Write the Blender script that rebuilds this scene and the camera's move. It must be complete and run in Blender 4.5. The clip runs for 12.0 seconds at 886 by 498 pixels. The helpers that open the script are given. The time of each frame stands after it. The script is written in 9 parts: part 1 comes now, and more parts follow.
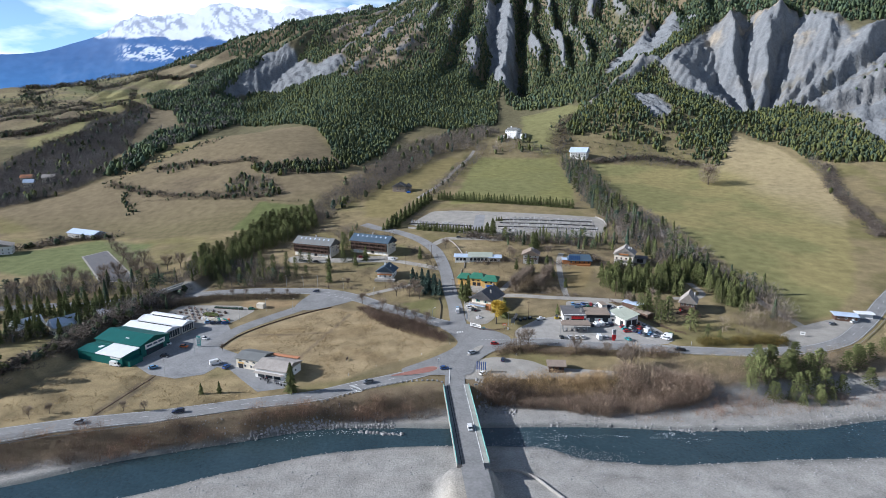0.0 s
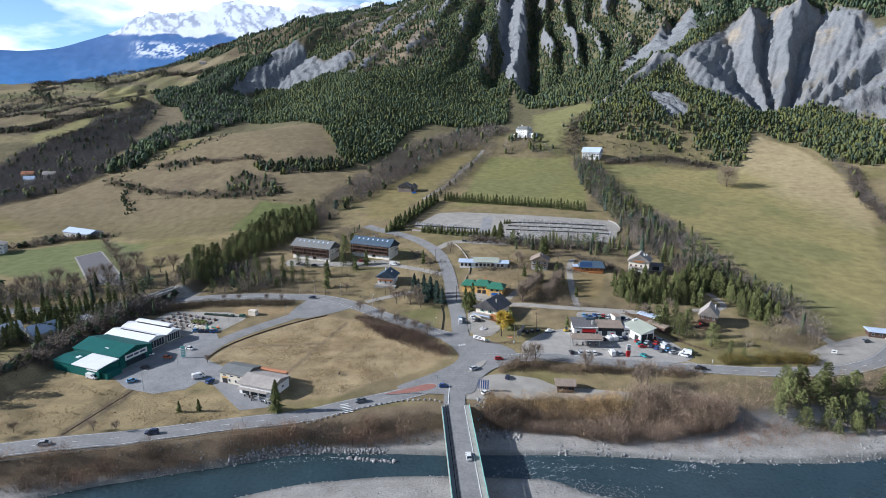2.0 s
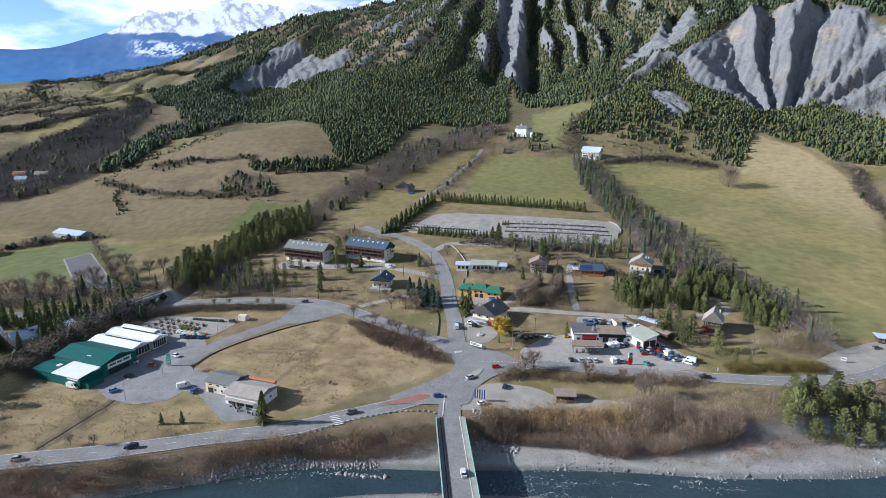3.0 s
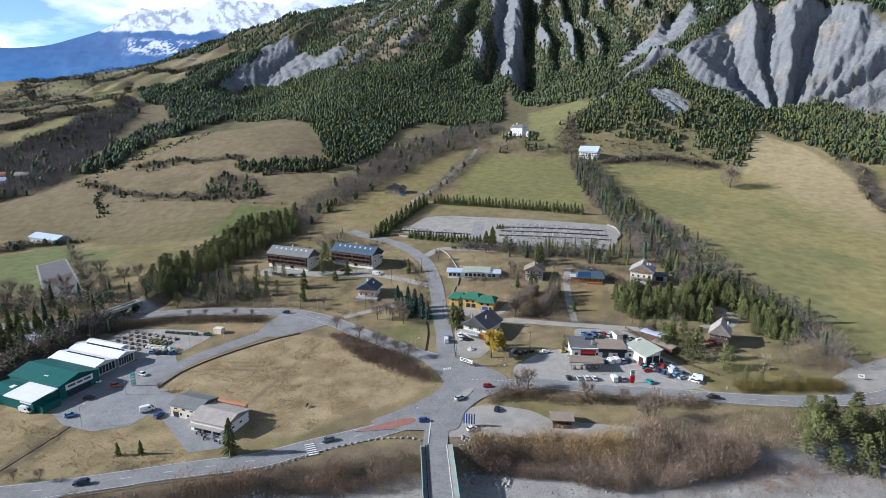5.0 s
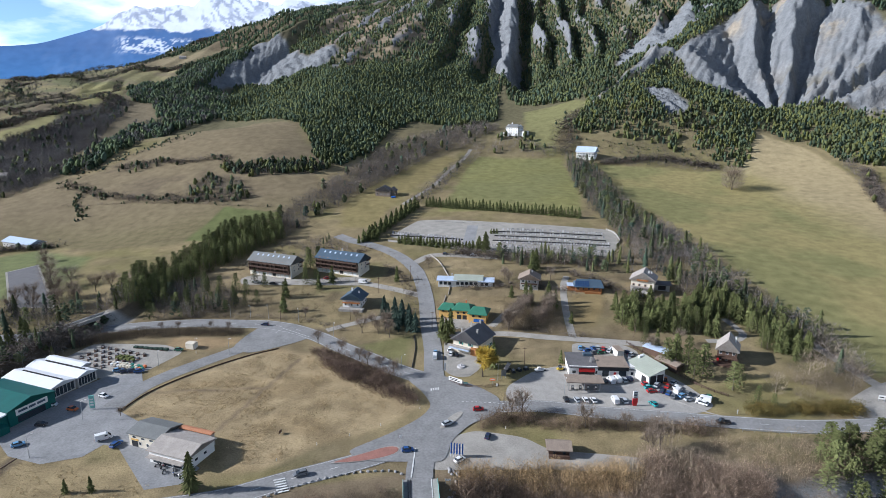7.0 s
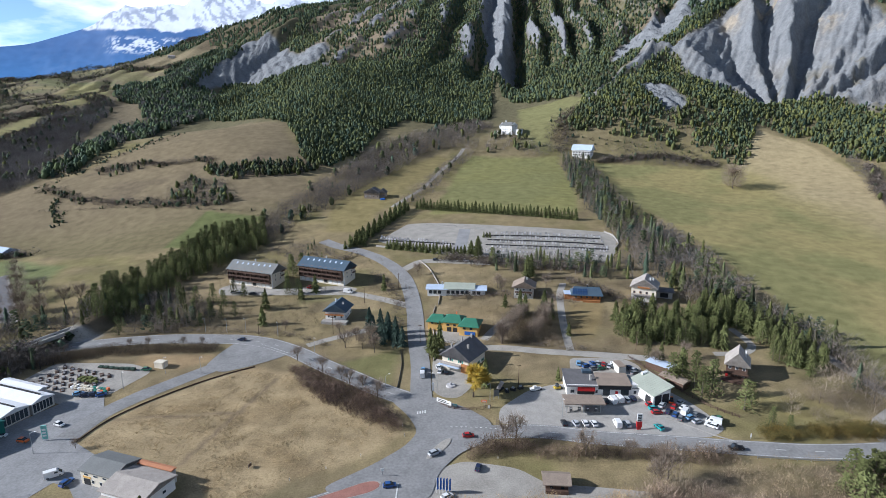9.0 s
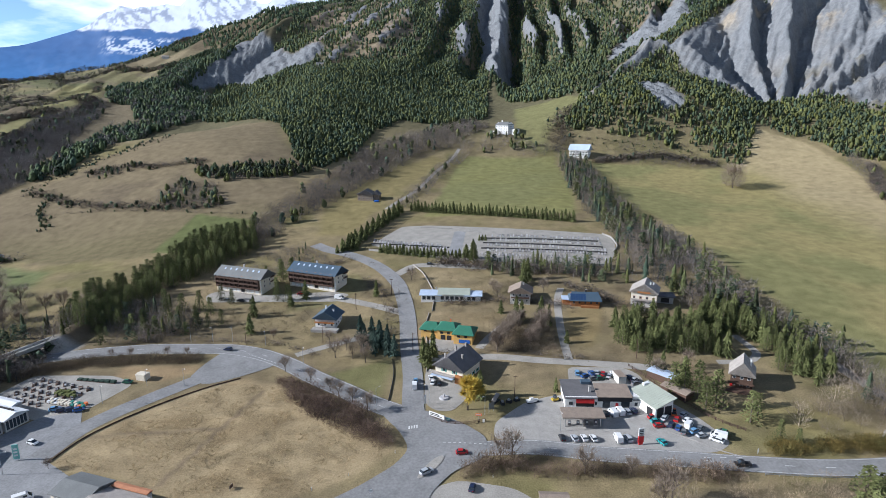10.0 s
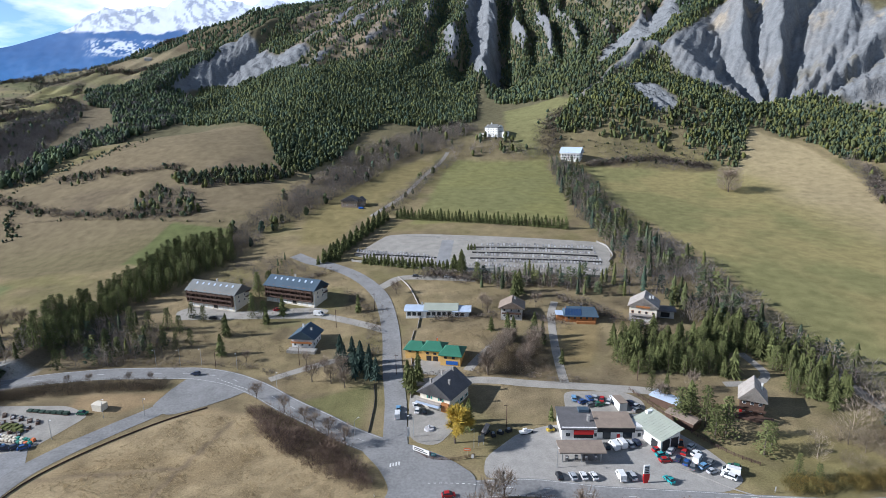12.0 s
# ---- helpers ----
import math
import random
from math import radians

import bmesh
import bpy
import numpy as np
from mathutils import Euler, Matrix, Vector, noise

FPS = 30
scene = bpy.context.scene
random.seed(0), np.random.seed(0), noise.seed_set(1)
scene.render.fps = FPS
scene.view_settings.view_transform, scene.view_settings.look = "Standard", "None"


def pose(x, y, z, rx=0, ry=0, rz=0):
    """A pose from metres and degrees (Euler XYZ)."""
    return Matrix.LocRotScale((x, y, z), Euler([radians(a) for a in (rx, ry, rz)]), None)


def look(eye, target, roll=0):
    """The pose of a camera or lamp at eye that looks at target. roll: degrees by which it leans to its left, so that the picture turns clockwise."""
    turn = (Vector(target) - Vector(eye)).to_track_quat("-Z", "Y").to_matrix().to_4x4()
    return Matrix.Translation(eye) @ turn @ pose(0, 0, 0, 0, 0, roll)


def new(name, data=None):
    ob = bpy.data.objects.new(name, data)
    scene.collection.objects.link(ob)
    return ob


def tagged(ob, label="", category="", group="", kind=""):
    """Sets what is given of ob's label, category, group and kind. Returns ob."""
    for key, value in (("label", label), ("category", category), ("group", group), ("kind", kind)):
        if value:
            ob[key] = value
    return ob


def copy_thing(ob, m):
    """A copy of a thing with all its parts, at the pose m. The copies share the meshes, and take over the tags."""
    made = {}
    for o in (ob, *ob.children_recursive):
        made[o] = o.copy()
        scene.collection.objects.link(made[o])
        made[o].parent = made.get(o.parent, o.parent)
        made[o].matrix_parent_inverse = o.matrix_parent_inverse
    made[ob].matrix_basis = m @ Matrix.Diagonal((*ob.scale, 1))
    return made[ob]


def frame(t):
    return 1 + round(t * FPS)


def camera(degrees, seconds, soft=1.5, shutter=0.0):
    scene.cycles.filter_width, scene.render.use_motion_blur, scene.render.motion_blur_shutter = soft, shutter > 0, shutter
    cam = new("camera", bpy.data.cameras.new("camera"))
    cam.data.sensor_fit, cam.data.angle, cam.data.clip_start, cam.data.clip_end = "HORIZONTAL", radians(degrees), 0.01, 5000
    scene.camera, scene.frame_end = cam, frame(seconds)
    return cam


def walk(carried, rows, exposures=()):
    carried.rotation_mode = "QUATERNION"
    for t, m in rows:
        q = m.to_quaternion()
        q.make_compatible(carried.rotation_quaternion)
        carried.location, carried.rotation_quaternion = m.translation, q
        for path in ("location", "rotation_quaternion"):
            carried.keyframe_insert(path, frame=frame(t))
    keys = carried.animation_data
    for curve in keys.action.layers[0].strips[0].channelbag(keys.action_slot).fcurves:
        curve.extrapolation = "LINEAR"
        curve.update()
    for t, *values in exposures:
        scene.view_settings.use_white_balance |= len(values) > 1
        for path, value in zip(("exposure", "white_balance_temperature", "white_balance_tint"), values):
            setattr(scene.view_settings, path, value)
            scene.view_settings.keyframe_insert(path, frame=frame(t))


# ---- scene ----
cam = camera(74.0, 12.0, soft=0.5)
PATH = [  # seconds, x, y, z, turns about x, y and z
    (0, 0, 0, 111, 77, -0, 0),
    (0.5, 1.26, 5.02, 110.83, 76.97, -0.1, 0.67),
    (1, 2.37, 10.09, 110.64, 76.93, -0.15, 0.98),
    (1.5, 3.34, 15.25, 110.44, 76.9, -0.24, 1.13),
    (2, 4.16, 20.36, 110.23, 76.87, -0.31, 1.14),
    (2.5, 5.04, 25.29, 110.09, 76.83, -0.33, 1.13),
    (3, 5.9, 30.18, 110.04, 76.79, -0.32, 1.1),
    (5, 9.66, 49.83, 110.15, 76.65, -0.26, 0.82),
    (5.5, 10.47, 54.65, 110.18, 76.66, -0.31, 0.74),
    (6, 11.23, 59.5, 110.11, 76.65, -0.36, 0.65),
    (6.5, 12.04, 64.43, 110.1, 76.64, -0.37, 0.56),
    (7, 13, 69.35, 110.13, 76.58, -0.34, 0.48),
    (9, 16.68, 88.6, 110.32, 76.4, 0.11, 0.01),
    (9.5, 17.75, 93.54, 110.44, 76.38, 0.23, -0.13),
    (10, 18.79, 98.41, 110.61, 76.35, 0.36, -0.27),
    (10.5, 19.63, 103.35, 110.66, 76.37, 0.43, -0.44),
    (11, 20.23, 108.35, 110.84, 76.39, 0.51, -0.63),
    (11.5, 20.74, 113.29, 111.03, 76.42, 0.47, -0.8),
    (12, 21.2, 118.11, 111.21, 76.5, 0.54, -1.25),
]
walk(cam, [(t, pose(x, y, z, rx, ry, rz)) for t, x, y, z, rx, ry, rz in PATH],
     exposures=[(0.0, 0.48, 5660, 12), (12.0, 0.48, 5660, 12)])

# ---- sky and sun: a clear early spring afternoon, the sun low on the west side, slightly behind ----
SUN_UP, SUN_FROM = 26.5, 267.0   # degrees above the horizon; compass bearing (y is north)
world = bpy.data.worlds.new("sky")
scene.world = world
world.use_nodes = True
wn, wl = world.node_tree.nodes, world.node_tree.links
sky = wn.new("ShaderNodeTexSky")
sky.sky_type, sky.sun_disc = "NISHITA", False
sky.sun_elevation, sky.sun_rotation = radians(SUN_UP), radians(SUN_FROM)
sky.air_density, sky.dust_density, sky.ozone_density, sky.altitude = 1.2, 0.3, 2.0, 1100
coords = wn.new("ShaderNodeTexCoord")
stretch = wn.new("ShaderNodeMapping")
stretch.inputs["Scale"].default_value = (1.0, 1.0, 3.2)
stretch.inputs["Location"].default_value = (0.35, 0.1, 0.0)
puffs = wn.new("ShaderNodeTexNoise")
puffs.inputs["Scale"].default_value, puffs.inputs["Detail"].default_value = 3.2, 7.0
ramp = wn.new("ShaderNodeValToRGB")
ramp.color_ramp.elements[0].position, ramp.color_ramp.elements[1].position = 0.47, 0.60
cloud = wn.new("ShaderNodeMix")
cloud.data_type = "RGBA"
cloud.inputs["B"].default_value = (25.0, 25.0, 25.0, 1)
wl.new(coords.outputs["Generated"], stretch.inputs["Vector"])
wl.new(stretch.outputs[0], puffs.inputs["Vector"])
split = wn.new("ShaderNodeSeparateXYZ")
low = wn.new("ShaderNodeMapRange")
low.inputs["From Min"].default_value, low.inputs["From Max"].default_value = 0.08, 0.30
low.inputs["To Min"].default_value, low.inputs["To Max"].default_value = 0.035, -0.10
banks = wn.new("ShaderNodeMath")
wl.new(coords.outputs["Generated"], split.inputs[0])
wl.new(split.outputs["Z"], low.inputs["Value"])
wl.new(puffs.outputs["Fac"], banks.inputs[0])
wl.new(low.outputs[0], banks.inputs[1])
wl.new(banks.outputs[0], ramp.inputs[0])
wl.new(ramp.outputs[0], cloud.inputs["Factor"])
haze = wn.new("ShaderNodeMix")          # pale air low over the horizon
haze.data_type = "RGBA"
haze.inputs["B"].default_value = (8.0, 13.8, 20.5, 1)
depth = wn.new("ShaderNodeMapRange")
depth.inputs["From Min"].default_value, depth.inputs["From Max"].default_value = 0.03, 0.24
depth.inputs["To Min"].default_value, depth.inputs["To Max"].default_value = 0.85, 0.0
wl.new(split.outputs["Z"], depth.inputs["Value"])
wl.new(depth.outputs[0], haze.inputs["Factor"])
wl.new(sky.outputs[0], haze.inputs["A"])
wl.new(haze.outputs["Result"], cloud.inputs["A"])
wl.new(cloud.outputs["Result"], wn["Background"].inputs[0])
wn["Background"].inputs[1].default_value = 0.052
sun = new("sun", bpy.data.lights.new("sun", "SUN"))
sun.data.energy, sun.data.angle, sun.data.color = 5.0, radians(0.5), (1.0, 0.95, 0.87)
FROM = Vector((math.sin(radians(SUN_FROM)) * math.cos(radians(SUN_UP)), math.cos(radians(SUN_FROM)) * math.cos(radians(SUN_UP)), math.sin(radians(SUN_UP))))
sun.matrix_world = look(FROM * 500, (0, 0, 0))


# ---- materials ----
def material(name, colour, rough=0.85, vary=0.25, size=1.0, fine=6.0, bump=0.0, metal=0.0, per_thing=0.0, attribute="", islands=0.0, glow=0.0, spec=0.3):
    """A surface of one colour with stains (of about size metres) and grain (fine times smaller).
    attribute: a colour on the mesh to start from; per_thing, islands: how much the brightness changes from thing to thing or leaf to leaf."""
    m = bpy.data.materials.new(name)
    m.use_nodes = True
    nt = m.node_tree
    b = nt.nodes["Principled BSDF"]
    b.inputs["Roughness"].default_value, b.inputs["Metallic"].default_value = rough, metal
    b.inputs["Specular IOR Level"].default_value = spec
    tc = nt.nodes.new("ShaderNodeTexCoord")
    big, small = nt.nodes.new("ShaderNodeTexNoise"), nt.nodes.new("ShaderNodeTexNoise")
    for n, s, d in ((big, 1 / size, 4.0), (small, fine / size, 3.0)):
        n.inputs["Scale"].default_value, n.inputs["Detail"].default_value = s, d
        nt.links.new(tc.outputs["Object"], n.inputs["Vector"])
    add = nt.nodes.new("ShaderNodeMath")
    add.operation = "ADD"
    nt.links.new(big.outputs["Fac"], add.inputs[0])
    nt.links.new(small.outputs["Fac"], add.inputs[1])
    span = nt.nodes.new("ShaderNodeMapRange")
    span.inputs["From Min"].default_value, span.inputs["From Max"].default_value = 0.65, 1.35
    span.inputs["To Min"].default_value, span.inputs["To Max"].default_value = 1 - vary, 1 + vary
    nt.links.new(add.outputs[0], span.inputs["Value"])
    value = span.outputs[0]
    for amount, kind, socket in ((per_thing, "ShaderNodeObjectInfo", "Random"), (islands, "ShaderNodeNewGeometry", "Random Per Island")):
        if amount:
            n = nt.nodes.new(kind)
            r = nt.nodes.new("ShaderNodeMapRange")
            r.inputs["To Min"].default_value, r.inputs["To Max"].default_value = 1 - amount, 1 + amount
            nt.links.new(n.outputs[socket], r.inputs["Value"])
            mul = nt.nodes.new("ShaderNodeMath")
            mul.operation = "MULTIPLY"
            nt.links.new(value, mul.inputs[0])
            nt.links.new(r.outputs[0], mul.inputs[1])
            value = mul.outputs[0]
    mix = nt.nodes.new("ShaderNodeVectorMath")
    mix.operation = "SCALE"
    if attribute:
        at = nt.nodes.new("ShaderNodeAttribute")
        at.attribute_name = attribute
        nt.links.new(at.outputs["Color"], mix.inputs[0])
    else:
        mix.inputs[0].default_value = colour
    nt.links.new(value, mix.inputs["Scale"])
    nt.links.new(mix.outputs[0], b.inputs["Base Color"])
    if bump:
        bp = nt.nodes.new("ShaderNodeBump")
        bp.inputs["Strength"].default_value, bp.inputs["Distance"].default_value = 1.0, bump
        nt.links.new(add.outputs[0], bp.inputs["Height"])
        nt.links.new(bp.outputs[0], b.inputs["Normal"])
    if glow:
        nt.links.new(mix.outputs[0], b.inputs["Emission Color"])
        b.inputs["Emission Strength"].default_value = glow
    return m


M = dict(
    land=material("land", (0.3, 0.25, 0.13), 0.95, 0.30, 7.0, 12.0, bump=0.2, attribute="cover", spec=0.06),
    marl=material("grey_marl", (0.25, 0.25, 0.25), 0.95, 0.22, 14.0, 4.0, bump=1.1, attribute="cover", spec=0.06),
    asphalt=material("asphalt", (0.232, 0.229, 0.224), 0.9, 0.22, 7.0, 8.0, bump=0.01),
    tarmac=material("tarmac", (0.25, 0.25, 0.25), 0.9, 0.22, 6.0, 8.0, bump=0.01),
    gravel=material("gravel", (0.315, 0.295, 0.26), 0.95, 0.24, 6.0, 12.0, bump=0.05),
    concrete=material("concrete", (0.335, 0.318, 0.29), 0.85, 0.18, 3.0, 6.0, bump=0.01),
    line=material("road_paint", (0.62, 0.62, 0.6), 0.7, 0.25, 2.0, 6.0),
    redpave=material("red_paving", (0.30, 0.145, 0.115), 0.9, 0.2, 3.0, 8.0),
    turquoise=material("turquoise_paint", (0.20, 0.46, 0.41), 0.5, 0.12, 2.0),
    water=material("river_water", (0.03, 0.052, 0.06), 0.1, 0.25, 14.0, 10.0, bump=0.16, spec=0.5),
    foam=material("white_water", (0.62, 0.66, 0.67), 0.5, 0.2, 0.5, 5.0, islands=0.25),
    rock=material("boulder_rock", (0.285, 0.28, 0.275), 0.9, 0.3, 1.5, 5.0, bump=0.08, islands=0.25),
    wood=material("dark_wood", (0.095, 0.058, 0.042), 0.75, 0.3, 1.2, 6.0, per_thing=0.1),
    brownwood=material("warm_wood", (0.36, 0.155, 0.055), 0.7, 0.25, 1.2, 6.0, per_thing=0.1),
    render=material("cream_render", (0.66, 0.60, 0.49), 0.9, 0.1, 2.5, 6.0, bump=0.004),
    white=material("white_render", (0.74, 0.73, 0.70), 0.9, 0.08, 2.5, 6.0, bump=0.004),
    greyrender=material("grey_render", (0.46, 0.44, 0.41), 0.9, 0.12, 2.5, 6.0, bump=0.004),
    yellow=material("yellow_render", (0.62, 0.39, 0.13), 0.9, 0.1, 2.5, 6.0),
    slate=material("slate_roof", (0.135, 0.13, 0.132), 0.75, 0.25, 3.0, 9.0, bump=0.02),
    greyroof=material("grey_sheet_roof", (0.18, 0.185, 0.178), 0.55, 0.16, 4.0, 9.0),
    blueroof=material("blue_sheet_roof", (0.062, 0.095, 0.13), 0.6, 0.16, 4.0, 9.0),
    palesheet=material("pale_blue_sheet_roof", (0.46, 0.54, 0.66), 0.45, 0.12, 3.0, 9.0),
    sageroof=material("sage_sheet_roof", (0.36, 0.385, 0.32), 0.6, 0.12, 4.0, 9.0),
    greenroof=material("green_sheet_roof", (0.05, 0.18, 0.115), 0.5, 0.15, 4.0, 9.0),
    emerald=material("emerald_sheet", (0.008, 0.10, 0.088), 0.5, 0.15, 4.0, 9.0),
    whiteroof=material("white_sheet_roof", (0.76, 0.77, 0.78), 0.5, 0.07, 4.0, 9.0),
    browntile=material("brown_tile_roof", (0.27, 0.215, 0.17), 0.85, 0.22, 2.0, 9.0, bump=0.02),
    stoneroof=material("stone_slab_roof", (0.36, 0.325, 0.29), 0.85, 0.22, 2.0, 7.0, bump=0.03),
    orangetile=material("orange_tile_roof", (0.42, 0.19, 0.10), 0.85, 0.2, 2.0, 7.0),
    red=material("red_panel", (0.55, 0.03, 0.03), 0.5, 0.08, 1.0),
    orange=material("orange_panel", (0.75, 0.20, 0.07), 0.6, 0.08, 1.0),
    glass=material("window_glass", (0.035, 0.045, 0.055), 0.12, 0.2, 3.0, spec=0.6),
    solar=material("solar_panel", (0.03, 0.06, 0.13), 0.2, 0.15, 1.0, spec=0.6),
    # for dark parts, and for panels that paint the shade inside openings
    dark=material("dark_void", (0.03, 0.03, 0.032), 0.8, 0.2, 1.0),
    shutter=material("green_shutter", (0.05, 0.24, 0.19), 0.6, 0.1, 1.0),
    metal=material("galvanised_steel", (0.42, 0.43, 0.44), 0.45, 0.12, 1.0, metal=0.6),
    blue=material("blue_cloth", (0.03, 0.12, 0.42), 0.7, 0.1, 1.0),
    rubber=material("tyre_rubber", (0.02, 0.02, 0.02), 0.9, 0.1, 1.0),
    bark=material("bark", (0.12, 0.095, 0.075), 0.95, 0.3, 0.6, 5.0),
    twig=material("bare_twigs", (0.25, 0.20, 0.155), 0.95, 0.2, 3.0, 5.0, islands=0.35, per_thing=0.15, spec=0.06),
    thicket=material("winter_thicket", (0.2, 0.15, 0.1), 0.95, 0.2, 6.0, 6.0, attribute="tint", islands=0.2, spec=0.06),
    needles=material("conifer_needles", (0.108, 0.118, 0.046), 0.9, 0.25, 2.0, 5.0, islands=0.3, per_thing=0.25, spec=0.06),
    spruce=material("blue_spruce_needles", (0.05, 0.075, 0.06), 0.9, 0.25, 2.0, 5.0, islands=0.3, per_thing=0.2, spec=0.06),
    woods=material("far_conifers", (0.05, 0.065, 0.03), 0.95, 0.2, 8.0, 6.0, attribute="tint", islands=0.14, spec=0.06),
    willow=material("yellow_willow", (0.46, 0.33, 0.06), 0.9, 0.2, 1.5, 5.0, islands=0.3, spec=0.06),
    stone=material("grave_stone", (0.36, 0.35, 0.35), 0.6, 0.2, 0.8, 5.0, per_thing=0.5),
)


# ---- building blocks ----
def mesh_object(name, verts, faces, mat, parent=None, label="", smooth=False):
    me = bpy.data.meshes.new(name)
    me.from_pydata([tuple(v) for v in verts], [], faces)
    if mat:
        me.materials.append(mat)
    if smooth:
        me.shade_smooth()
    ob = new(name, me)
    ob.parent = parent
    return tagged(ob, label) if label else ob


def part(name, bm, mat, parent=None, label=""):
    me = bpy.data.meshes.new(name)
    bm.to_mesh(me)
    bm.free()
    me.materials.append(mat)
    ob = new(name, me)
    ob.parent = parent
    return tagged(ob, label) if label else ob


def brick(bm, x0, y0, z0, x1, y1, z1, bevel=0.0):
    """A box from corner to corner, its edges broken by bevel."""
    made = bmesh.ops.create_cube(bm, size=1.0)["verts"]
    for v in made:
        v.co = ((x0 + x1) / 2 + v.co.x * (x1 - x0), (y0 + y1) / 2 + v.co.y * (y1 - y0), (z0 + z1) / 2 + v.co.z * (z1 - z0))
    if bevel:
        edges = {e for v in made for e in v.link_edges}
        bmesh.ops.bevel(bm, geom=list(edges), offset=bevel, segments=1, affect="EDGES", profile=0.5)


def box_part(name, lo, hi, mat, parent, label="", bevel=0.0):
    bm = bmesh.new()
    brick(bm, *lo, *hi, bevel)
    return part(name, bm, mat, parent, label)


def rod(bm, a, b, r0, r1, sides=6):
    """A tapered rod from a to b."""
    a, b = Vector(a), Vector(b)
    q = (b - a).to_track_quat("Z", "Y").to_matrix().to_4x4()
    bmesh.ops.create_cone(bm, cap_ends=True, segments=sides, radius1=r0, radius2=r1, depth=(b - a).length, matrix=Matrix.Translation((a + b) / 2) @ q)


def thing(name, x, y, z, turn=0.0, label="", category="", group=""):
    ob = new(name)
    ob.empty_display_size = 0.5
    ob.location, ob.rotation_euler = (x, y, z), (0, 0, radians(turn))
    return tagged(ob, label, category, group)


# ---- the lie of the land ----
def ease(a, b, v):
    """0 below a, 1 above b, smooth between."""
    q = np.clip((v - a) / (b - a), 0, 1)
    return q * q * (3 - 2 * q)


def glide(xs, ys, v):
    """A smooth curve through the knots (monotone between them)."""
    xs, ys = np.asarray(xs, float), np.asarray(ys, float)
    h, d = np.diff(xs), np.diff(ys) / np.diff(xs)
    m = np.zeros(len(xs))
    m[0], m[-1] = d[0], d[-1]
    ok = d[:-1] * d[1:] > 0
    m[1:-1][ok] = 2 * d[:-1][ok] * d[1:][ok] / (d[:-1] + d[1:])[ok]
    k = np.clip(np.searchsorted(xs, v) - 1, 0, len(xs) - 2)
    q = np.clip((v - xs[k]) / h[k], 0, 1)
    return ((1 + 2 * q) * (1 - q) ** 2 * ys[k] + q * (1 - q) ** 2 * h[k] * m[k]
            + q * q * (3 - 2 * q) * ys[k + 1] + q * q * (q - 1) * h[k] * m[k + 1])


def grain(x, y, seed=0):
    """Value noise, 0 to 1, one cell a unit."""
    xi, yi = np.floor(x), np.floor(y)
    u, v = x - xi, y - yi
    u, v = u * u * (3 - 2 * u), v * v * (3 - 2 * v)

    def h(a, b):
        s = np.sin(a * 127.1 + b * 311.7 + seed * 74.7) * 43758.5453
        return s - np.floor(s)
    return (h(xi, yi) * (1 - u) + h(xi + 1, yi) * u) * (1 - v) + (h(xi, yi + 1) * (1 - u) + h(xi + 1, yi + 1) * u) * v


def rough(x, y, size, octaves=4, seed=0):
    """Layered noise about 0, from -1 to 1, its largest forms size metres across."""
    total, gain = 0.0, 1.0
    for k in range(octaves):
        total = total + gain * (grain(x / size * 2 ** k + 17.3 * k, y / size * 2 ** k - 9.1 * k, seed + k) * 2 - 1)
        gain *= 0.5
    return total / 1.9


def within(poly, x, y, soft=4.0, wobble=0.0, size=20.0):
    """1 inside a plan outline, 0 outside, over a soft, wobbling edge."""
    x, y = np.asarray(x, float), np.asarray(y, float)
    inside, dist = np.zeros(x.shape, bool), np.full(x.shape, 1e9)
    for (ax, ay), (bx, by) in zip(poly, poly[1:] + poly[:1]):
        cut = (ay > y) != (by > y)
        inside ^= cut & (x < (bx - ax) * (y - ay) / ((by - ay) or 1e-9) + ax)
        q = np.clip(((x - ax) * (bx - ax) + (y - ay) * (by - ay)) / ((bx - ax) ** 2 + (by - ay) ** 2 + 1e-9), 0, 1)
        dist = np.minimum(dist, np.hypot(x - ax - q * (bx - ax), y - ay - q * (by - ay)))
    s = np.where(inside, dist, -dist)
    if wobble:
        s = s + wobble * rough(x, y, size, 3, 5)
    return ease(-soft, soft, s)


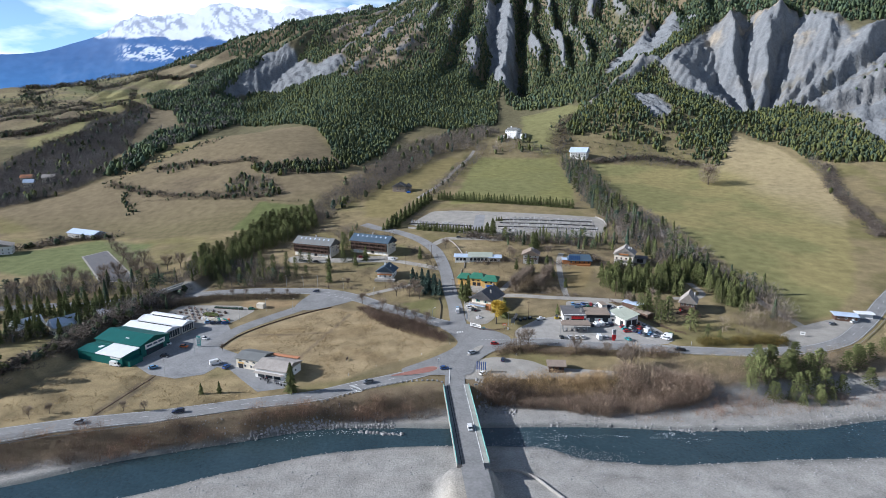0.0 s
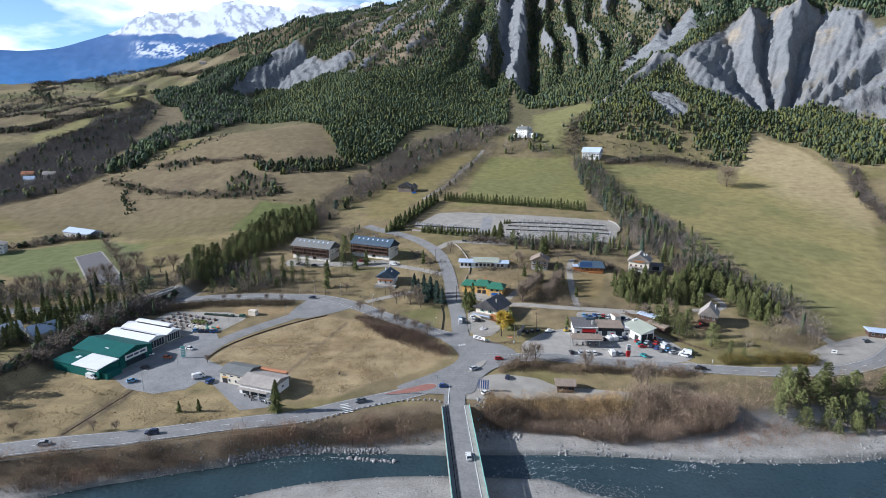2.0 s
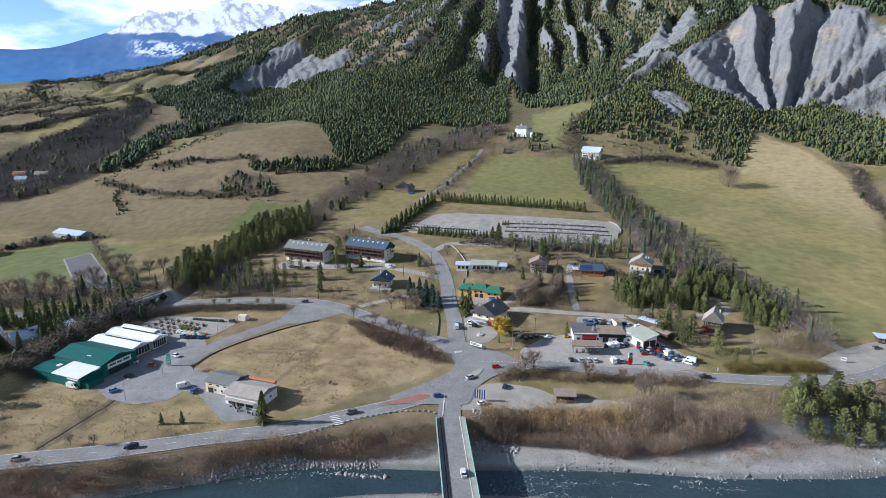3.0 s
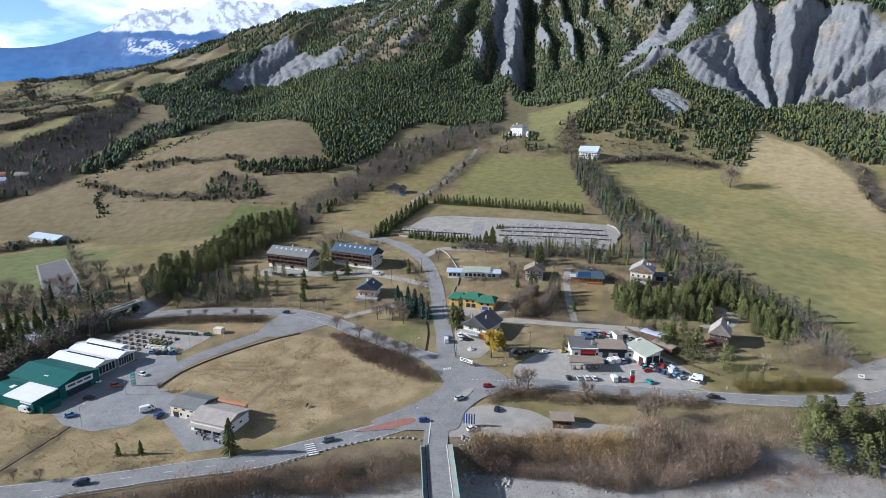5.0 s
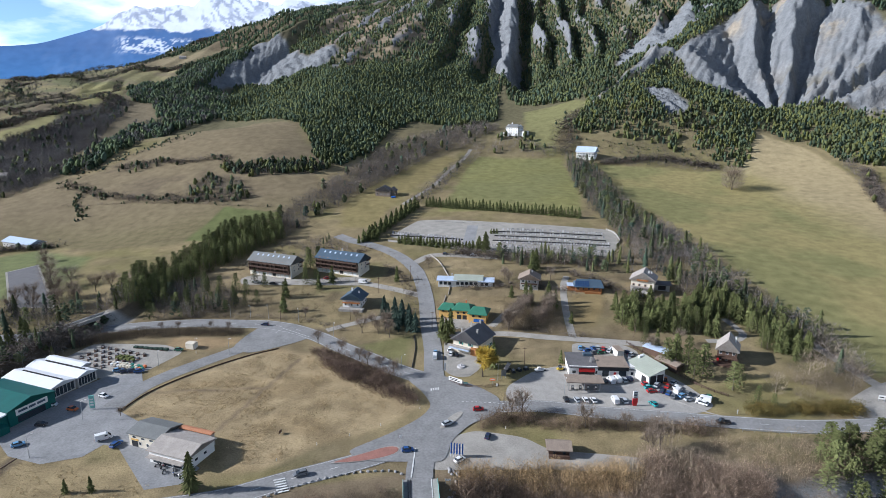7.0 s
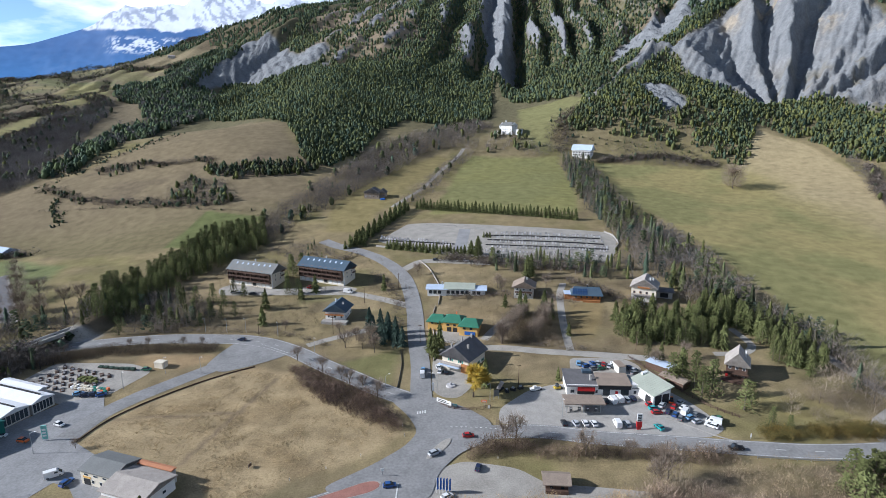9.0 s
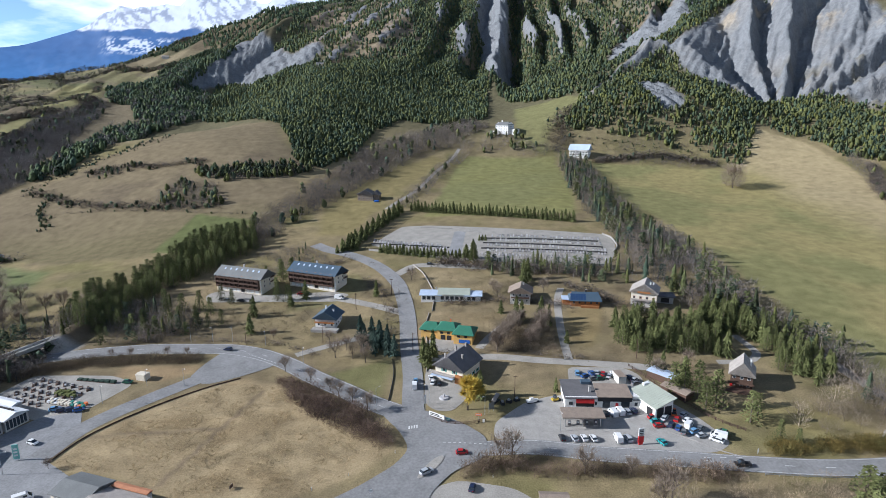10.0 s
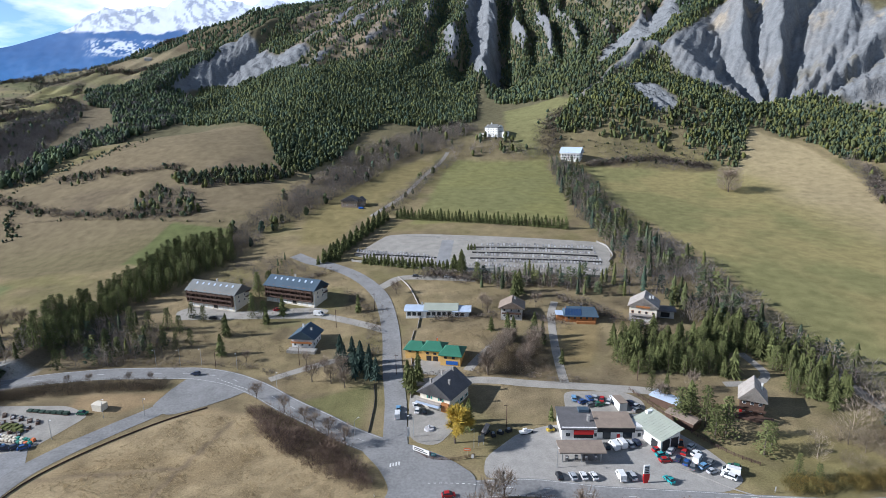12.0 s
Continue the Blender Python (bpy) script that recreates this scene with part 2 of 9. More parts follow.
# Rise of the ground going away from the river, on lines across the valley side: (x, distances, heights)
RISES = [
    (-1700, (200, 700, 1200, 1800, 2600, 3400), (-4, 20, 70, 130, 190, 200)),
    (-900, (230, 450, 700, 900, 1150, 1500, 2200, 3000), (-3, 0, 25, 55, 92, 130, 215, 260)),
    (-600, (230, 450, 620, 760, 900, 1080, 1400, 2000, 2800), (-2, 0, 8, 25, 68, 106, 150, 260, 330)),
    (-320, (230, 440, 520, 600, 675, 740, 785, 850, 950, 1100, 1300, 1400, 1700, 2200, 3000), (-1, 0, 2, 22, 44, 67, 76, 68, 85, 118, 190, 246, 330, 410, 460)),
    (-170, (230, 330, 400, 500, 570, 640, 720, 785, 850, 1000, 1234, 1400, 1800, 2300, 3000), (0, 2, 6, 15, 30, 50, 74, 86, 98, 140, 214, 266, 380, 480, 560)),
    (-40, (230, 330, 420, 470, 530, 580, 700, 800, 950, 1150, 1322, 1600, 2200, 3000), (0, 3, 14, 20, 28, 35, 50, 74, 118, 182, 256, 350, 560, 700)),
    (100, (230, 270, 330, 420, 530, 740, 800, 860, 1000, 1273, 1400, 1700, 2300, 3000), (0, 3, 8, 20, 31, 53, 80, 91, 120, 197, 260, 400, 640, 820)),
    (280, (230, 270, 330, 450, 610, 700, 750, 820, 1000, 1309, 1600, 2300, 3000), (1, 3, 8, 20, 33, 47, 68, 120, 167, 255, 380, 680, 860)),
    (460, (230, 330, 500, 640, 720, 838, 951, 1062, 1300, 1800, 2500), (2, 10, 26, 50, 72, 101, 145, 242, 340, 560, 780)),
    (720, (230, 400, 640, 800, 905, 1000, 1200, 1700, 2500), (4, 24, 70, 140, 215, 280, 380, 600, 820)),
    (1300, (230, 500, 800, 1200, 1700, 2500), (10, 60, 170, 350, 580, 820)),
]
LINES = np.array([r[0] for r in RISES], float)

# bare marl cliffs and stony gullies
CLIFF_EAST = [(201, 862), (238, 910), (282, 971), (325, 1032), (346, 1016), (359, 1006), (388, 1031), (419, 1054), (452, 1084), (481, 1100), (526, 1113), (555, 1088), (584, 1059), (613, 1049), (629, 1018), (637, 996), (638, 967), (690, 945), (740, 880), (650, 768), (565, 712), (522, 708), (530, 745), (546, 807), (530, 810), (527, 837), (512, 843), (508, 868), (487, 868), (472, 881), (450, 874), (419, 850), (411, 866), (402, 897), (381, 919), (361, 932), (355, 964), (355, 990), (340, 998), (288, 962), (239, 899)]
CLIFF_STRIP = [(261, 1019), (299, 1097), (336, 1147), (358, 1146), (394, 1173), (426, 1206), (442, 1214), (468, 1159), (464, 1134), (448, 1128), (427, 1121), (389, 1076), (366, 1066), (341, 1055), (320, 1072), (281, 1044)]
CLIFF_WEST = [(-445, 1202), (-462, 1300), (-440, 1420), (-400, 1500), (-340, 1440), (-283, 1330), (-233, 1310), (-199, 1280), (-212, 1176), (-245, 1179), (-290, 1225), (-325, 1228), (-370, 1270), (-403, 1250), (-427, 1215)]
GULLY = [(120, 1720), (100, 1435), (108, 1380), (96, 1301), (100, 1166), (116, 1044), (140, 1110), (150, 1158), (160, 1300), (168, 1417), (180, 1752)]
SPUR_ROCK = [(272, 881), (305, 884), (312, 832), (308, 803), (280, 800), (268, 828)]


# the old railway embankment, cut where the road passes under its bridge
DAM_SOUTH = [(-240, 120), (-200, 180), (-186, 222), (-181, 240), (-178, 256), (-177, 275), (-174, 295), (-172, 318), (-170, 329)]
DAM_NORTH = [(-160, 355), (-158, 371), (-164, 392), (-180, 420)]


def from_line(pts, x, y):
    """Distance from a line of straight pieces."""
    d = np.full(np.shape(x), 1e9)
    for (ax, ay), (bx, by) in zip(pts, pts[1:]):
        q = np.clip(((x - ax) * (bx - ax) + (y - ay) * (by - ay)) / ((bx - ax) ** 2 + (by - ay) ** 2), 0, 1)
        d = np.minimum(d, np.hypot(x - ax - q * (bx - ax), y - ay - q * (by - ay)))
    return d


def bank(x):
    """The top of the river's north bank."""
    return glide((-700, -300, -156, -83, -42, 0, 40, 90, 112, 140, 180, 400, 900), (120, 150, 187, 203, 216, 226, 232, 229, 231, 234, 240, 250, 262), x)


def water_north(x):
    return glide((-700, -300, -144, -115, -80, -40, 0, 47, 100, 133, 176, 300, 900), (60, 118, 168, 182, 194, 205, 205, 206, 203, 204, 212, 226, 240), x)


def water_south(x):
    return glide((-700, -300, -99, -73, -37, 0, 34, 52, 81, 121, 155, 300, 900), (30, 90, 163, 175, 188, 192, 191, 183, 180, 183, 184, 196, 210), x)


def saw(u, share):
    """0 in the troughs, 1 on the crests: a gentle rise over share of each wave, then a steep fall."""
    u = u - np.floor(u)
    return np.where(u < share, u / share, (1 - u) / (1 - share))


def crags(x, y):
    """Rocky spines running down the mountain, 0 to 1."""
    u = (x - 0.16 * (y - 1200) + 30 * rough(x, y, 110, 3, 61)) / (74 - 18 * ease(100, 300, x))
    bold = 0.35 + 0.65 * grain(np.floor(u) * 3.7 + 0.5, y / 150, 62)
    return saw(u, 0.68) * bold


def bare_rock(x, y):
    """1 where rock breaks through the mountain woods."""
    high = ease(1150, 1420, y + 0.5 * np.abs(x - 150))
    m = ease(0.66 - 0.22 * high, 0.80 - 0.22 * high, crags(x, y)) * ease(-0.30 - 0.2 * high, 0.05, rough(x, y, 70, 4, 64))
    return m * ease(1060, 1180, y) * ease(-330, -200, x) * (1 - 0.8 * ease(260, 330, x) * ease(1450, 1250, y))


# ribs of the eastern cliff: they fan out upwards from its foot; (bearing of the crest, of the trough beyond it, how far each stands out)
FAN = (430.0, 835.0)
RIBS = ((-74, -68, 0.0, 0.0), (-20, 7, 1.9, 1.0), (16, 21.5, 1.0, 1.0), (32.5, 37.5, 1.2, 1.2), (53, 56, 0.6, 0.1), (65, 68, 1.1, 0.5), (84, 88, 1.2, 0.5), (101, 106, 1.0, 0.5), (120, 125, 0.6, 0.6), (150, 158, 0.0, 0.0))


def fan_ribs(x, y):
    """Height of the great ribs, in metres, before their flutes are worn in."""
    dx, dy = x - FAN[0], y - FAN[1]
    far = np.hypot(dx, dy)
    at = np.degrees(np.arctan2(dx, dy)) + 4.2 * rough(x, y, 90, 5, 91) + 2.0 * rough(x, y, 30, 4, 93) + 0.8 * rough(x, y, 11, 3, 104)
    knots, rise = [], []
    for crest, trough, up, down in RIBS:
        knots += [crest, trough]
        rise += [up, -down]
    return np.interp(at, knots, rise) * 0.098 * np.clip(far, 30, 260)


def height(x, y):
    """Height of the ground at x, y (arrays)."""
    x, y = np.asarray(x, float), np.asarray(y, float)
    cols = np.stack([glide(r[1], r[2], y) for r in RISES], -1)
    xx = np.clip(x, LINES[0], LINES[-1])
    k = np.clip(np.searchsorted(LINES, xx) - 1, 0, len(LINES) - 2)
    q = (xx - LINES[k]) / (LINES[k + 1] - LINES[k])

    def line(i):
        return np.take_along_axis(cols, np.clip(i, 0, len(LINES) - 1)[..., None], -1)[..., 0]
    a, b, c, d = line(k - 1), line(k), line(k + 1), line(k + 2)
    z = b + 0.5 * q * (c - a + q * (2 * a - 5 * b + 4 * c - d + q * (3 * (b - c) + d - a)))
    # the river's bank, its bed, and the ramp to the bridge
    s = y - bank(x)
    z = z - 6.2 * (1 - ease(-11, 1, s))
    z = z - 2.2 * ease(-1.5, 3.5, water_north(x) - y) * ease(-1.5, 3.5, y - water_south(x))
    z = z + 6.2 * (1 - ease(168, 174, y)) * ease(-3, 3, x) * (1 - ease(15, 19, x))
    z = z + 0.35 * rough(x, y, 9, 3, 3) * (1 - ease(0, 6, s)) + 0.25 * rough(x, y, 30, 3, 4) * ease(10, 40, s)
    z = z + 4.6 * (1 - ease(2.2, 9.5, from_line(DAM_SOUTH, x, y))) + 4.6 * (1 - ease(2.0, 9.0, from_line(DAM_NORTH, x, y)))
    # the shoulder that closes the side valley
    z = z + ease(1330, 1950, y) * glide((-2600, -1500, -1210, -1000, -880, -690, -600, -510, -410, -300, -200, 0, 100, 2600), (8, 20, 22, 46, 58, 86, 88, 74, 48, 22, 16, 8, 0, 0), x)
    # hummocks on the slopes, crags on the mountain
    wild = ease(840, 1150, y)
    z = z + 16 * wild * rough(x, y, 130, 5, 8) + 3.0 * ease(560, 700, y) * ease(0, 80, -x - 80) * rough(x, y, 70, 3, 12)
    z = z + 44 * ease(1040, 1260, y) * (crags(x, y) - 0.4) * (1 - 0.7 * ease(60, -60, x)) + 7 * bare_rock(x, y) * rough(x, y, 16, 4, 65)
    # the western scar: a wall that falls away from the sun below a rounded shoulder
    lip = x - glide((1000, 1210, 1300, 1420, 1500, 1640), (-466, -450, -440, -402, -345, -300), y) + 10 * rough(x, y, 60, 3, 95)
    z = z + 36 * np.interp(lip, (-150, -20, 0, 60, 215), (0, 0.42, 0.5, -0.5, 0)) * ease(1120, 1215, y) * ease(1650, 1500, y)
    east = within(CLIFF_EAST, x, y, 26, 6, 40)
    if np.any(east > 0):        # great ribs, and the rills that run obliquely down their faces
        rill = (0.8 * x - 0.6 * y + 7 * rough(x, y, 30, 3, 97)) / 11
        side = (0.93 * x - 0.36 * y + 16 * rough(x, y, 60, 4, 101)) / 27
        z = z + east * 10 * grain(x / 60, y / 60, 102) * (saw(side, 0.7) - 0.5)
        fine = (0.86 * x - 0.5 * y + 4 * rough(x, y, 14, 2, 98)) / 5.6
        z = z + east * (fan_ribs(x, y) + (1.4 + 4.4 * grain(x / 40, y / 40, 99)) * saw(rill, 0.65) + 1.9 * saw(fine, 0.6) + 2.0 * rough(x, y, 22, 4, 100))
    # gullies worn into the marl: sharp ribs running down the slope, fluted on their flanks
    for poly, wave, deep, lean, seed in ((CLIFF_STRIP, 24, 12, 0.7, 2), (CLIFF_WEST, 17, 5, 0.3, 3), (GULLY, 30, 12, 0.4, 4), (SPUR_ROCK, 13, 7, 0.3, 6)):
        m = within(poly, x, y, 9, 4, 30)
        if not np.any(m > 0):
            continue
        u = (x + lean * (y - 950) + 42 * rough(x, y * 0.3, 150, 3, seed) + 14 * rough(x, y, 36, 4, seed + 7)) / wave
        rib = 1 - np.abs(2 * (u - np.floor(u)) - 1)
        bold = 0.45 + 1.0 * grain(np.floor(u) * 3.3 + 0.5, y / 130, seed + 11)
        u2 = (x + (lean - 0.25) * y + 16 * rough(x, y * 0.5, 60, 3, seed + 5)) / (wave * 0.41)
        rib2 = 1 - np.abs(2 * (u2 - np.floor(u2)) - 1)
        off = (1 - rib) * wave / 2                      # metres from the nearest crest
        v = (y * 0.8 + 1.1 * off + 12 * rough(x, y, 40, 3, seed + 20)) / (wave * 0.17) + 3.7 * np.floor(u)
        rib3 = 1 - np.abs(2 * (v - np.floor(v)) - 1)    # flutes running down from each crest
        w = (x + lean * (y - 950) + 6 * rough(x, y, 18, 3, seed + 30)) / (wave * 0.17)
        rib4 = 1 - np.abs(2 * (w - np.floor(w)) - 1)
        z = z + m * deep * (bold * (rib - 0.75) + (0.12 + 0.26 * grain(x / 45, y / 45, seed + 17)) * (rib2 - 0.6) + 0.24 * (rib3 - 0.5) * ease(0, 0.2, 1 - rib) + 0.13 * (rib4 - 0.5) + 0.06 * rough(x, y, 9, 2, seed + 40))
    # the stream's ravine: a sharp crest on its sunny side, the bed close below it in the shade
    cut = x - 106 - 0.125 * (y - 1100) - 12 * rough(x * 0.2, y, 60, 3, 94)
    z = z + (20 * np.exp(-(np.abs(cut) / 20) ** 1.3) - 30 * np.exp(-((cut - 34) / 18) ** 2)) * ease(1000, 1090, y)
    return z
# ---- end of the lie of the land ----


def ground_at(x, y):
    return float(height(x, y))


def spread(parts):
    return np.concatenate([np.arange(a, b, s) for a, b, s in parts])


# ---- what covers the ground: plan outlines and their colours ----
DRY, GREEN = (0.25, 0.20, 0.108), (0.195, 0.19, 0.082)
# MARL leans blue: distance haze and blue shade put into its colour
LITTER, MARL, SHINGLE, BED, HEATH, BROWN = (0.145, 0.115, 0.075), (0.18, 0.188, 0.195), (0.315, 0.303, 0.28), (0.15, 0.155, 0.145), (0.12, 0.108, 0.062), (0.155, 0.12, 0.078)
MID_FIELD = [(8, 534), (34, 701), (49, 752), (143, 745), (137, 630), (121, 535)]
BIG_FIELD = [(180, 726), (304, 693), (309, 665), (330, 715), (378, 778), (409, 736), (414, 663), (380, 557), (330, 470), (250, 340), (205, 300), (190, 292), (185, 322), (188, 414), (182, 499), (172, 600)]
DRY_FIELD = [(-47, 316), (-67, 321), (-83, 307), (-99, 290), (-107, 271), (-104, 263), (-82, 257), (-61, 248), (-56, 230), (-44, 232), (-27, 247), (-8, 256), (4, 270), (-3, 281), (-27, 298)]
GREEN_WEDGE = [(-182, 494), (-177, 563), (-123, 542), (-133, 523), (-154, 487)]
FRONT_FIELD = [(-330, 140), (-200, 178), (-150, 196), (-75, 214), (-60, 222), (-75, 236), (-100, 234), (-118, 242), (-150, 252), (-176, 250), (-190, 232), (-300, 190)]
GULLY_WOOD = [(-600, 858), (-559, 893), (-596, 1038), (-562, 1139), (-545, 1123), (-520, 1066), (-491, 966), (-462, 880), (-428, 770), (-398, 690), (-420, 640), (-470, 600), (-640, 640)]
HILL_FIELDS = [(-299, 770), (-284, 905), (-173, 807), (-118, 675), (-104, 555), (-130, 515), (-196, 485), (-353, 520), (-470, 600), (-431, 660), (-355, 690)]
VILLA_FIELD = [(121, 921), (189, 906), (203, 868), (146, 788), (135, 755), (104, 770)]
LEFT_GREEN = [(-385, 440), (-300, 505), (-240, 470), (-218, 395), (-262, 380)]
FARM_FIELD = [(-74, 560), (-30, 700), (10, 750), (22, 740), (-20, 600), (-45, 500), (-68, 505)]
UPPER_DRY = [(-645, 926), (-609, 958), (-700, 1200), (-880, 1548), (-837, 1542), (-732, 1466), (-599, 1206), (-608, 1059), (-557, 896), (-608, 874)]
TAN_SLOPE = [(-294, 1472), (-294, 1771), (-140, 1774), (-37, 1493), (-20, 1311), (-91, 1208), (-142, 1197), (-202, 1241)]
UP_GREEN = [(-892, 1719), (-591, 1459), (-594, 1424), (-730, 1517), (-842, 1597)]
UP_MEADOW = [(-920, 1790), (-730, 1700), (-520, 1660), (-560, 1610), (-660, 1600), (-760, 1580)]
STREAM_GLADE = [(-431, 720), (-479, 894), (-528, 1068), (-541, 1123), (-513, 1139), (-444, 1011), (-467, 967), (-449, 845), (-406, 702)]
PLATEAU = [(-560, 1100), (-600, 1500), (-1000, 2300), (-1700, 2300), (-1700, 900), (-700, 860), (-620, 900)]
SHORE_LOT = [(7, 246), (23, 254), (40, 250), (47, 243), (64, 241), (84, 238), (72, 232), (44, 233), (8, 232)]


def paint_cover(x, y, z):
    c = np.empty(x.shape + (3,))
    c[:] = DRY

    def lay(colour, m):
        c[:] = c * (1 - m[..., None]) + np.asarray(colour) * m[..., None]
    n1, n2 = rough(x, y, 60, 4, 31), rough(x, y, 16, 3, 33)
    lay((0.165, 0.15, 0.062), ease(-0.1, 0.45, rough(x, y, 34, 4, 37)) * 0.75)
    lay(LITTER, ease(0.1, 0.6, rough(x, y, 24, 4, 41)) * 0.6)
    lay((0.205, 0.162, 0.095), ease(285, 320, y) * (1 - ease(480, 540, y)) * ease(-190, -150, x) * (1 - ease(120, 160, x)) * (0.25 + 0.75 * ease(-0.35, 0.2, n1 + 0.4 * n2)))
    lay((0.30, 0.235, 0.135), ease(285, 320, y) * (1 - ease(430, 470, y)) * ease(-150, -120, x) * (1 - ease(120, 150, x)) * ease(0.05, 0.4, rough(x, y, 20, 4, 39)) * 0.75)
    lay((0.13, 0.105, 0.065), ease(285, 320, y) * (1 - ease(430, 470, y)) * ease(-150, -120, x) * (1 - ease(120, 150, x)) * ease(0.15, 0.45, rough(x, y, 13, 4, 42)) * 0.7)
    for lawn_, hue_ in (([(-34, 322), (-22, 310), (-5, 298), (-4, 334), (-14, 330)], (0.15, 0.145, 0.062)), ([(72, 344), (84, 338), (92, 352), (98, 372), (80, 374)], (0.23, 0.175, 0.085)),
                        ([(128, 292), (140, 292), (158, 284), (164, 276), (140, 274), (124, 282)], (0.215, 0.18, 0.08)), ([(-62, 384), (-40, 388), (-22, 410), (-30, 428), (-58, 425)], (0.175, 0.155, 0.075)),
                        ([(-118, 322), (-95, 318), (-84, 328), (-86, 334), (-118, 333)], (0.30, 0.215, 0.12)), ([(18, 344), (30, 356), (56, 372), (20, 376)], (0.235, 0.18, 0.10))):
        lay(hue_, within(lawn_, x, y, 2.0, 2.0) * 0.85)
    lay(HEATH, ease(700, 900, y))
    lay(BROWN, ease(950, 1200, y) * ease(-0.2, 0.3, n1) * 0.8)
    lay((0.25, 0.245, 0.235), ease(1050, 1200, y) * ease(-300, -200, x) * ease(0.25, 0.5, rough(x, y, 45, 4, 51)) * 0.7)
    lay((0.235, 0.185, 0.125), within(TAN_SLOPE, x, y, 16, 16, 60) * ease(-0.35, 0.15, rough(x, y, 60, 4, 55)))
    lay((0.165, 0.14, 0.09), within(PLATEAU, x, y, 20, 20))
    step_ = np.floor((z + 6 * rough(x, y, 160, 3, 58)) / 9.0)          # terraced meadows
    lay((0.235, 0.20, 0.105), within(PLATEAU, x, y, 20, 20) * ease(0.55, 0.6, grain(step_ * 5.7, np.floor((x + 30 * rough(x, y, 200, 2, 59)) / 150) * 3.1, 60)) * 0.9)
    lay((0.15, 0.155, 0.075), within(PLATEAU, x, y, 20, 20) * ease(0.62, 0.66, grain(step_ * 9.1, np.floor((x + 30 * rough(x, y, 200, 2, 59)) / 190) * 4.7, 66)) * 0.8)
    lay(LITTER, within(PLATEAU, x, y, 20, 20) * ease(-0.05, 0.25, rough(x, y * 0.6, 130, 4, 61)) * 0.7)
    lay((0.11, 0.095, 0.075), within(GULLY_WOOD, x, y, 15, 10) * 0.9)
    lay((0.225, 0.205, 0.095), within(UPPER_DRY, x, y, 5, 6, 60))
    lay((0.215, 0.178, 0.108), within(UP_MEADOW, x, y, 6, 8, 60))
    lay((0.165, 0.15, 0.078), within(UP_GREEN, x, y, 6, 8, 60))
    lay((0.17, 0.14, 0.09), within(STREAM_GLADE, x, y, 6, 8, 30))
    lay((0.195, 0.156, 0.095), within(HILL_FIELDS, x, y, 6, 10, 40))
    lay((0.158, 0.135, 0.07), within(HILL_FIELDS, x, y, 6, 8) * ease(600, 520, y + 25 * n1) * 0.8)
    lay(LITTER, within(HILL_FIELDS, x, y, 6, 8) * ease(0.2, 0.5, rough(x, y, 40, 4, 71)) * ease(560, 600, y) * 0.8)
    lay((0.125, 0.138, 0.055), within(GREEN_WEDGE, x, y, 1.2))
    lay((0.155, 0.17, 0.075), within(LEFT_GREEN, x, y, 4, 4))
    lay(GREEN, within(MID_FIELD, x, y, 3, 3))
    lay((0.24, 0.225, 0.085), within(MID_FIELD, x, y, 3, 3) * ease(-0.2, 0.5, n1) * 0.6)
    lay((0.278, 0.235, 0.105), within(BIG_FIELD, x, y, 3, 4))
    lay(GREEN, within(BIG_FIELD, x, y, 3, 4) * ease(-0.2, 0.3, n1 + 0.2 * n2 - (x - 250) / 260) * 0.8)
    lay((0.37, 0.295, 0.175), within(BIG_FIELD, x, y, 3, 4) * ease(0.25, 0.75, (x - 270) / 130 + 0.35 * n1) * 0.75)
    lay(GREEN, within(VILLA_FIELD, x, y, 4, 4) * 0.8)
    lay((0.225, 0.185, 0.085), within(FARM_FIELD, x, y, 4, 4))
    lay((0.335, 0.26, 0.15), within(DRY_FIELD, x, y, 2, 2))
    lay((0.25, 0.185, 0.10), within(DRY_FIELD, x, y, 2, 2) * ease(0.0, 0.5, n2) * 0.6)
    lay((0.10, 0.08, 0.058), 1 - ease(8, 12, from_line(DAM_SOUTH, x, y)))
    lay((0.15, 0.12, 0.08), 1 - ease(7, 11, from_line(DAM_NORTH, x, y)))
    lay((0.34, 0.32, 0.285), (1 - ease(8, 10.5, np.hypot(x + 157, y - 354))) * ease(358, 353, y))
    lay((0.30, 0.235, 0.13), within(FRONT_FIELD, x, y, 3, 3))
    lay((0.175, 0.14, 0.08), within(FRONT_FIELD, x, y, 3, 3) * ease(-0.05, 0.4, rough(x, y, 11, 4, 35)) * 0.7)
    for ax_, ay_, bx_, by_, w_ in ((-67.5, 250.6, -52, 310, 0.35), (-107, 280, -60, 284, 0.25), (-132.4, 202, -125.6, 236, 0.45), (-129.6, 202, -122.6, 236, 0.45)):
        q_ = np.clip(((x - ax_) * (bx_ - ax_) + (y - ay_) * (by_ - ay_)) / ((bx_ - ax_) ** 2 + (by_ - ay_) ** 2), 0, 1)
        lay((0.125, 0.10, 0.07) if w_ > 0.4 else (0.185, 0.14, 0.09), 0.9 * (1 - ease(w_, w_ + 1.2, np.hypot(x - ax_ - q_ * (bx_ - ax_), y - ay_ - q_ * (by_ - ay_)))))
    # crags tinted blue like MARL, for the same haze
    lay((0.185, 0.19, 0.195), bare_rock(x, y))
    for poly in (CLIFF_EAST, CLIFF_STRIP, CLIFF_WEST, GULLY, SPUR_ROCK):
        lay(MARL, within(poly, x, y, 6, 6))
    lay((0.21, 0.203, 0.192), within(CLIFF_EAST, x, y, 5, 10) * ease(-0.1, 0.5, rough(x, y, 40, 4, 81)) * 0.7)
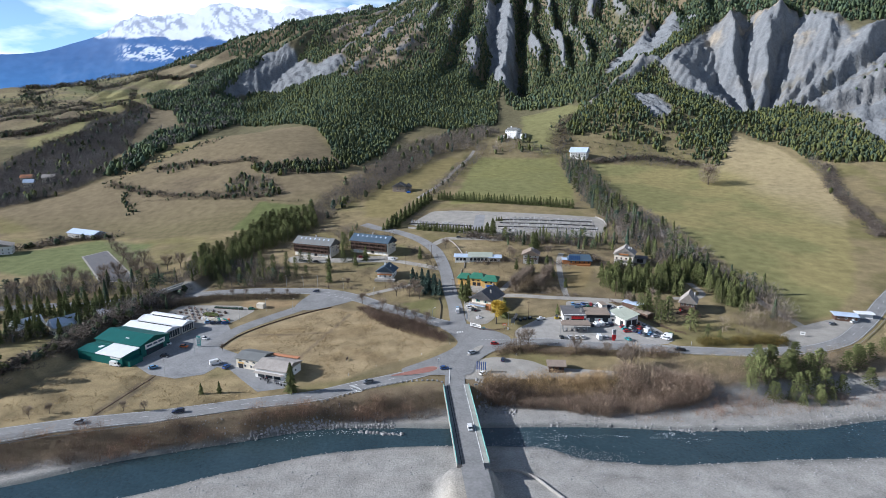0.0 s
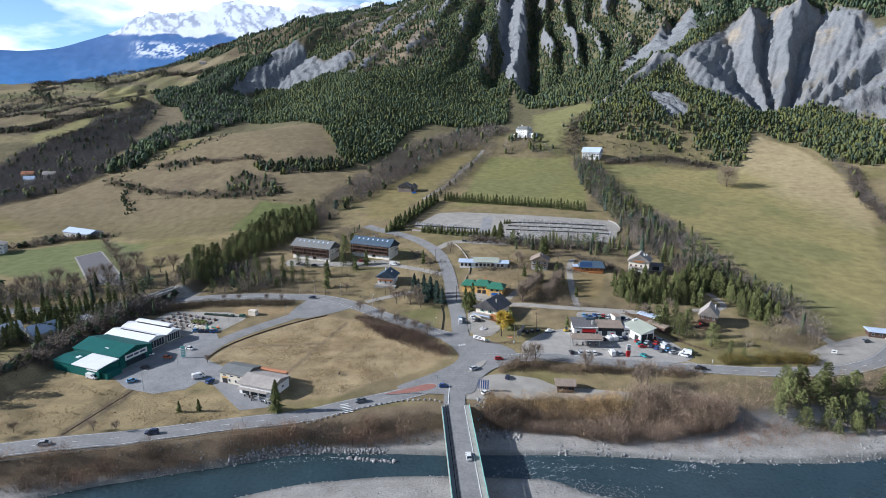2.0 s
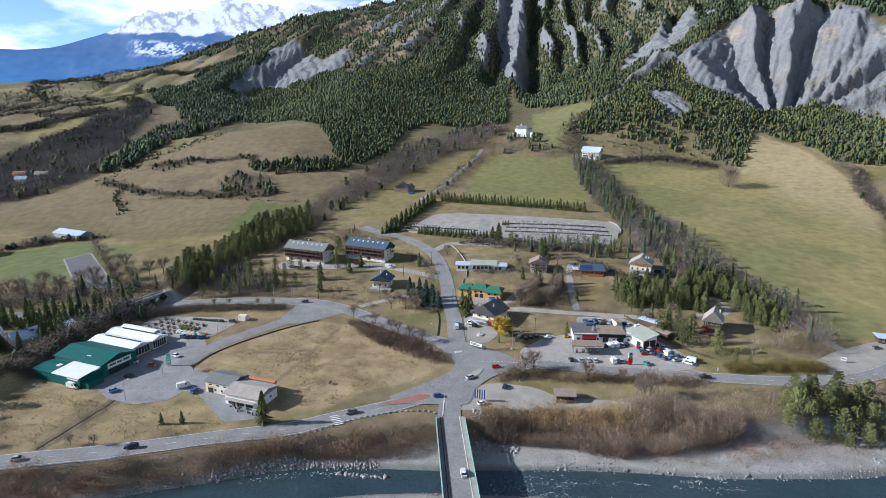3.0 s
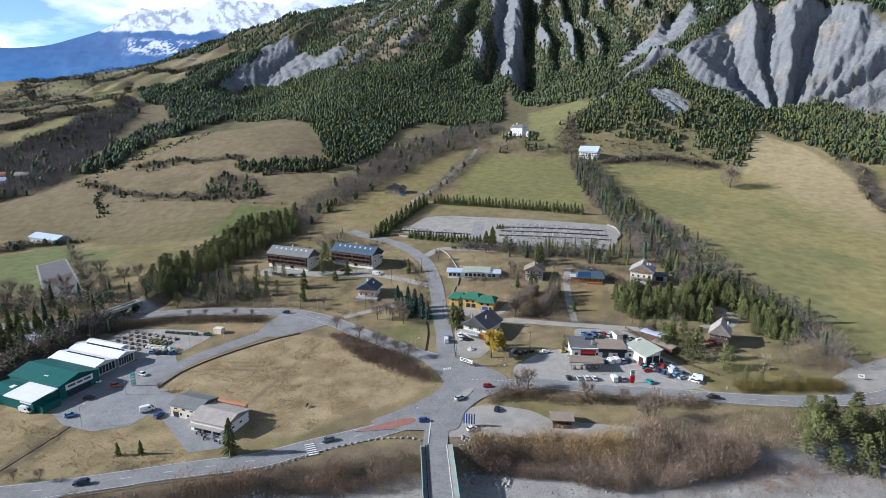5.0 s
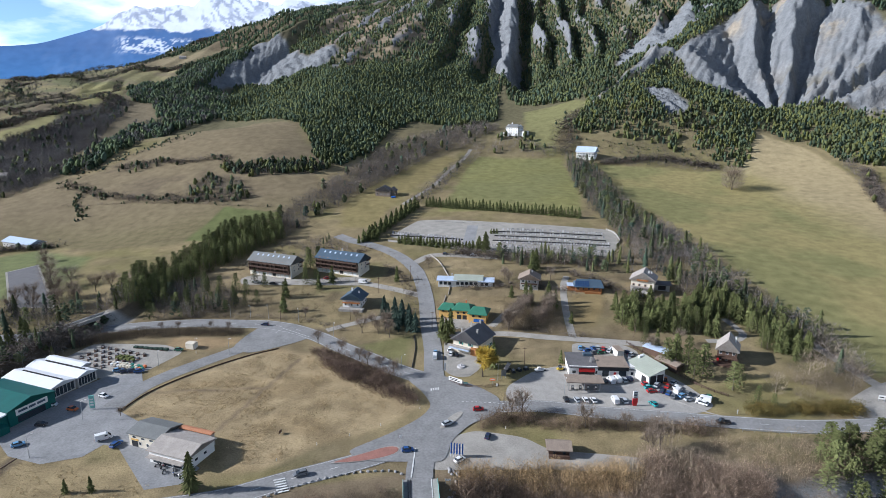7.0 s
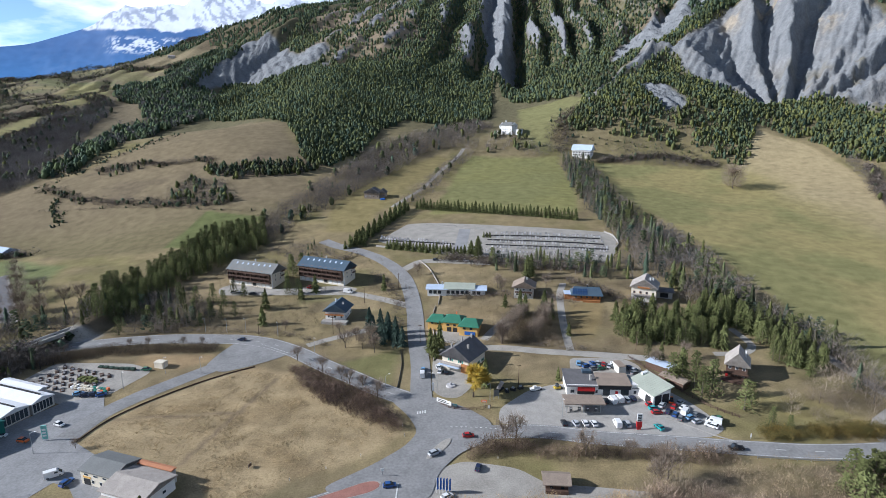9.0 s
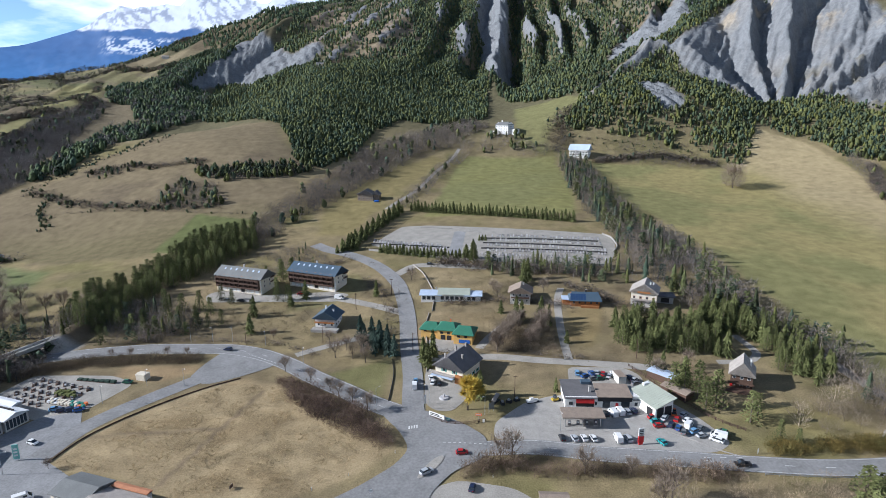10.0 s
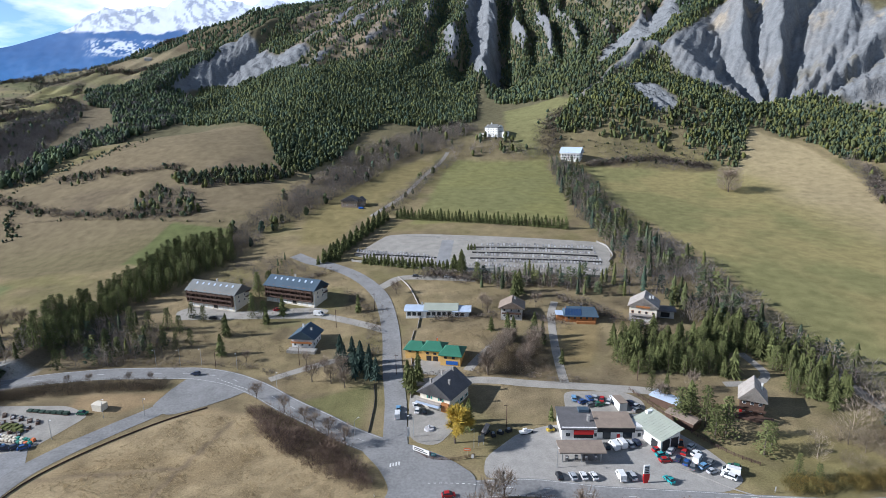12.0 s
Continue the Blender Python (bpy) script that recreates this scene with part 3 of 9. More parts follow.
    lay((0.15, 0.135, 0.095), within(CLIFF_EAST, x, y, 5, 10) * ease(0.25, 0.5, rough(x * 1.4, y, 22, 4, 83)) * ease(980, 900, y) * 0.7)
    lay((0.30, 0.255, 0.19), within(CLIFF_EAST, x, y, 4, 8) * ease(195, 235, np.hypot(x - FAN[0], y - FAN[1]) + 25 * rough(x, y, 30, 4, 86)) * ease(0.0, 0.4, rough(x, y, 18, 4, 87)) * 0.8)
    c *= (1 + (0.05 + 0.13 * ease(420, 330, y)) * rough(x, y, 7, 2, 95) + (0.08 + 0.14 * ease(420, 330, y)) * rough(x, y, 4.2, 1, 97))[..., None]
    # river: shingle, wet edge, bed, weedy bank
    s = y - bank(x)
    lay((0.20, 0.155, 0.10), ease(-13, -9, s) * (1 - ease(3, 6, s)))
    wide_ = 6.5 * ease(98, 118, x)
    lay((0.23, 0.185, 0.125), ease(60, 110, x) * ease(-3, 1, s) * (1 - ease(14, 20, s)) * (0.4 + 0.6 * ease(-0.3, 0.2, n2)))
    lay(SHINGLE, 1 - ease(-11, -8, s - wide_ + 2.5 * n2))
    lay((0.21, 0.15, 0.10), (1 - ease(-11, -8, s - wide_)) * ease(95, 110, x) * ease(0.12, 0.35, rough(x * 0.6, y, 9, 3, 92)) * ease(-22, -14, s) * 0.8)
    lay((0.20, 0.195, 0.185), (1 - ease(-9, -6, s - wide_)) * ease(0.25, 0.45, rough(x * 0.25, y * 1.3, 7, 4, 93)) * 0.75)
    lay((0.30, 0.285, 0.26), (1 - ease(-11, -8, s)) * ease(0, 0.4, rough(x * 0.35, y, 10, 4, 91)) * 0.7)
    wet = ease(-3.0, 0.5, water_north(x) - y) * ease(-3.0, 0.5, y - water_south(x))
    lay(BED, wet)
    lay((0.33, 0.30, 0.25), (1 - ease(150, 174, y)) * ease(-9, 4, x) * (1 - ease(19, 24, x)))
    return c


gx = spread([(-2600, -900, 50), (-900, -480, 8), (-480, -180, 4), (-180, 240, 2), (240, 700, 2.7), (700, 1100, 14), (1100, 2601, 60)])
gy = spread([(-1800, 120, 60), (120, 420, 2), (420, 560, 3), (560, 840, 5), (840, 1120, 2.6), (1120, 1180, 3.2), (1180, 1460, 4), (1460, 1700, 8), (1700, 3700, 35)])
GX, GY = np.meshgrid(gx, gy)
GZ = height(GX, GY)
GZ = GZ + 260 * ease(-300, -1800, GY)   # the far side of the valley, behind
rows_, cols_ = GX.shape
index = np.arange(rows_ * cols_).reshape(rows_, cols_)
quads = np.stack([index[:-1, :-1], index[:-1, 1:], index[1:, 1:], index[1:, :-1]], -1).reshape(-1, 4)


def big_mesh(name, verts, faces, mat, colours=None, attribute="tint", smooth=False):
    """A mesh from arrays of corners and of faces that all have as many corners; colours by corner."""
    me = bpy.data.meshes.new(name)
    verts, faces = np.asarray(verts, np.float32), np.asarray(faces, np.int32)
    k = faces.shape[1]
    me.vertices.add(len(verts))
    me.vertices.foreach_set("co", verts.ravel())
    me.loops.add(faces.size)
    me.loops.foreach_set("vertex_index", faces.ravel())
    me.polygons.add(len(faces))
    me.polygons.foreach_set("loop_start", np.arange(0, faces.size, k, dtype=np.int32))
    me.polygons.foreach_set("loop_total", np.full(len(faces), k, np.int32))
    me.update(calc_edges=True)
    if colours is not None:
        at = me.attributes.new(attribute, "FLOAT_COLOR", "POINT")
        at.data.foreach_set("color", np.concatenate([colours, np.ones((len(colours), 1))], 1).astype(np.float32).ravel())
    me.materials.append(mat)
    if smooth:
        me.shade_smooth()
    return new(name, me)


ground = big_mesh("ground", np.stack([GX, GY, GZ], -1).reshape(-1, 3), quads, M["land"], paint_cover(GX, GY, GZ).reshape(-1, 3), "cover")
mid_x, mid_y = (GX[:-1, :-1] + GX[1:, 1:]) / 2, (GY[:-1, :-1] + GY[1:, 1:]) / 2
stony = bare_rock(mid_x, mid_y)
for poly in (CLIFF_EAST, CLIFF_STRIP, CLIFF_WEST, GULLY, SPUR_ROCK):
    stony = np.maximum(stony, within(poly, mid_x, mid_y, 6, 6))
ground.data.materials.append(M["marl"])
ground.data.polygons.foreach_set("material_index", (stony.ravel() > 0.5).astype(np.int32))
tagged(ground, "winter meadows, shingle and grey marl slopes of a mountain valley", "ground", kind="structure")


def line_points(pts, step=3.0):
    """Points every step metres along a smooth curve through pts."""
    p = np.asarray(pts, float)
    d = np.concatenate([[0], np.cumsum(np.hypot(*np.diff(p, axis=0).T))])
    s = np.linspace(0, d[-1], max(2, int(d[-1] / step) + 1))
    return np.stack([glide(d, p[:, 0], s), glide(d, p[:, 1], s)], -1)


def strip(name, pts, width, mat, lift, shift=0.0, across=4, parent=None, dash=None, level=None, thick=0.0):
    """A ribbon laid on the ground along a line; shift: metres to its left; dash: (length, gap)."""
    p = line_points(pts, 1.5 if dash else 3.0)
    t = np.gradient(p, axis=0)
    t = t / np.linalg.norm(t, axis=1)[:, None]
    n = np.stack([-t[:, 1], t[:, 0]], -1)
    w = np.asarray(width(np.linspace(0, 1, len(p))) if callable(width) else np.full(len(p), width))
    o = np.linspace(-0.5, 0.5, across + 1)
    g = p[:, None, :] + n[:, None, :] * (shift + o[None, :, None] * w[:, None, None])
    z = (height(g[..., 0], g[..., 1]) if level is None else np.full(g.shape[:2], float(level))) + lift
    verts = np.concatenate([g, z[..., None]], -1)
    a = np.arange(verts.shape[0] * verts.shape[1]).reshape(verts.shape[:2])
    f = np.stack([a[:-1, :-1], a[1:, :-1], a[1:, 1:], a[:-1, 1:]], -1)[:, :, ::-1]
    if dash:
        keep = (np.arange(len(p) - 1) * 1.5) % (dash[0] + dash[1]) < dash[0]
        f = f[keep]
    ob = mesh_object(name, verts.reshape(-1, 3), f.reshape(-1, 4).tolist(), mat, parent)
    return ob


def patch(name, poly, mat, lift, label="", cell=5.0, parent=None, kind="structure", category="", rounded=True):
    """A piece of paving laid on the ground within a plan outline."""
    p = np.asarray(poly, float)
    if rounded:
        k = len(p)
        q = np.concatenate([p, p, p])
        d = np.concatenate([[0], np.cumsum(np.hypot(*np.diff(q, axis=0).T))])
        s = np.arange(d[k], d[2 * k], 2.0)
        a, b = np.interp(s, d, q[:, 0]), np.interp(s, d, q[:, 1])
        ker = np.array([1, 2, 3, 2, 1]) / 9
        a = np.convolve(np.concatenate([a[-2:], a, a[:2]]), ker, "valid")
        b = np.convolve(np.concatenate([b[-2:], b, b[:2]]), ker, "valid")
        p = np.stack([a, b], -1)
    bm = bmesh.new()
    bm.faces.new([bm.verts.new((x, y, 0)) for x, y in p])
    for axis in (0, 1):
        for v in np.arange(math.floor(p[:, axis].min() / cell) * cell, p[:, axis].max(), cell):
            co, no = Vector((0, 0, 0)), Vector((0, 0, 0))
            co[axis], no[axis] = v, 1
            bmesh.ops.bisect_plane(bm, geom=list(bm.verts) + list(bm.edges) + list(bm.faces), plane_co=co, plane_no=no)
    zs = height(np.array([v.co.x for v in bm.verts]), np.array([v.co.y for v in bm.verts])) + lift
    for v, z in zip(bm.verts, zs):
        v.co.z = z
    bmesh.ops.recalc_face_normals(bm, faces=bm.faces)
    for f in bm.faces:
        if f.normal.z < 0:
            f.normal_flip()
    ob = part(name, bm, mat, parent)
    return tagged(ob, label, category or name, kind=kind) if label else ob


# ---- the river ----
def river():
    xs = np.concatenate([np.arange(-700, -220, 20), np.arange(-220, 260, 2.0), np.arange(260, 901, 20)])
    o = np.linspace(0, 1, 17)
    n, s = water_north(xs) + 2.5, water_south(xs) - 2.5
    gy_ = s[:, None] + (n - s)[:, None] * o
    gx_ = np.repeat(xs[:, None], len(o), 1)
    z = -6.98 + 0.05 * rough(gx_ * 0.5, gy_, 4, 2, 14)
    a = np.arange(gx_.size).reshape(gx_.shape)
    f = np.stack([a[:-1, :-1], a[1:, :-1], a[1:, 1:], a[:-1, 1:]], -1).reshape(-1, 4)
    ob = big_mesh("water", np.stack([gx_, gy_, z], -1).reshape(-1, 3), f, M["water"], smooth=True)
    tagged(ob, "cold blue-green mountain river between shingle banks", "river", kind="structure")


river()


def boulders(name, spots, label, category="boulders"):
    """Broken rocks, each a dented eight-cornered lump; spots: x, y, z, size."""
    rnd = np.random.RandomState(4)
    base = np.array([(-1, -1, -1), (1, -1, -1), (1, 1, -1), (-1, 1, -1), (-1, -1, 1), (1, -1, 1), (1, 1, 1), (-1, 1, 1)], float) * 0.5
    fc = np.array([(0, 3, 2, 1), (4, 5, 6, 7), (0, 1, 5, 4), (1, 2, 6, 5), (2, 3, 7, 6), (3, 0, 4, 7)])
    vs, fs = [], []
    for i, (x, y, z, r) in enumerate(spots):
        a = rnd.uniform(0, 6.3)
        b = base * rnd.uniform(0.6, 1.2, (8, 3)) * r
        b[4:, :2] *= 0.65
        c, s = math.cos(a), math.sin(a)
        vs.append(np.stack([x + b[:, 0] * c - b[:, 1] * s, y + b[:, 0] * s + b[:, 1] * c, z + b[:, 2] * 0.8], -1))
        fs.append(fc + 8 * i)
    ob = big_mesh(name, np.concatenate(vs), np.concatenate(fs), M["rock"])
    return tagged(ob, label, category, kind="stuff")


rs = np.random.RandomState(9)
bx = rs.uniform(-72, -18, 400)
by = water_north(bx) + 0.8 + rs.normal(0, 1.0, 400)
bx2 = rs.uniform(-34, -14, 40)
by2 = water_north(bx2) - 3.0 - (bx2 + 34) * 0.12 + rs.normal(0, 0.4, 40)
bx3, by3 = rs.uniform(40, 230, 420), None
by3 = water_north(bx3) + np.abs(rs.normal(0, 6, 420)) - 1.5
bx4 = rs.uniform(-120, 180, 300)
by4 = water_south(bx4) - np.abs(rs.normal(0, 8, 300)) + 1
ax, ay = np.concatenate([bx, bx2, bx3, bx4]), np.concatenate([by, by2, by3, by4])
az = np.maximum(height(ax, ay), -7.2)
ar = np.concatenate([0.35 + 0.85 * rs.uniform(0, 1, 400) ** 2, rs.uniform(0.9, 1.9, 40), rs.uniform(0.25, 1.0, 420) ** 1.5, rs.uniform(0.2, 0.6, 300)])
boulders("boulder_heap", list(zip(ax, ay, az, ar)), "pale grey riprap boulders and stones along the water's edge")
# cobbles strewn over the shingle, thick on the bars and at the water's edge
cx, cy = rs.uniform(-130, 230, 14000), rs.uniform(0, 1, 14000)
north = rs.uniform(0, 1, 14000) < 0.5
reach = np.where(cx > 100, 17, 10)
cy = np.where(north, water_north(cx) - 1.0 + reach * cy ** 1.4, water_south(cx) + 1.5 - 20 * cy ** 1.3)
keep = (rough(cx, cy, 12, 3, 71) > -0.25) & ~((np.abs(cx - 8) < 9) & (cy < 180))
cx, cy = cx[keep], cy[keep]
boulders("cobbles", list(zip(cx, cy, np.maximum(height(cx, cy), -7.1), 0.12 + 0.55 * rs.uniform(0, 1, len(cx)) ** 6)), "grey cobbles strewn over the shingle banks", "cobbles")
# the shallow bar below the bridge and the spit opposite
cx, cy = rs.uniform(18, 66, 1100), rs.uniform(0, 1, 1100)
cy = 177 + cy * (glide((18, 43, 66), (197, 193, 186), cx) - 177)
boulders("cobbles", list(zip(cx, cy, np.full(1100, -7.02) + 0.1 * rough(cx, cy, 6, 2, 73), rs.uniform(0.12, 0.36, 1100))), "wet cobbles breaking the surface on a shallow bar", "cobbles")
cx = rs.uniform(66, 96, 420)
cy = glide((66, 81, 96), (206.5, 205.4, 202.6), cx) + rs.normal(0, 0.55, 420)
boulders("cobbles", list(zip(cx, cy, np.full(420, -7.0), rs.uniform(0.3, 0.95, 420))), "low spit of pale cobbles in the river", "cobbles")


def foam():
    """White water: small curled flakes where the river runs over its shoals."""
    rnd = np.random.RandomState(77)
    xs = np.concatenate([rnd.uniform(24, 100, 420), rnd.uniform(42, 74, 140), rnd.uniform(80, 96, 160), rnd.uniform(-62, -16, 220), rnd.uniform(150, 200, 120), rnd.uniform(18, 44, 260)])
    ys = np.concatenate([glide((24, 56, 100), (196.5, 199, 196.5), xs[:420]) + rnd.normal(0, 0.8, 420) * rnd.uniform(0.2, 2.0, 420), rnd.uniform(180, 192, 140), rnd.normal(200.6, 0.8, 160),
                         water_north(xs[720:940]) - 2.5 - np.abs(rnd.normal(0, 1.8, 220)), rnd.uniform(196, 210, 120), rnd.uniform(190, 203, 260)])
    ok = (rough(xs, ys, 7, 2, 79) > -0.2)
    xs, ys = xs[ok], ys[ok]
    n = len(xs)
    o = np.array([(-1, 0, 0), (-0.3, -0.5, 0.16), (0.4, -0.4, 0.12), (1, 0, 0), (0.3, 0.5, 0.1), (-0.4, 0.45, 0.14)])
    s = 0.07 + 0.33 * rnd.uniform(0, 1, n) ** 2.5
    a = rnd.normal(0.05, 0.35, n)
    q = o[None] * rnd.uniform(0.6, 1.3, (n, 6, 3)) * s[:, None, None]
    vx = xs[:, None] + q[..., 0] * np.cos(a)[:, None] - q[..., 1] * 0.6 * np.sin(a)[:, None]
    vy = ys[:, None] + q[..., 0] * np.sin(a)[:, None] + q[..., 1] * 0.6 * np.cos(a)[:, None]
    f = np.array([(0, 1, 5), (1, 2, 5), (5, 2, 4), (2, 3, 4)])
    ob = big_mesh("foam", np.stack([vx, vy, -6.93 + q[..., 2]], -1).reshape(-1, 3), (f[None] + 6 * np.arange(n)[:, None, None]).reshape(-1, 3), M["foam"])
    tagged(ob, "white foam on the riffles of the river", "foam", kind="stuff")


foam()
# stones below the bridge's far end
ax, ay = rs.uniform(14, 30, 160), rs.uniform(214, 234, 160)
boulders("boulder_heap", list(zip(ax, ay, height(ax, ay), rs.uniform(0.4, 1.4, 160))), "tipped grey rocks on the bank beside the bridge")


# ---- roads ----
def road(pts, width, label, mat="asphalt", edges=True, middle=None, lift=0.14):
    ob = tagged(strip("road", pts, width, M[mat], lift, across=6), label, "road", kind="structure")
    if edges and not callable(width):
        for side in (-1, 1):
            strip("edge_line", pts, 0.14, M["line"], lift + 0.03, side * (width / 2 - 0.5), 1, ob)
    if middle:
        strip("centre_line", pts, 0.18, M["line"], lift + 0.03, 0, 1, ob, dash=middle)
    return ob


WEST = [(-330, 128), (-240, 160), (-190, 178), (-153, 190), (-137, 195), (-110, 201), (-72, 212), (-52, 217.5), (-36, 226), (-21, 233), (-5, 242), (6, 254), (12, 266), (14, 280)]
NORTHWEST = [(14, 279), (10, 288), (3, 292), (-10, 301), (-19, 309), (-34, 321), (-50, 335), (-68, 345), (-82, 348.5), (-113, 349.5), (-135, 347), (-160, 341), (-200, 332), (-300, 320)]
EAST = [(8, 258), (16, 264), (29, 269), (45, 269.5), (70, 265), (93, 262), (117, 259), (141, 257), (167, 258.5), (190, 266), (214, 284), (250, 318), (320, 380)]
NORTH = [(9, 286), (8, 295), (7, 317), (4, 346), (2, 372), (-4, 407), (-12, 427), (-24, 446), (-40, 462), (-55, 473), (-66, 484)]
road(WEST, 9.0, "grey asphalt main road running along the river bank", middle=(3, 9))
road(NORTHWEST, 9.5, "worn grey asphalt road curving away past the houses", middle=(3, 9), lift=0.17)
road(EAST, 8.0, "grey asphalt road along the foot of the garage forecourt", middle=(3, 9), lift=0.2)
road(NORTH, 8.2, "wide worn asphalt street climbing to the apartment houses", edges=False, lift=0.22)
road([(16, 90), (12.4, 140), (10.2, 166), (9.7, 172)], 8.5, "asphalt road climbing onto the bridge ramp", edges=False, lift=0.3)
road([(5.4, 222), (5.0, 232), (6.5, 243), (9, 254), (13, 265)], 8.5, "asphalt approach from the junction onto the bridge", lift=0.25, edges=False)
road([(-72, 336), (-81, 322), (-92, 309), (-102.5, 295), (-109, 282), (-111.5, 268)], 8.0, "asphalt lane down to the garden centre", lift=0.11, edges=False)
road([(13, 333), (24, 333.5), (41, 332), (61, 327), (82, 323), (97, 320), (108, 317)], 5.0, "pale gravel side lane between gardens", "gravel", False, lift=0.10)
road([(72, 327), (73, 344), (75, 364), (78, 384), (82, 396)], 3.6, "narrow pale drive up to the wooden house", "gravel", False, lift=0.13)
road([(-1, 378), (-12, 385), (-21, 390), (-36, 397), (-59, 402)], 5.0, "pale drive to the apartment houses", "gravel", False, lift=0.10)
road([(-46, 341), (-38, 346), (-24, 353), (-12, 358)], 4.0, "pale gravel lane beside the small park", "gravel", False, lift=0.09)
road([(35, 340), (41, 350), (47, 358)], 4.0, "short gravel track behind the chalet", "gravel", False, lift=0.09)
road([(-7, 425), (5, 437), (30, 432), (45, 428)], 6.0, "pale track below the graveyard wall", "gravel", False, lift=0.09)
road([(150, 345), (152, 330), (143, 322), (132, 322)], 3.5, "shaded drive between conifers to the chalet", "gravel", False, lift=0.09)
road([(-24, 556), (-2, 615), (14, 690), (40, 770)], 4.0, "gravel farm track lined with bare trees", "gravel", False, lift=0.12)
road([(188, 268), (182, 300), (178, 330), (172, 380)], 5.0, "stony track beside the wood", "gravel", False, lift=0.10)

JUNCTION = [(0, 236), (13, 236), (15, 248), (22, 258), (32, 264), (34, 275), (26, 284), (16, 291), (2, 297), (-4, 292), (4, 280), (8, 270), (4, 262), (-6, 252), (-20, 241), (-12, 236)]
patch("pavement", JUNCTION, M["asphalt"], 0.28, "asphalt of the wide road junction", category="road junction")
patch("pavement", [(-143, 250), (-128, 237), (-115, 233), (-104, 237), (-101, 244), (-95, 242), (-76, 221), (-66, 224), (-64, 232), (-74, 240), (-90, 248), (-93, 256), (-108, 266), (-108, 284), (-115, 297), (-128, 292), (-134, 281), (-140, 266)], M["tarmac"], 0.07, "grey tarmac car park of the garden centre", category="car park", rounded=False)
patch("pavement", [(-157, 306), (-152, 326), (-118, 325), (-106, 318), (-114, 297), (-128, 290)], M["gravel"], 0.05, "gravel sales yard behind the white sheds", category="yard")
patch("pavement", [(36, 274), (37, 284), (49, 296), (60, 300), (98, 300), (108, 285), (114, 270), (106, 264.5), (70, 269), (45, 273.5)], M["concrete"], 0.09, "pale concrete forecourt of the garage", category="forecourt")
patch("pavement", [(68, 306), (70, 321), (93, 319), (98, 312), (96, 305)], M["gravel"], 0.06, "gravel yard above the garage roof", category="yard")
patch("pavement", SHORE_LOT, M["gravel"], 0.12, "pale gravel lay-by beside the river", category="lay-by")
patch("pavement", [(160, 262), (165, 274), (180, 284), (201, 293), (226, 300), (219, 288), (198, 270), (180, 264)], M["gravel"], 0.08, "pale gravel lay-by beside the road bend", category="lay-by")
patch("pavement", [(12, 299), (12, 326), (30, 312), (28, 300), (22, 291), (15, 293)], M["gravel"], 0.10, "light gravel yard before the chalet", category="yard")
patch("pavement", [(-112, 410), (-108, 400), (-60, 396), (-36, 394), (-30, 402), (-40, 406), (-80, 406), (-105, 416)], M["gravel"], 0.07, "pale gravel parking strip before the apartment houses", category="parking strip")
patch("pavement", [(11, 343), (14, 353), (24, 350), (30, 343), (22, 337)], M["gravel"], 0.08, "gravel forecourt of the green-roofed house", category="yard")
patch("pavement", [(-281, 445), (-270, 460), (-201, 372), (-227, 374)], M["slate"], 0.12, "blue-grey tarmac sports court in the meadow", category="court", rounded=False)
patch("pavement", [(-28, 478), (-9, 512), (10, 512), (128, 484), (132, 470), (124, 444), (116, 426), (34, 443), (0, 455)], M["gravel"], 0.10, "pale gravel ground of the graveyard", category="graveyard")
patch("pavement", [(28, 496), (36, 496), (31, 452), (23, 453)], M["tarmac"], 0.13, "bluish tarmac cross path of the graveyard", category="path", rounded=False)
patch("pavement", [(-86, 322), (-84, 335), (-80, 346), (-74, 349), (-62, 343), (-50, 335.5), (-57, 328), (-67, 321), (-77, 316)], M["asphalt"], 0.15, "worn asphalt of the wide lane mouth", category="lane")

# islands and road paint
def island(poly, top, label, kerb=0.14):
    p = np.asarray(poly, float)
    ob = patch("traffic_island", poly, M[top], 0.28 + kerb, label, 3.0, kind="structure", category="traffic island")
    c = p.mean(0)
    ring = (p - c) * 1.06 + c
    patch("kerb", ring.tolist(), M["concrete"], 0.28 + kerb * 0.6, parent=ob, cell=3.0)
    return ob


island([(10.6, 254.5), (12.5, 259), (15.5, 264), (19.5, 267), (19.5, 264), (16, 258.5), (13, 255)], "gravel", "lens-shaped kerbed traffic island in the junction")
island([(-24, 234.8), (-12, 241), (-6, 244.5), (-2, 244.5), (-1.5, 241.5), (-6, 238.5), (-14, 236)], "redpave", "red paved triangular traffic island before the bridge", 0.06)


def paint(name, quad, parent):
    zs = height(np.array([q[0] for q in quad]), np.array([q[1] for q in quad])) + 0.33
    return mesh_object(name, [(x, y, z) for (x, y), z in zip(quad, zs)], [list(range(len(quad)))], M["line"], parent)


paint_marks = tagged(new("road_marking"), "worn white road markings on the junction", "road marking", kind="structure")
for k in range(6):       # zebra crossing over the west road
    a = -45.5 + k * 0.0
    d = k * 1.3 - 3.3
    x0, y0 = -36.0 - d * 0.42, 223.0 + d * 0.9
    paint("stripe", [(x0 - 1.6, y0 - 0.3), (x0 + 1.6, y0 + 0.9), (x0 + 1.4, y0 + 1.5), (x0 - 1.8, y0 + 0.3)], paint_marks)
paint("stripe", [(2.4, 228), (2.8, 228), (3.2, 243), (2.8, 243)], paint_marks)
for x0, y0 in ((7, 281), (7.9, 281.2), (8.8, 281.4), (9.7, 281.6)):
    paint("stripe", [(x0, y0), (x0 + 0.5, y0), (x0 + 0.5, y0 + 1.8), (x0, y0 + 1.8)], paint_marks)
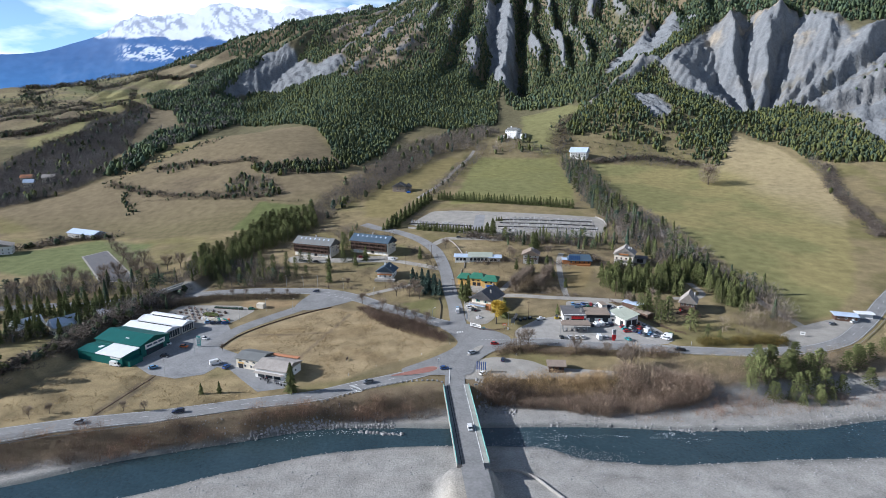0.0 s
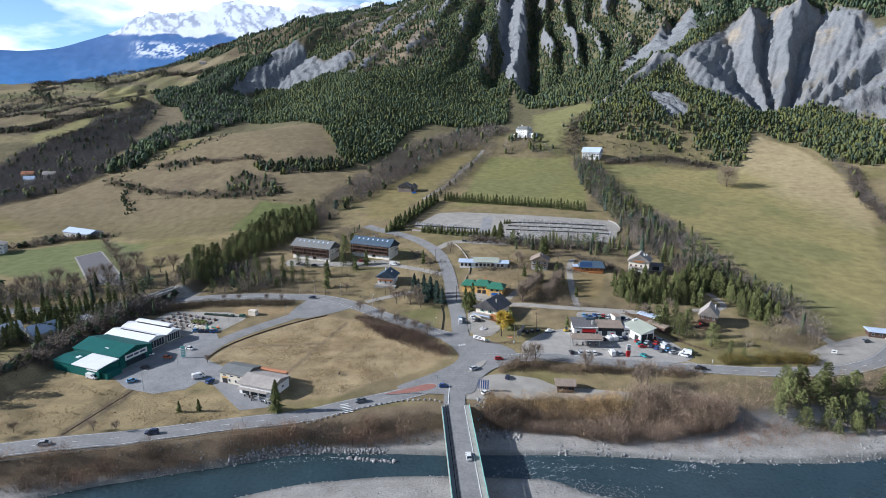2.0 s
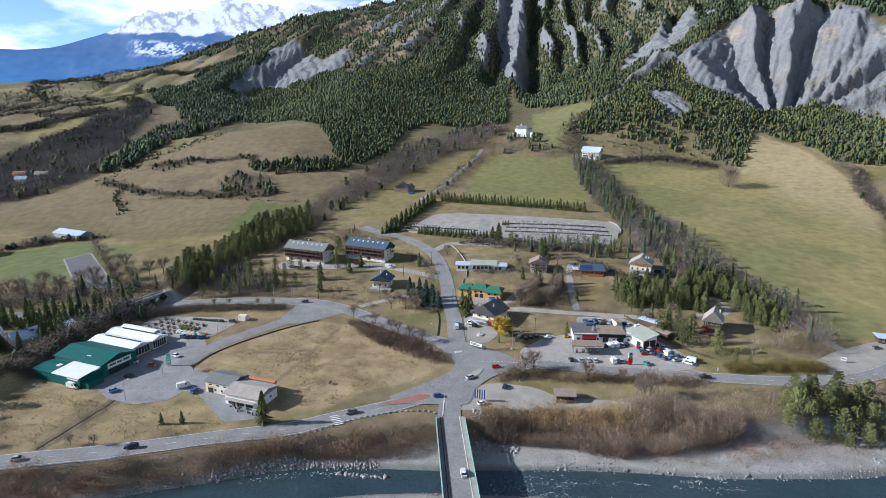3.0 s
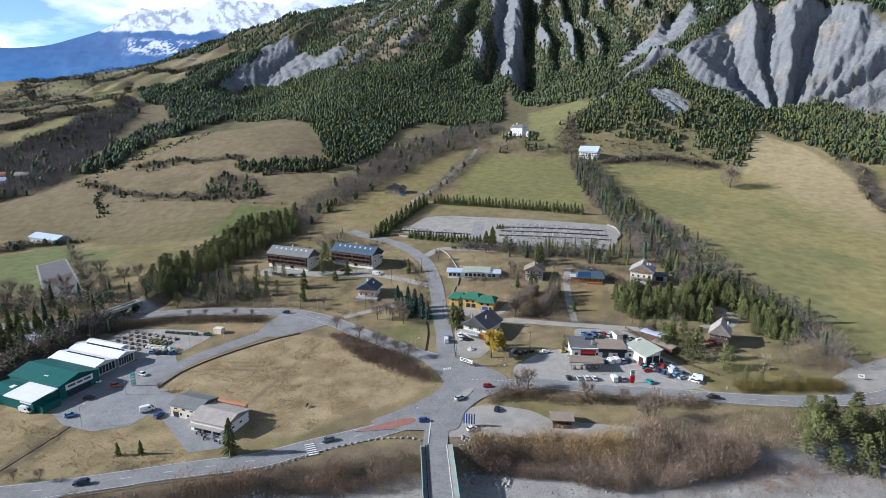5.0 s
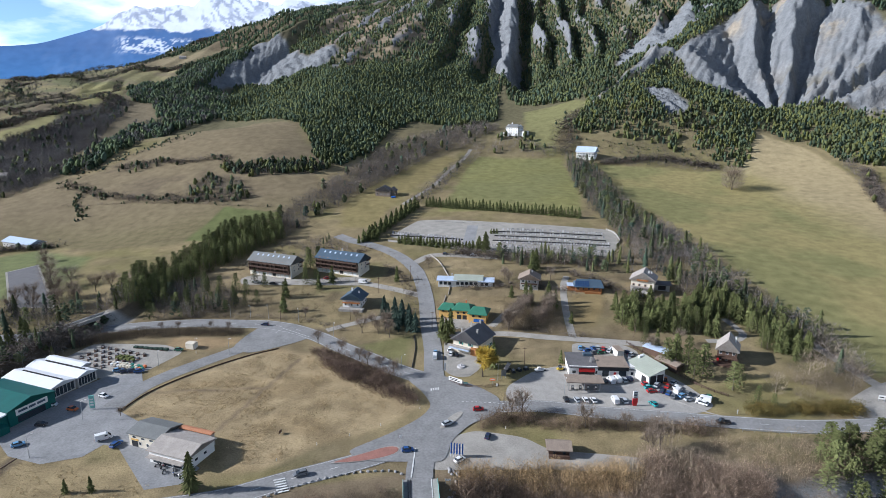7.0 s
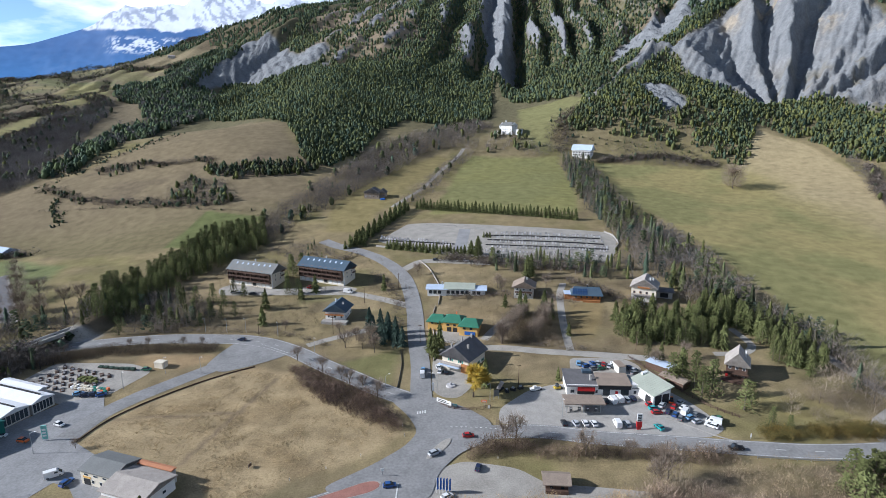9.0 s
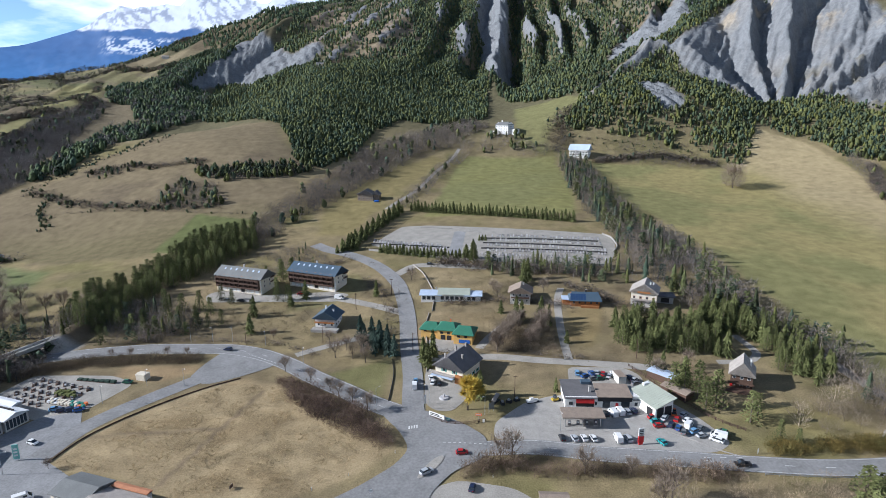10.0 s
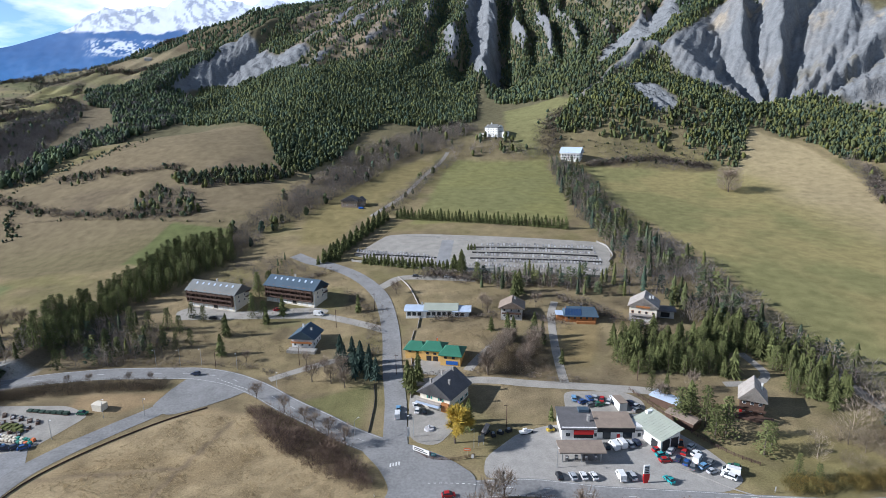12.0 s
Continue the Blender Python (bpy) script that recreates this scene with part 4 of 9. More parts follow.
for k in range(12):
    x0, y0 = 19 + k * 1.7, 272.5 - 0.02 * k * k
    paint("stripe", [(x0, y0), (x0 + 0.8, y0 - 0.05), (x0 + 0.8, y0 + 0.2), (x0, y0 + 0.25)], paint_marks)
for (ax_, ay_), (bx_, by_), n_ in (((-71, 336), (-67.8, 342.8), 1), ((-67.8, 342.8), (-52.1, 333), 9)):
    for k in range(n_):
        q0, q1 = k / n_, (k + (1.0 if n_ == 1 else 0.55)) / n_
        x0, y0, x1, y1 = ax_ + (bx_ - ax_) * q0, ay_ + (by_ - ay_) * q0, ax_ + (bx_ - ax_) * q1, ay_ + (by_ - ay_) * q1
        paint("stripe", [(x0, y0), (x1, y1), (x1 + 0.1, y1 + 0.28), (x0 + 0.1, y0 + 0.28)], paint_marks)
for x0 in (101, 106, 111):
    paint("stripe", [(x0, 262.2), (x0 + 2.0, 262.0), (x0 + 2.0, 262.2), (x0, 262.4)], paint_marks)


# ---- the bridge ----
def bridge():
    ob = thing("bridge", 0, 0, 0, 0, "concrete road bridge with turquoise railings over the river", "bridge")
    ends = np.array([(9.8, 170.0), (5.4, 227.0)])
    d = (ends[1] - ends[0]) / np.linalg.norm(ends[1] - ends[0])
    n = np.array([-d[1], d[0]])
    long_ = np.linalg.norm(ends[1] - ends[0])

    def at(s, o, z):
        p = ends[0] + d * s + n * o
        return (p[0], p[1], z)

    def beam(name, s0, s1, o0, o1, z0, z1, mat, label=""):
        v = [at(s, o, z) for z in (z0, z1) for s, o in ((s0, o0), (s0, o1), (s1, o1), (s1, o0))]
        return mesh_object(name, v, [(0, 1, 2, 3), (7, 6, 5, 4), (0, 4, 5, 1), (1, 5, 6, 2), (2, 6, 7, 3), (3, 7, 4, 0)], mat, ob, label)
    beam("deck", 0, long_, -5.4, 5.4, -1.0, 0.25, M["concrete"])
    beam("carriageway", -4, long_ + 1, -3.4, 3.6, 0.2, 0.32, M["asphalt"], "asphalt carriageway")
    beam("footway", 0, long_, 3.9, 5.2, 0.2, 0.45, M["asphalt"], "raised footway")
    beam("footway", 0, long_, -5.2, -3.7, 0.2, 0.45, M["concrete"], "raised footway")
    for o in (-3.4, 3.75, 3.0):
        beam("kerb", 0, long_, o - 0.12, o + 0.12, 0.2, 0.5, M["dark"] if o > 0 else M["line"])
    beam("girder", 0, long_, -4.4, -2.8, -2.1, -1.0, M["concrete"])
    beam("girder", 0, long_, 2.8, 4.4, -2.1, -1.0, M["concrete"])
    beam("pier", 17, 18.6, -4.6, 4.6, -9, -2.1, M["concrete"])
    beam("pier", 37, 38.6, -4.6, 4.6, -9, -2.1, M["concrete"])
    beam("abutment", -1, 1.2, -5.6, 5.6, -8, -0.9, M["concrete"])
    beam("abutment", long_ - 2.5, long_, -5.6, 5.6, -8, -0.9, M["concrete"])
    for o in (-5.25, 5.25):
        rail = beam("railing", 0, long_ - 1, o - 0.06, o + 0.06, 1.25, 1.38, M["turquoise"], "turquoise steel railing")
        for z in (0.55, 0.9):
            r = beam("rail", 0, long_ - 1, o - 0.04, o + 0.04, z, z + 0.09, M["turquoise"])
            r.parent = rail
        panel = beam("panel", 0, long_ - 1, o - 0.02, o + 0.02, 0.5, 1.2, M["turquoise"])
        panel.parent = rail
        bm = bmesh.new()
        brick(bm, -0.06, -0.06, 0.2, 0.06, 0.06, 1.42)
        post = part("post", bm, M["turquoise"], rail)
        post.location = at(0, o, 0)
        for s in np.arange(2, long_ - 1, 2.0):
            c = post.copy()
            scene.collection.objects.link(c)
            c.location = at(s, o, 0)
    return at


on_bridge = bridge()


# ---- kerb stones, guard rails and fences ----
def guard_rail(pts, label, group="guard rails", posts=4.0, top=0.75):
    ob = thing("guard_rail", 0, 0, 0, 0, label, "guard rail", group)
    p = line_points(pts, posts)
    z = height(p[:, 0], p[:, 1])
    v, f = [], []
    for i, ((x, y), zz) in enumerate(zip(p, z)):
        t = p[min(i + 1, len(p) - 1)] - p[max(i - 1, 0)]
        t = t / np.linalg.norm(t)
        nx_, ny_ = -t[1] * 0.05, t[0] * 0.05
        v += [(x - nx_, y - ny_, zz + top - 0.3), (x + nx_, y + ny_, zz + top - 0.3), (x + nx_, y + ny_, zz + top), (x - nx_, y - ny_, zz + top)]
        if i:
            a, b = 4 * i - 4, 4 * i
            f += [(a + k, a + (k + 1) % 4, b + (k + 1) % 4, b + k) for k in range(4)]
    mesh_object("beam", v, f, M["metal"], ob)
    bm = bmesh.new()
    brick(bm, -0.06, -0.06, -0.3, 0.06, 0.06, top)
    post = part("post", bm, M["metal"], ob)
    post.location = (*p[0], z[0])
    for (x, y), zz in zip(p[1:], z[1:]):
        c = post.copy()
        scene.collection.objects.link(c)
        c.location = (x, y, zz)
    return ob


guard_rail([(-240, 154), (-190, 172.5), (-153, 184.5), (-110, 195.5), (-72, 206.5), (-53, 211)], "galvanised guard rail along the river side of the road")
guard_rail([(116, 254), (141, 252), (167, 253), (192, 260.5), (217, 279), (253, 313)], "galvanised guard rail round the road bend")

stones = [(x, y) for x, y in line_points([(-48, 213.5), (-38, 219), (-30, 224.5), (-21, 228.5), (-12, 231), (-4, 231.5), (-0.5, 230)], 2.1)]
def kerb_stone():
    bm = bmesh.new()
    brick(bm, -0.5, -0.35, -0.2, 0.5, 0.35, 0.55, 0.16)
    ob = part("kerb_boulder", bm, M["rock"])
    return tagged(ob, "rough pale boulder lining the road verge", "boulder", "boulders along the verge")


k0 = kerb_stone()
for i, (x, y) in enumerate(stones):
    m = pose(x, y, ground_at(x, y), 0, 0, 37 * i)
    if i:
        copy_thing(k0, m)
    else:
        k0.matrix_basis = m


# ---- trees and scrub ----
def conifer_shape(seed, tiers, points, wide=0.24, bare=0.08, droop=0.5):
    """A conifer of height 1: tiers of ragged star-shaped skirts, each ray a branch. Returns corners and triangles."""
    r = np.random.RandomState(seed)
    v, f = [], []
    for k in range(tiers):
        q = k / tiers
        z = bare + (1 - bare) * (q ** 0.9)
        rad = wide * (1 - q) ** 0.85 * r.uniform(0.85, 1.1) + 0.015
        lift = min(1.0, z + (1 - bare) / tiers * r.uniform(1.5, 2.0))
        a0 = r.uniform(0, 6.3)
        base = len(v)
        v.append((r.normal(0, 0.01), r.normal(0, 0.01), lift))
        for i in range(points * 2):
            a = a0 + i * math.pi / points + r.normal(0, 0.12)
            s = rad * (r.uniform(0.75, 1.2) if i % 2 == 0 else r.uniform(0.35, 0.55))
            v.append((s * math.cos(a), s * math.sin(a), z - rad * droop * r.uniform(0.1, 0.9) * (i % 2 == 0) + r.normal(0, 0.008)))
        f += [(base, base + 1 + i, base + 1 + (i + 1) % (points * 2)) for i in range(points * 2)]
    return np.array(v), np.array(f)


def pine_shape(seed, lumps, wide=0.26, low=0.3, rays=7, under=True):
    """A broad pine of height 1: ragged tufts set on a rounded crown."""
    r = np.random.RandomState(seed)
    v, f = [], []
    for k in range(lumps):
        z = low + (0.95 - low) * (k + r.uniform(0, 1)) / lumps
        reach = wide * (1.15 - 0.85 * (z - low) / (1 - low)) * r.uniform(0.2, 0.95)
        a = k * 2.4 + r.normal(0, 0.4)
        cx, cy, s = reach * math.cos(a), reach * math.sin(a), wide * r.uniform(0.5, 0.85) * (2.3 / math.sqrt(lumps))
        base = len(v)
        v.append((cx, cy, z + s * 0.75))
        for i in range(rays):
            b = i * 6.283 / rays + r.normal(0, 0.2)
            d = s * r.uniform(0.7, 1.2) * (1.35 if i % 2 else 0.55 if rays > 5 else 1.0)
            v.append((cx + d * math.cos(b), cy + d * math.sin(b), z - s * r.uniform(-0.1, 0.45)))
        if under:
            v.append((cx, cy, z - s * 0.5))
        f += [(base, base + 1 + i, base + 1 + (i + 1) % rays) for i in range(rays)]
        if under:
            f += [(base + 1 + rays, base + 1 + (i + 1) % rays, base + 1 + i) for i in range(rays)]
    return np.array(v), np.array(f)


def twig_shape(seed, count, wide=0.4, low=0.15, thin=0.035, long_=0.3, up=0.6):
    """A bare crown of height 1: thin slivers that fan up and out."""
    r = np.random.RandomState(seed)
    v, f = [], []
    for k in range(count):
        a, q = r.uniform(0, 6.3), r.uniform(0, 1) ** 0.6
        z = low + (0.9 - low) * r.uniform(0, 1)
        reach = wide * q * math.sqrt(max(0.1, 1 - ((z - 0.55) / 0.6) ** 2))
        p = np.array((reach * math.cos(a), reach * math.sin(a), z))
        d = np.array((math.cos(a) * (1 - up) + r.normal(0, 0.3), math.sin(a) * (1 - up) + r.normal(0, 0.3), up + r.uniform(0, 0.4)))
        d = d / np.linalg.norm(d) * long_ * r.uniform(0.6, 1.3)
        b = r.uniform(0, 6.3)
        s = np.array((math.cos(b), math.sin(b), 0)) * thin * r.uniform(0.6, 1.4)
        v += [p - s, p + s, p + d]
        f.append((3 * k, 3 * k + 1, 3 * k + 2))
    r2 = 0.018
    k = len(v)
    v += [np.array(c) for c in ((r2, 0, -0.03), (-r2 / 2, r2, -0.03), (-r2 / 2, -r2, -0.03), (0, 0, 0.8))]
    f += [(k, k + 1, k + 3), (k + 1, k + 2, k + 3), (k + 2, k, k + 3)]
    return np.array(v), np.array(f)


def planted(name, shapes, spots, tints, mat, label, category, seed=1, squash=(0.85, 1.2), sink=0.1):
    """Many plants in one mesh. spots: x, y, size; tints: one colour each."""
    r = np.random.RandomState(seed)
    spots = np.asarray(spots, float)
    pick = r.randint(0, len(shapes), len(spots))
    z = height(spots[:, 0], spots[:, 1]) - sink
    vs, fs, cs, base = [], [], [], 0
    for k, (sv, sf) in enumerate(shapes):
        i = np.where(pick == k)[0]
        if not len(i):
            continue
        a = r.uniform(0, 6.3, len(i))
        c, s = np.cos(a), np.sin(a)
        w = spots[i, 2] * r.uniform(*squash, len(i))
        x = (sv[None, :, 0] * c[:, None] - sv[None, :, 1] * s[:, None]) * w[:, None] + spots[i, 0][:, None]
        y = (sv[None, :, 0] * s[:, None] + sv[None, :, 1] * c[:, None]) * w[:, None] + spots[i, 1][:, None]
        zz = sv[None, :, 2] * spots[i, 2][:, None] + z[i][:, None]
        vs.append(np.stack([x, y, zz], -1).reshape(-1, 3))
        fs.append((sf[None] + (np.arange(len(i)) * len(sv))[:, None, None] + base).reshape(-1, 3))
        patchy = 1 + 0.35 * rough(spots[i, 0], spots[i, 1], 38, 3, 20)
        cs.append(np.repeat(np.asarray(tints)[i] * patchy[:, None], len(sv), 0))
        base += len(i) * len(sv)
    ob = big_mesh(name, np.concatenate(vs), np.concatenate(fs), mat, np.concatenate(cs))
    return tagged(ob, label, category, kind="stuff")


def sown(poly, gap, seed, keep=None, soft=3.0):
    """Jittered spots about gap metres apart within an outline."""
    r = np.random.RandomState(seed)
    p = np.asarray(poly, float)
    x, y = np.meshgrid(np.arange(p[:, 0].min(), p[:, 0].max(), gap), np.arange(p[:, 1].min(), p[:, 1].max(), gap))
    x, y = x.ravel() + r.uniform(-0.5, 0.5, x.size) * gap, y.ravel() + r.uniform(-0.5, 0.5, x.size) * gap
    ok = within(poly, x, y, soft, 3.0) > r.uniform(0.1, 0.9, x.size)
    if keep is not None:
        ok &= keep(x, y) > r.uniform(0, 1, x.size)
    return x[ok], y[ok]


def outside(polys):
    """1 away from the given outlines."""
    def f(x, y):
        m = np.ones(x.shape)
        for p in polys:
            m = m * (1 - within(p, x, y, 3.0, 6.0))
        return m
    return f


def along(pts, gap, wide, seed):
    r = np.random.RandomState(seed)
    p = line_points(pts, gap)
    return p[:, 0] + r.normal(0, wide, len(p)), p[:, 1] + r.normal(0, wide, len(p))


def tint(n, a, b, seed, least=0.6, most=1.3):
    """n colours between a and b, each a little lighter or darker."""
    r = np.random.RandomState(seed)
    q = r.uniform(0, 1, (n, 1))
    return (np.asarray(a) * (1 - q) + np.asarray(b) * q) * r.uniform(least, most, (n, 1))


def far_tree(seed, girths, sides=6):
    """A far tree of height 1: a ragged crown of rings; girths: (height, radius) from the foot up."""
    r = np.random.RandomState(seed)
    v, f = [], []
    for z, rad in girths:
        a0 = r.uniform(0, 6.3)
        for i in range(sides):
            a = a0 + i * 6.283 / sides + r.normal(0, 0.2)
            q = rad * (r.uniform(1.0, 1.5) if i % 2 else r.uniform(0.4, 0.8))
            v.append((q * math.cos(a), q * math.sin(a), z + r.normal(0, 0.07)))
    v.append((r.normal(0, 0.03), r.normal(0, 0.03), 1.0))
    for k in range(len(girths) - 1):
        for i in range(sides):
            a, b = k * sides + i, k * sides + (i + 1) % sides
            f += [(a, b, b + sides), (a, b + sides, a + sides)]
    k = (len(girths) - 1) * sides
    f += [(k + i, k + (i + 1) % sides, k + sides) for i in range(sides)]
    return np.array(v), np.array(f)


FAR_FIRS = [far_tree(k, ((0.04, 0.2), (0.34, 0.25), (0.66, 0.15))) for k in range(2)] + [far_tree(k + 20, ((0.06, 0.14), (0.36, 0.27), (0.72, 0.19)), 6) for k in range(6)]
# cool PINE_B and greyed BARE tones put distance haze into the tree colours
PINE_A, PINE_B = (0.085, 0.108, 0.05), (0.052, 0.078, 0.056)
BARE_A, BARE_B = (0.165, 0.152, 0.148), (0.11, 0.104, 0.105)
BARE_FAR = [twig_shape(k, 30, 0.42, 0.12, 0.05, 0.34) for k in range(5)]

WOOD_MID = [(-328, 981), (-400, 1200), (-396, 1250), (-326, 1275), (-240, 1215), (-174, 1099), (-44, 1164), (81, 1216), (98, 1054), (78, 885), (16, 850), (-29, 868), (-60, 825), (-72, 736), (-95, 670), (-122, 675), (-168, 807), (-228, 880)]
WOOD_UP = [(-420, 1300), (-330, 1450), (-300, 1750), (-100, 1900), (300, 1750), (480, 1500), (520, 1130), (400, 1065), (249, 905), (209, 890), (117, 960), (98, 1054), (81, 1216), (-44, 1164), (-174, 1099), (-240, 1200)]
WOOD_EAST = [(158, 785), (205, 890), (249, 905), (300, 960), (328, 996), (367, 1008), (388, 988), (398, 945), (410, 890), (432, 885), (450, 872), (499, 892), (516, 868), (520, 829), (518, 792), (466, 755), (470, 705), (509, 700), (541, 690), (470, 680), (424, 685), (424, 728), (384, 790), (352, 740), (326, 700), (304, 712), (244, 765), (189, 778)]
WOOD_WEST = [(-398, 757), (-440, 860), (-458, 949), (-441, 1004), (-500, 1120), (-545, 1137), (-585, 1240), (-640, 1380), (-700, 1470), (-585, 1420), (-500, 1440), (-446, 1420), (-445, 1225), (-400, 1205), (-330, 1000), (-380, 919), (-345, 760), (-365, 690), (-405, 690)]
PLATEAU_SCRUB = [(-560, 1100), (-620, 1500), (-900, 2000), (-1500, 2000), (-1200, 1000), (-700, 860), (-600, 900)]
ROCKS = [CLIFF_EAST, CLIFF_STRIP, CLIFF_WEST, GULLY]
away = outside(ROCKS + [SPUR_ROCK])


def clear(a, b):
    return away(a, b) * (1 - 0.85 * bare_rock(a, b))


x, y = sown(WOOD_MID, 3.5, 1, lambda a, b: clear(a, b) * ease(-1.1, -0.2, rough(a, b, 26, 3, 43)))
planted("forest", FAR_FIRS, np.stack([x, y, np.random.RandomState(2).uniform(3.5, 8.5, len(x))], -1), tint(len(x), (0.102, 0.112, 0.042), PINE_B, 3, 0.85, 1.1), M["woods"], "dense dark pine forest on the lower mountainside", "forest")
x, y = sown(WOOD_UP, 5.4, 4, lambda a, b: clear(a, b) * (1 - 0.75 * within(TAN_SLOPE, a, b, 20, 16, 60) * ease(-0.5, 0.1, rough(a, b, 60, 4, 55))) * (0.35 + 0.65 * ease(-0.35, 0.15, rough(a, b, 70, 4, 44) + 0.25 * ease(250, 50, np.abs(a - 150)) - 0.1 * ease(-80, -300, a))))
planted("forest", FAR_FIRS, np.stack([x, y, np.random.RandomState(5).uniform(5, 9.5, len(x))], -1), tint(len(x), (0.108, 0.118, 0.046), PINE_B, 6, 0.85, 1.1), M["woods"], "open pine woods between crags on the mountain", "forest")


def heath_gaps(a, b):
    """Thin, clumped growth where the wood runs out on the dry slope."""
    low = ease(797, 762, b + 12 * rough(a, b, 25, 3, 106)) * ease(325, 300, a)
    return 1 - low * (1 - 0.85 * ease(-0.1, 0.15, rough(a, b, 16, 3, 107))) - 0.75 * (1 - low) * ease(0.22, 0.4, rough(a, b, 20, 3, 108))


x, y = sown(WOOD_EAST, 3.3, 7, lambda a, b: clear(a, b) * heath_gaps(a, b) * (0.7 + 0.3 * ease(-0.3, 0.2, rough(a, b, 50, 4, 45))))
planted("forest", FAR_FIRS, np.stack([x, y, np.random.RandomState(8).uniform(3, 8, len(x))], -1), tint(len(x), (0.128, 0.132, 0.042), PINE_B, 9, 0.85, 1.1), M["woods"], "sunlit pine wood below the grey cliffs", "forest")
x, y = sown([(424, 690), (470, 705), (520, 704), (565, 708), (650, 765), (740, 850), (780, 760), (640, 680), (520, 655), (440, 672)], 3.6, 84, lambda a, b: clear(a, b) * 0.9)
planted("forest", FAR_FIRS, np.stack([x, y, np.random.RandomState(85).uniform(3.5, 8.5, len(x))], -1), tint(len(x), (0.128, 0.132, 0.042), PINE_B, 86, 0.85, 1.1), M["woods"], "sunlit pines at the foot of the grey cliffs", "forest")
for poly, seed in (([(450, 690), (560, 690), (562, 815), (480, 835), (455, 760)], 87), ([(285, 985), (330, 1030), (380, 1078), (440, 1125), (495, 1135), (472, 1092), (420, 1052), (370, 1022), (320, 996)], 88)):
    x, y = sown(poly, 3.9, seed, lambda a, b: clear(a, b) * 0.85)
    planted("forest", FAR_FIRS, np.stack([x, y, np.random.RandomState(seed).uniform(3.5, 8, len(x))], -1), tint(len(x), (0.128, 0.132, 0.042), PINE_B, seed + 5, 0.85, 1.1), M["woods"], "pines on the grassy ledges between the cliffs", "forest")
x, y = sown(WOOD_WEST, 5.0, 10, lambda a, b: 0.95 * clear(a, b) * ease(-0.7, -0.1, rough(a, b, 90, 3, 46)))
q = np.random.RandomState(11).uniform(0, 1, len(x)) < 0.85
for name, m, sh, ca, cb, mt, lab, cat in (("forest", q, FAR_FIRS, PINE_A, PINE_B, M["woods"], "conifers in the side valley's woods", "forest"), ("bare_wood", ~q, BARE_FAR, BARE_A, BARE_B, M["thicket"], "leafless grey-brown woodland in the side valley", "woodland")):
    planted(name, sh, np.stack([x[m], y[m], np.random.RandomState(12).uniform(6, 12, m.sum())], -1), tint(m.sum(), ca, cb, 13), mt, lab, cat)
x, y = sown(PLATEAU_SCRUB, 8.5, 14, lambda a, b: ease(0.0, 0.12, rough(a * 0.7, b * 0.5, 120, 4, 47)) * 0.45)
planted("scrub", BARE_FAR, np.stack([x, y, np.random.RandomState(15).uniform(4, 9, len(x))], -1), tint(len(x), BARE_A, (0.07, 0.075, 0.04), 16), M["thicket"], "hedgerows and scrub between upland meadows", "scrub")

def hedge(pts, wide, gap, lo, hi, share, label, seed):
    """Bushes and small trees strung along a bank or field edge."""
    xs, ys = [], []
    for k in range(max(1, int(wide * 0.8))):
        a, b = along(pts, gap, wide * 0.5, seed + 31 * k)
        xs.append(a)
        ys.append(b)
    xs, ys = np.concatenate(xs), np.concatenate(ys)
    rnd = np.random.RandomState(seed)
    fir, size = rnd.uniform(0, 1, len(xs)) < share, rnd.uniform(lo, hi, len(xs))
    spots = np.stack([xs, ys, size], -1)
    planted("hedgerow", [twig_shape(k + 30, 40, 0.55, 0.0, 0.045, 0.24, 0.3) for k in range(4)], spots[~fir], tint((~fir).sum(), (0.17, 0.14, 0.115), (0.105, 0.09, 0.075), seed), M["thicket"], label, "hedgerow", seed, (1.2, 2.0))
    if fir.sum():
        planted("hedgerow", FAR_FIRS[2:], spots[fir], tint(fir.sum(), (0.085, 0.09, 0.04), PINE_B, seed + 3), M["woods"], "dark evergreen bushes in the hedgerow", "hedgerow", seed, (1.2, 1.9))


for poly, seed in (([(-733, 1476), (-513, 1219), (-463, 1174), (-441, 1143), (-477, 1109), (-550, 1137)], 81), ([(-636, 1529), (-615, 1611), (-534, 1633), (-410, 1401), (-428, 1323), (-435, 1256), (-435, 1196), (-456, 1168), (-487, 1208)], 83)):
    x, y = sown(poly, 4.6, seed, lambda a, b: 0.9 * ease(-0.8, -0.2, rough(a, b, 60, 3, 69)))
    planted("forest", FAR_FIRS, np.stack([x, y, np.random.RandomState(seed).uniform(5, 11, len(x))], -1), tint(len(x), (0.085, 0.10, 0.045), PINE_B, seed + 1, 0.85, 1.1), M["woods"], "dark conifer wood at the head of the side valley", "forest")
hedge([(-827, 1654), (-689, 1581), (-608, 1558)], 14, 7, 4, 9, 0.15, "leafless belt of trees along the upland meadow", 225)
hedge([(-1077, 1515), (-943, 1480), (-690, 1216), (-592, 1138)], 7, 6, 3, 7, 0.1, "leafless hedgerow across the upland", 226)
hedge([(-744, 1104), (-627, 1031), (-619, 1096)], 8, 6, 3, 7, 0.1, "leafless scrub across the upland", 227)
WOOD_SKY = [(-1050, 2060), (-900, 1880), (-740, 1740), (-560, 1680), (-520, 1560), (-480, 1460), (-440, 1440), (-400, 1510), (-330, 1450), (-290, 1500), (-290, 1900), (-100, 1950), (-200, 2400), (-900, 2300)]
x, y = sown(WOOD_SKY, 8.5, 27, lambda a, b: 0.75 * ease(-0.5, 0.0, rough(a, b, 80, 3, 66)))
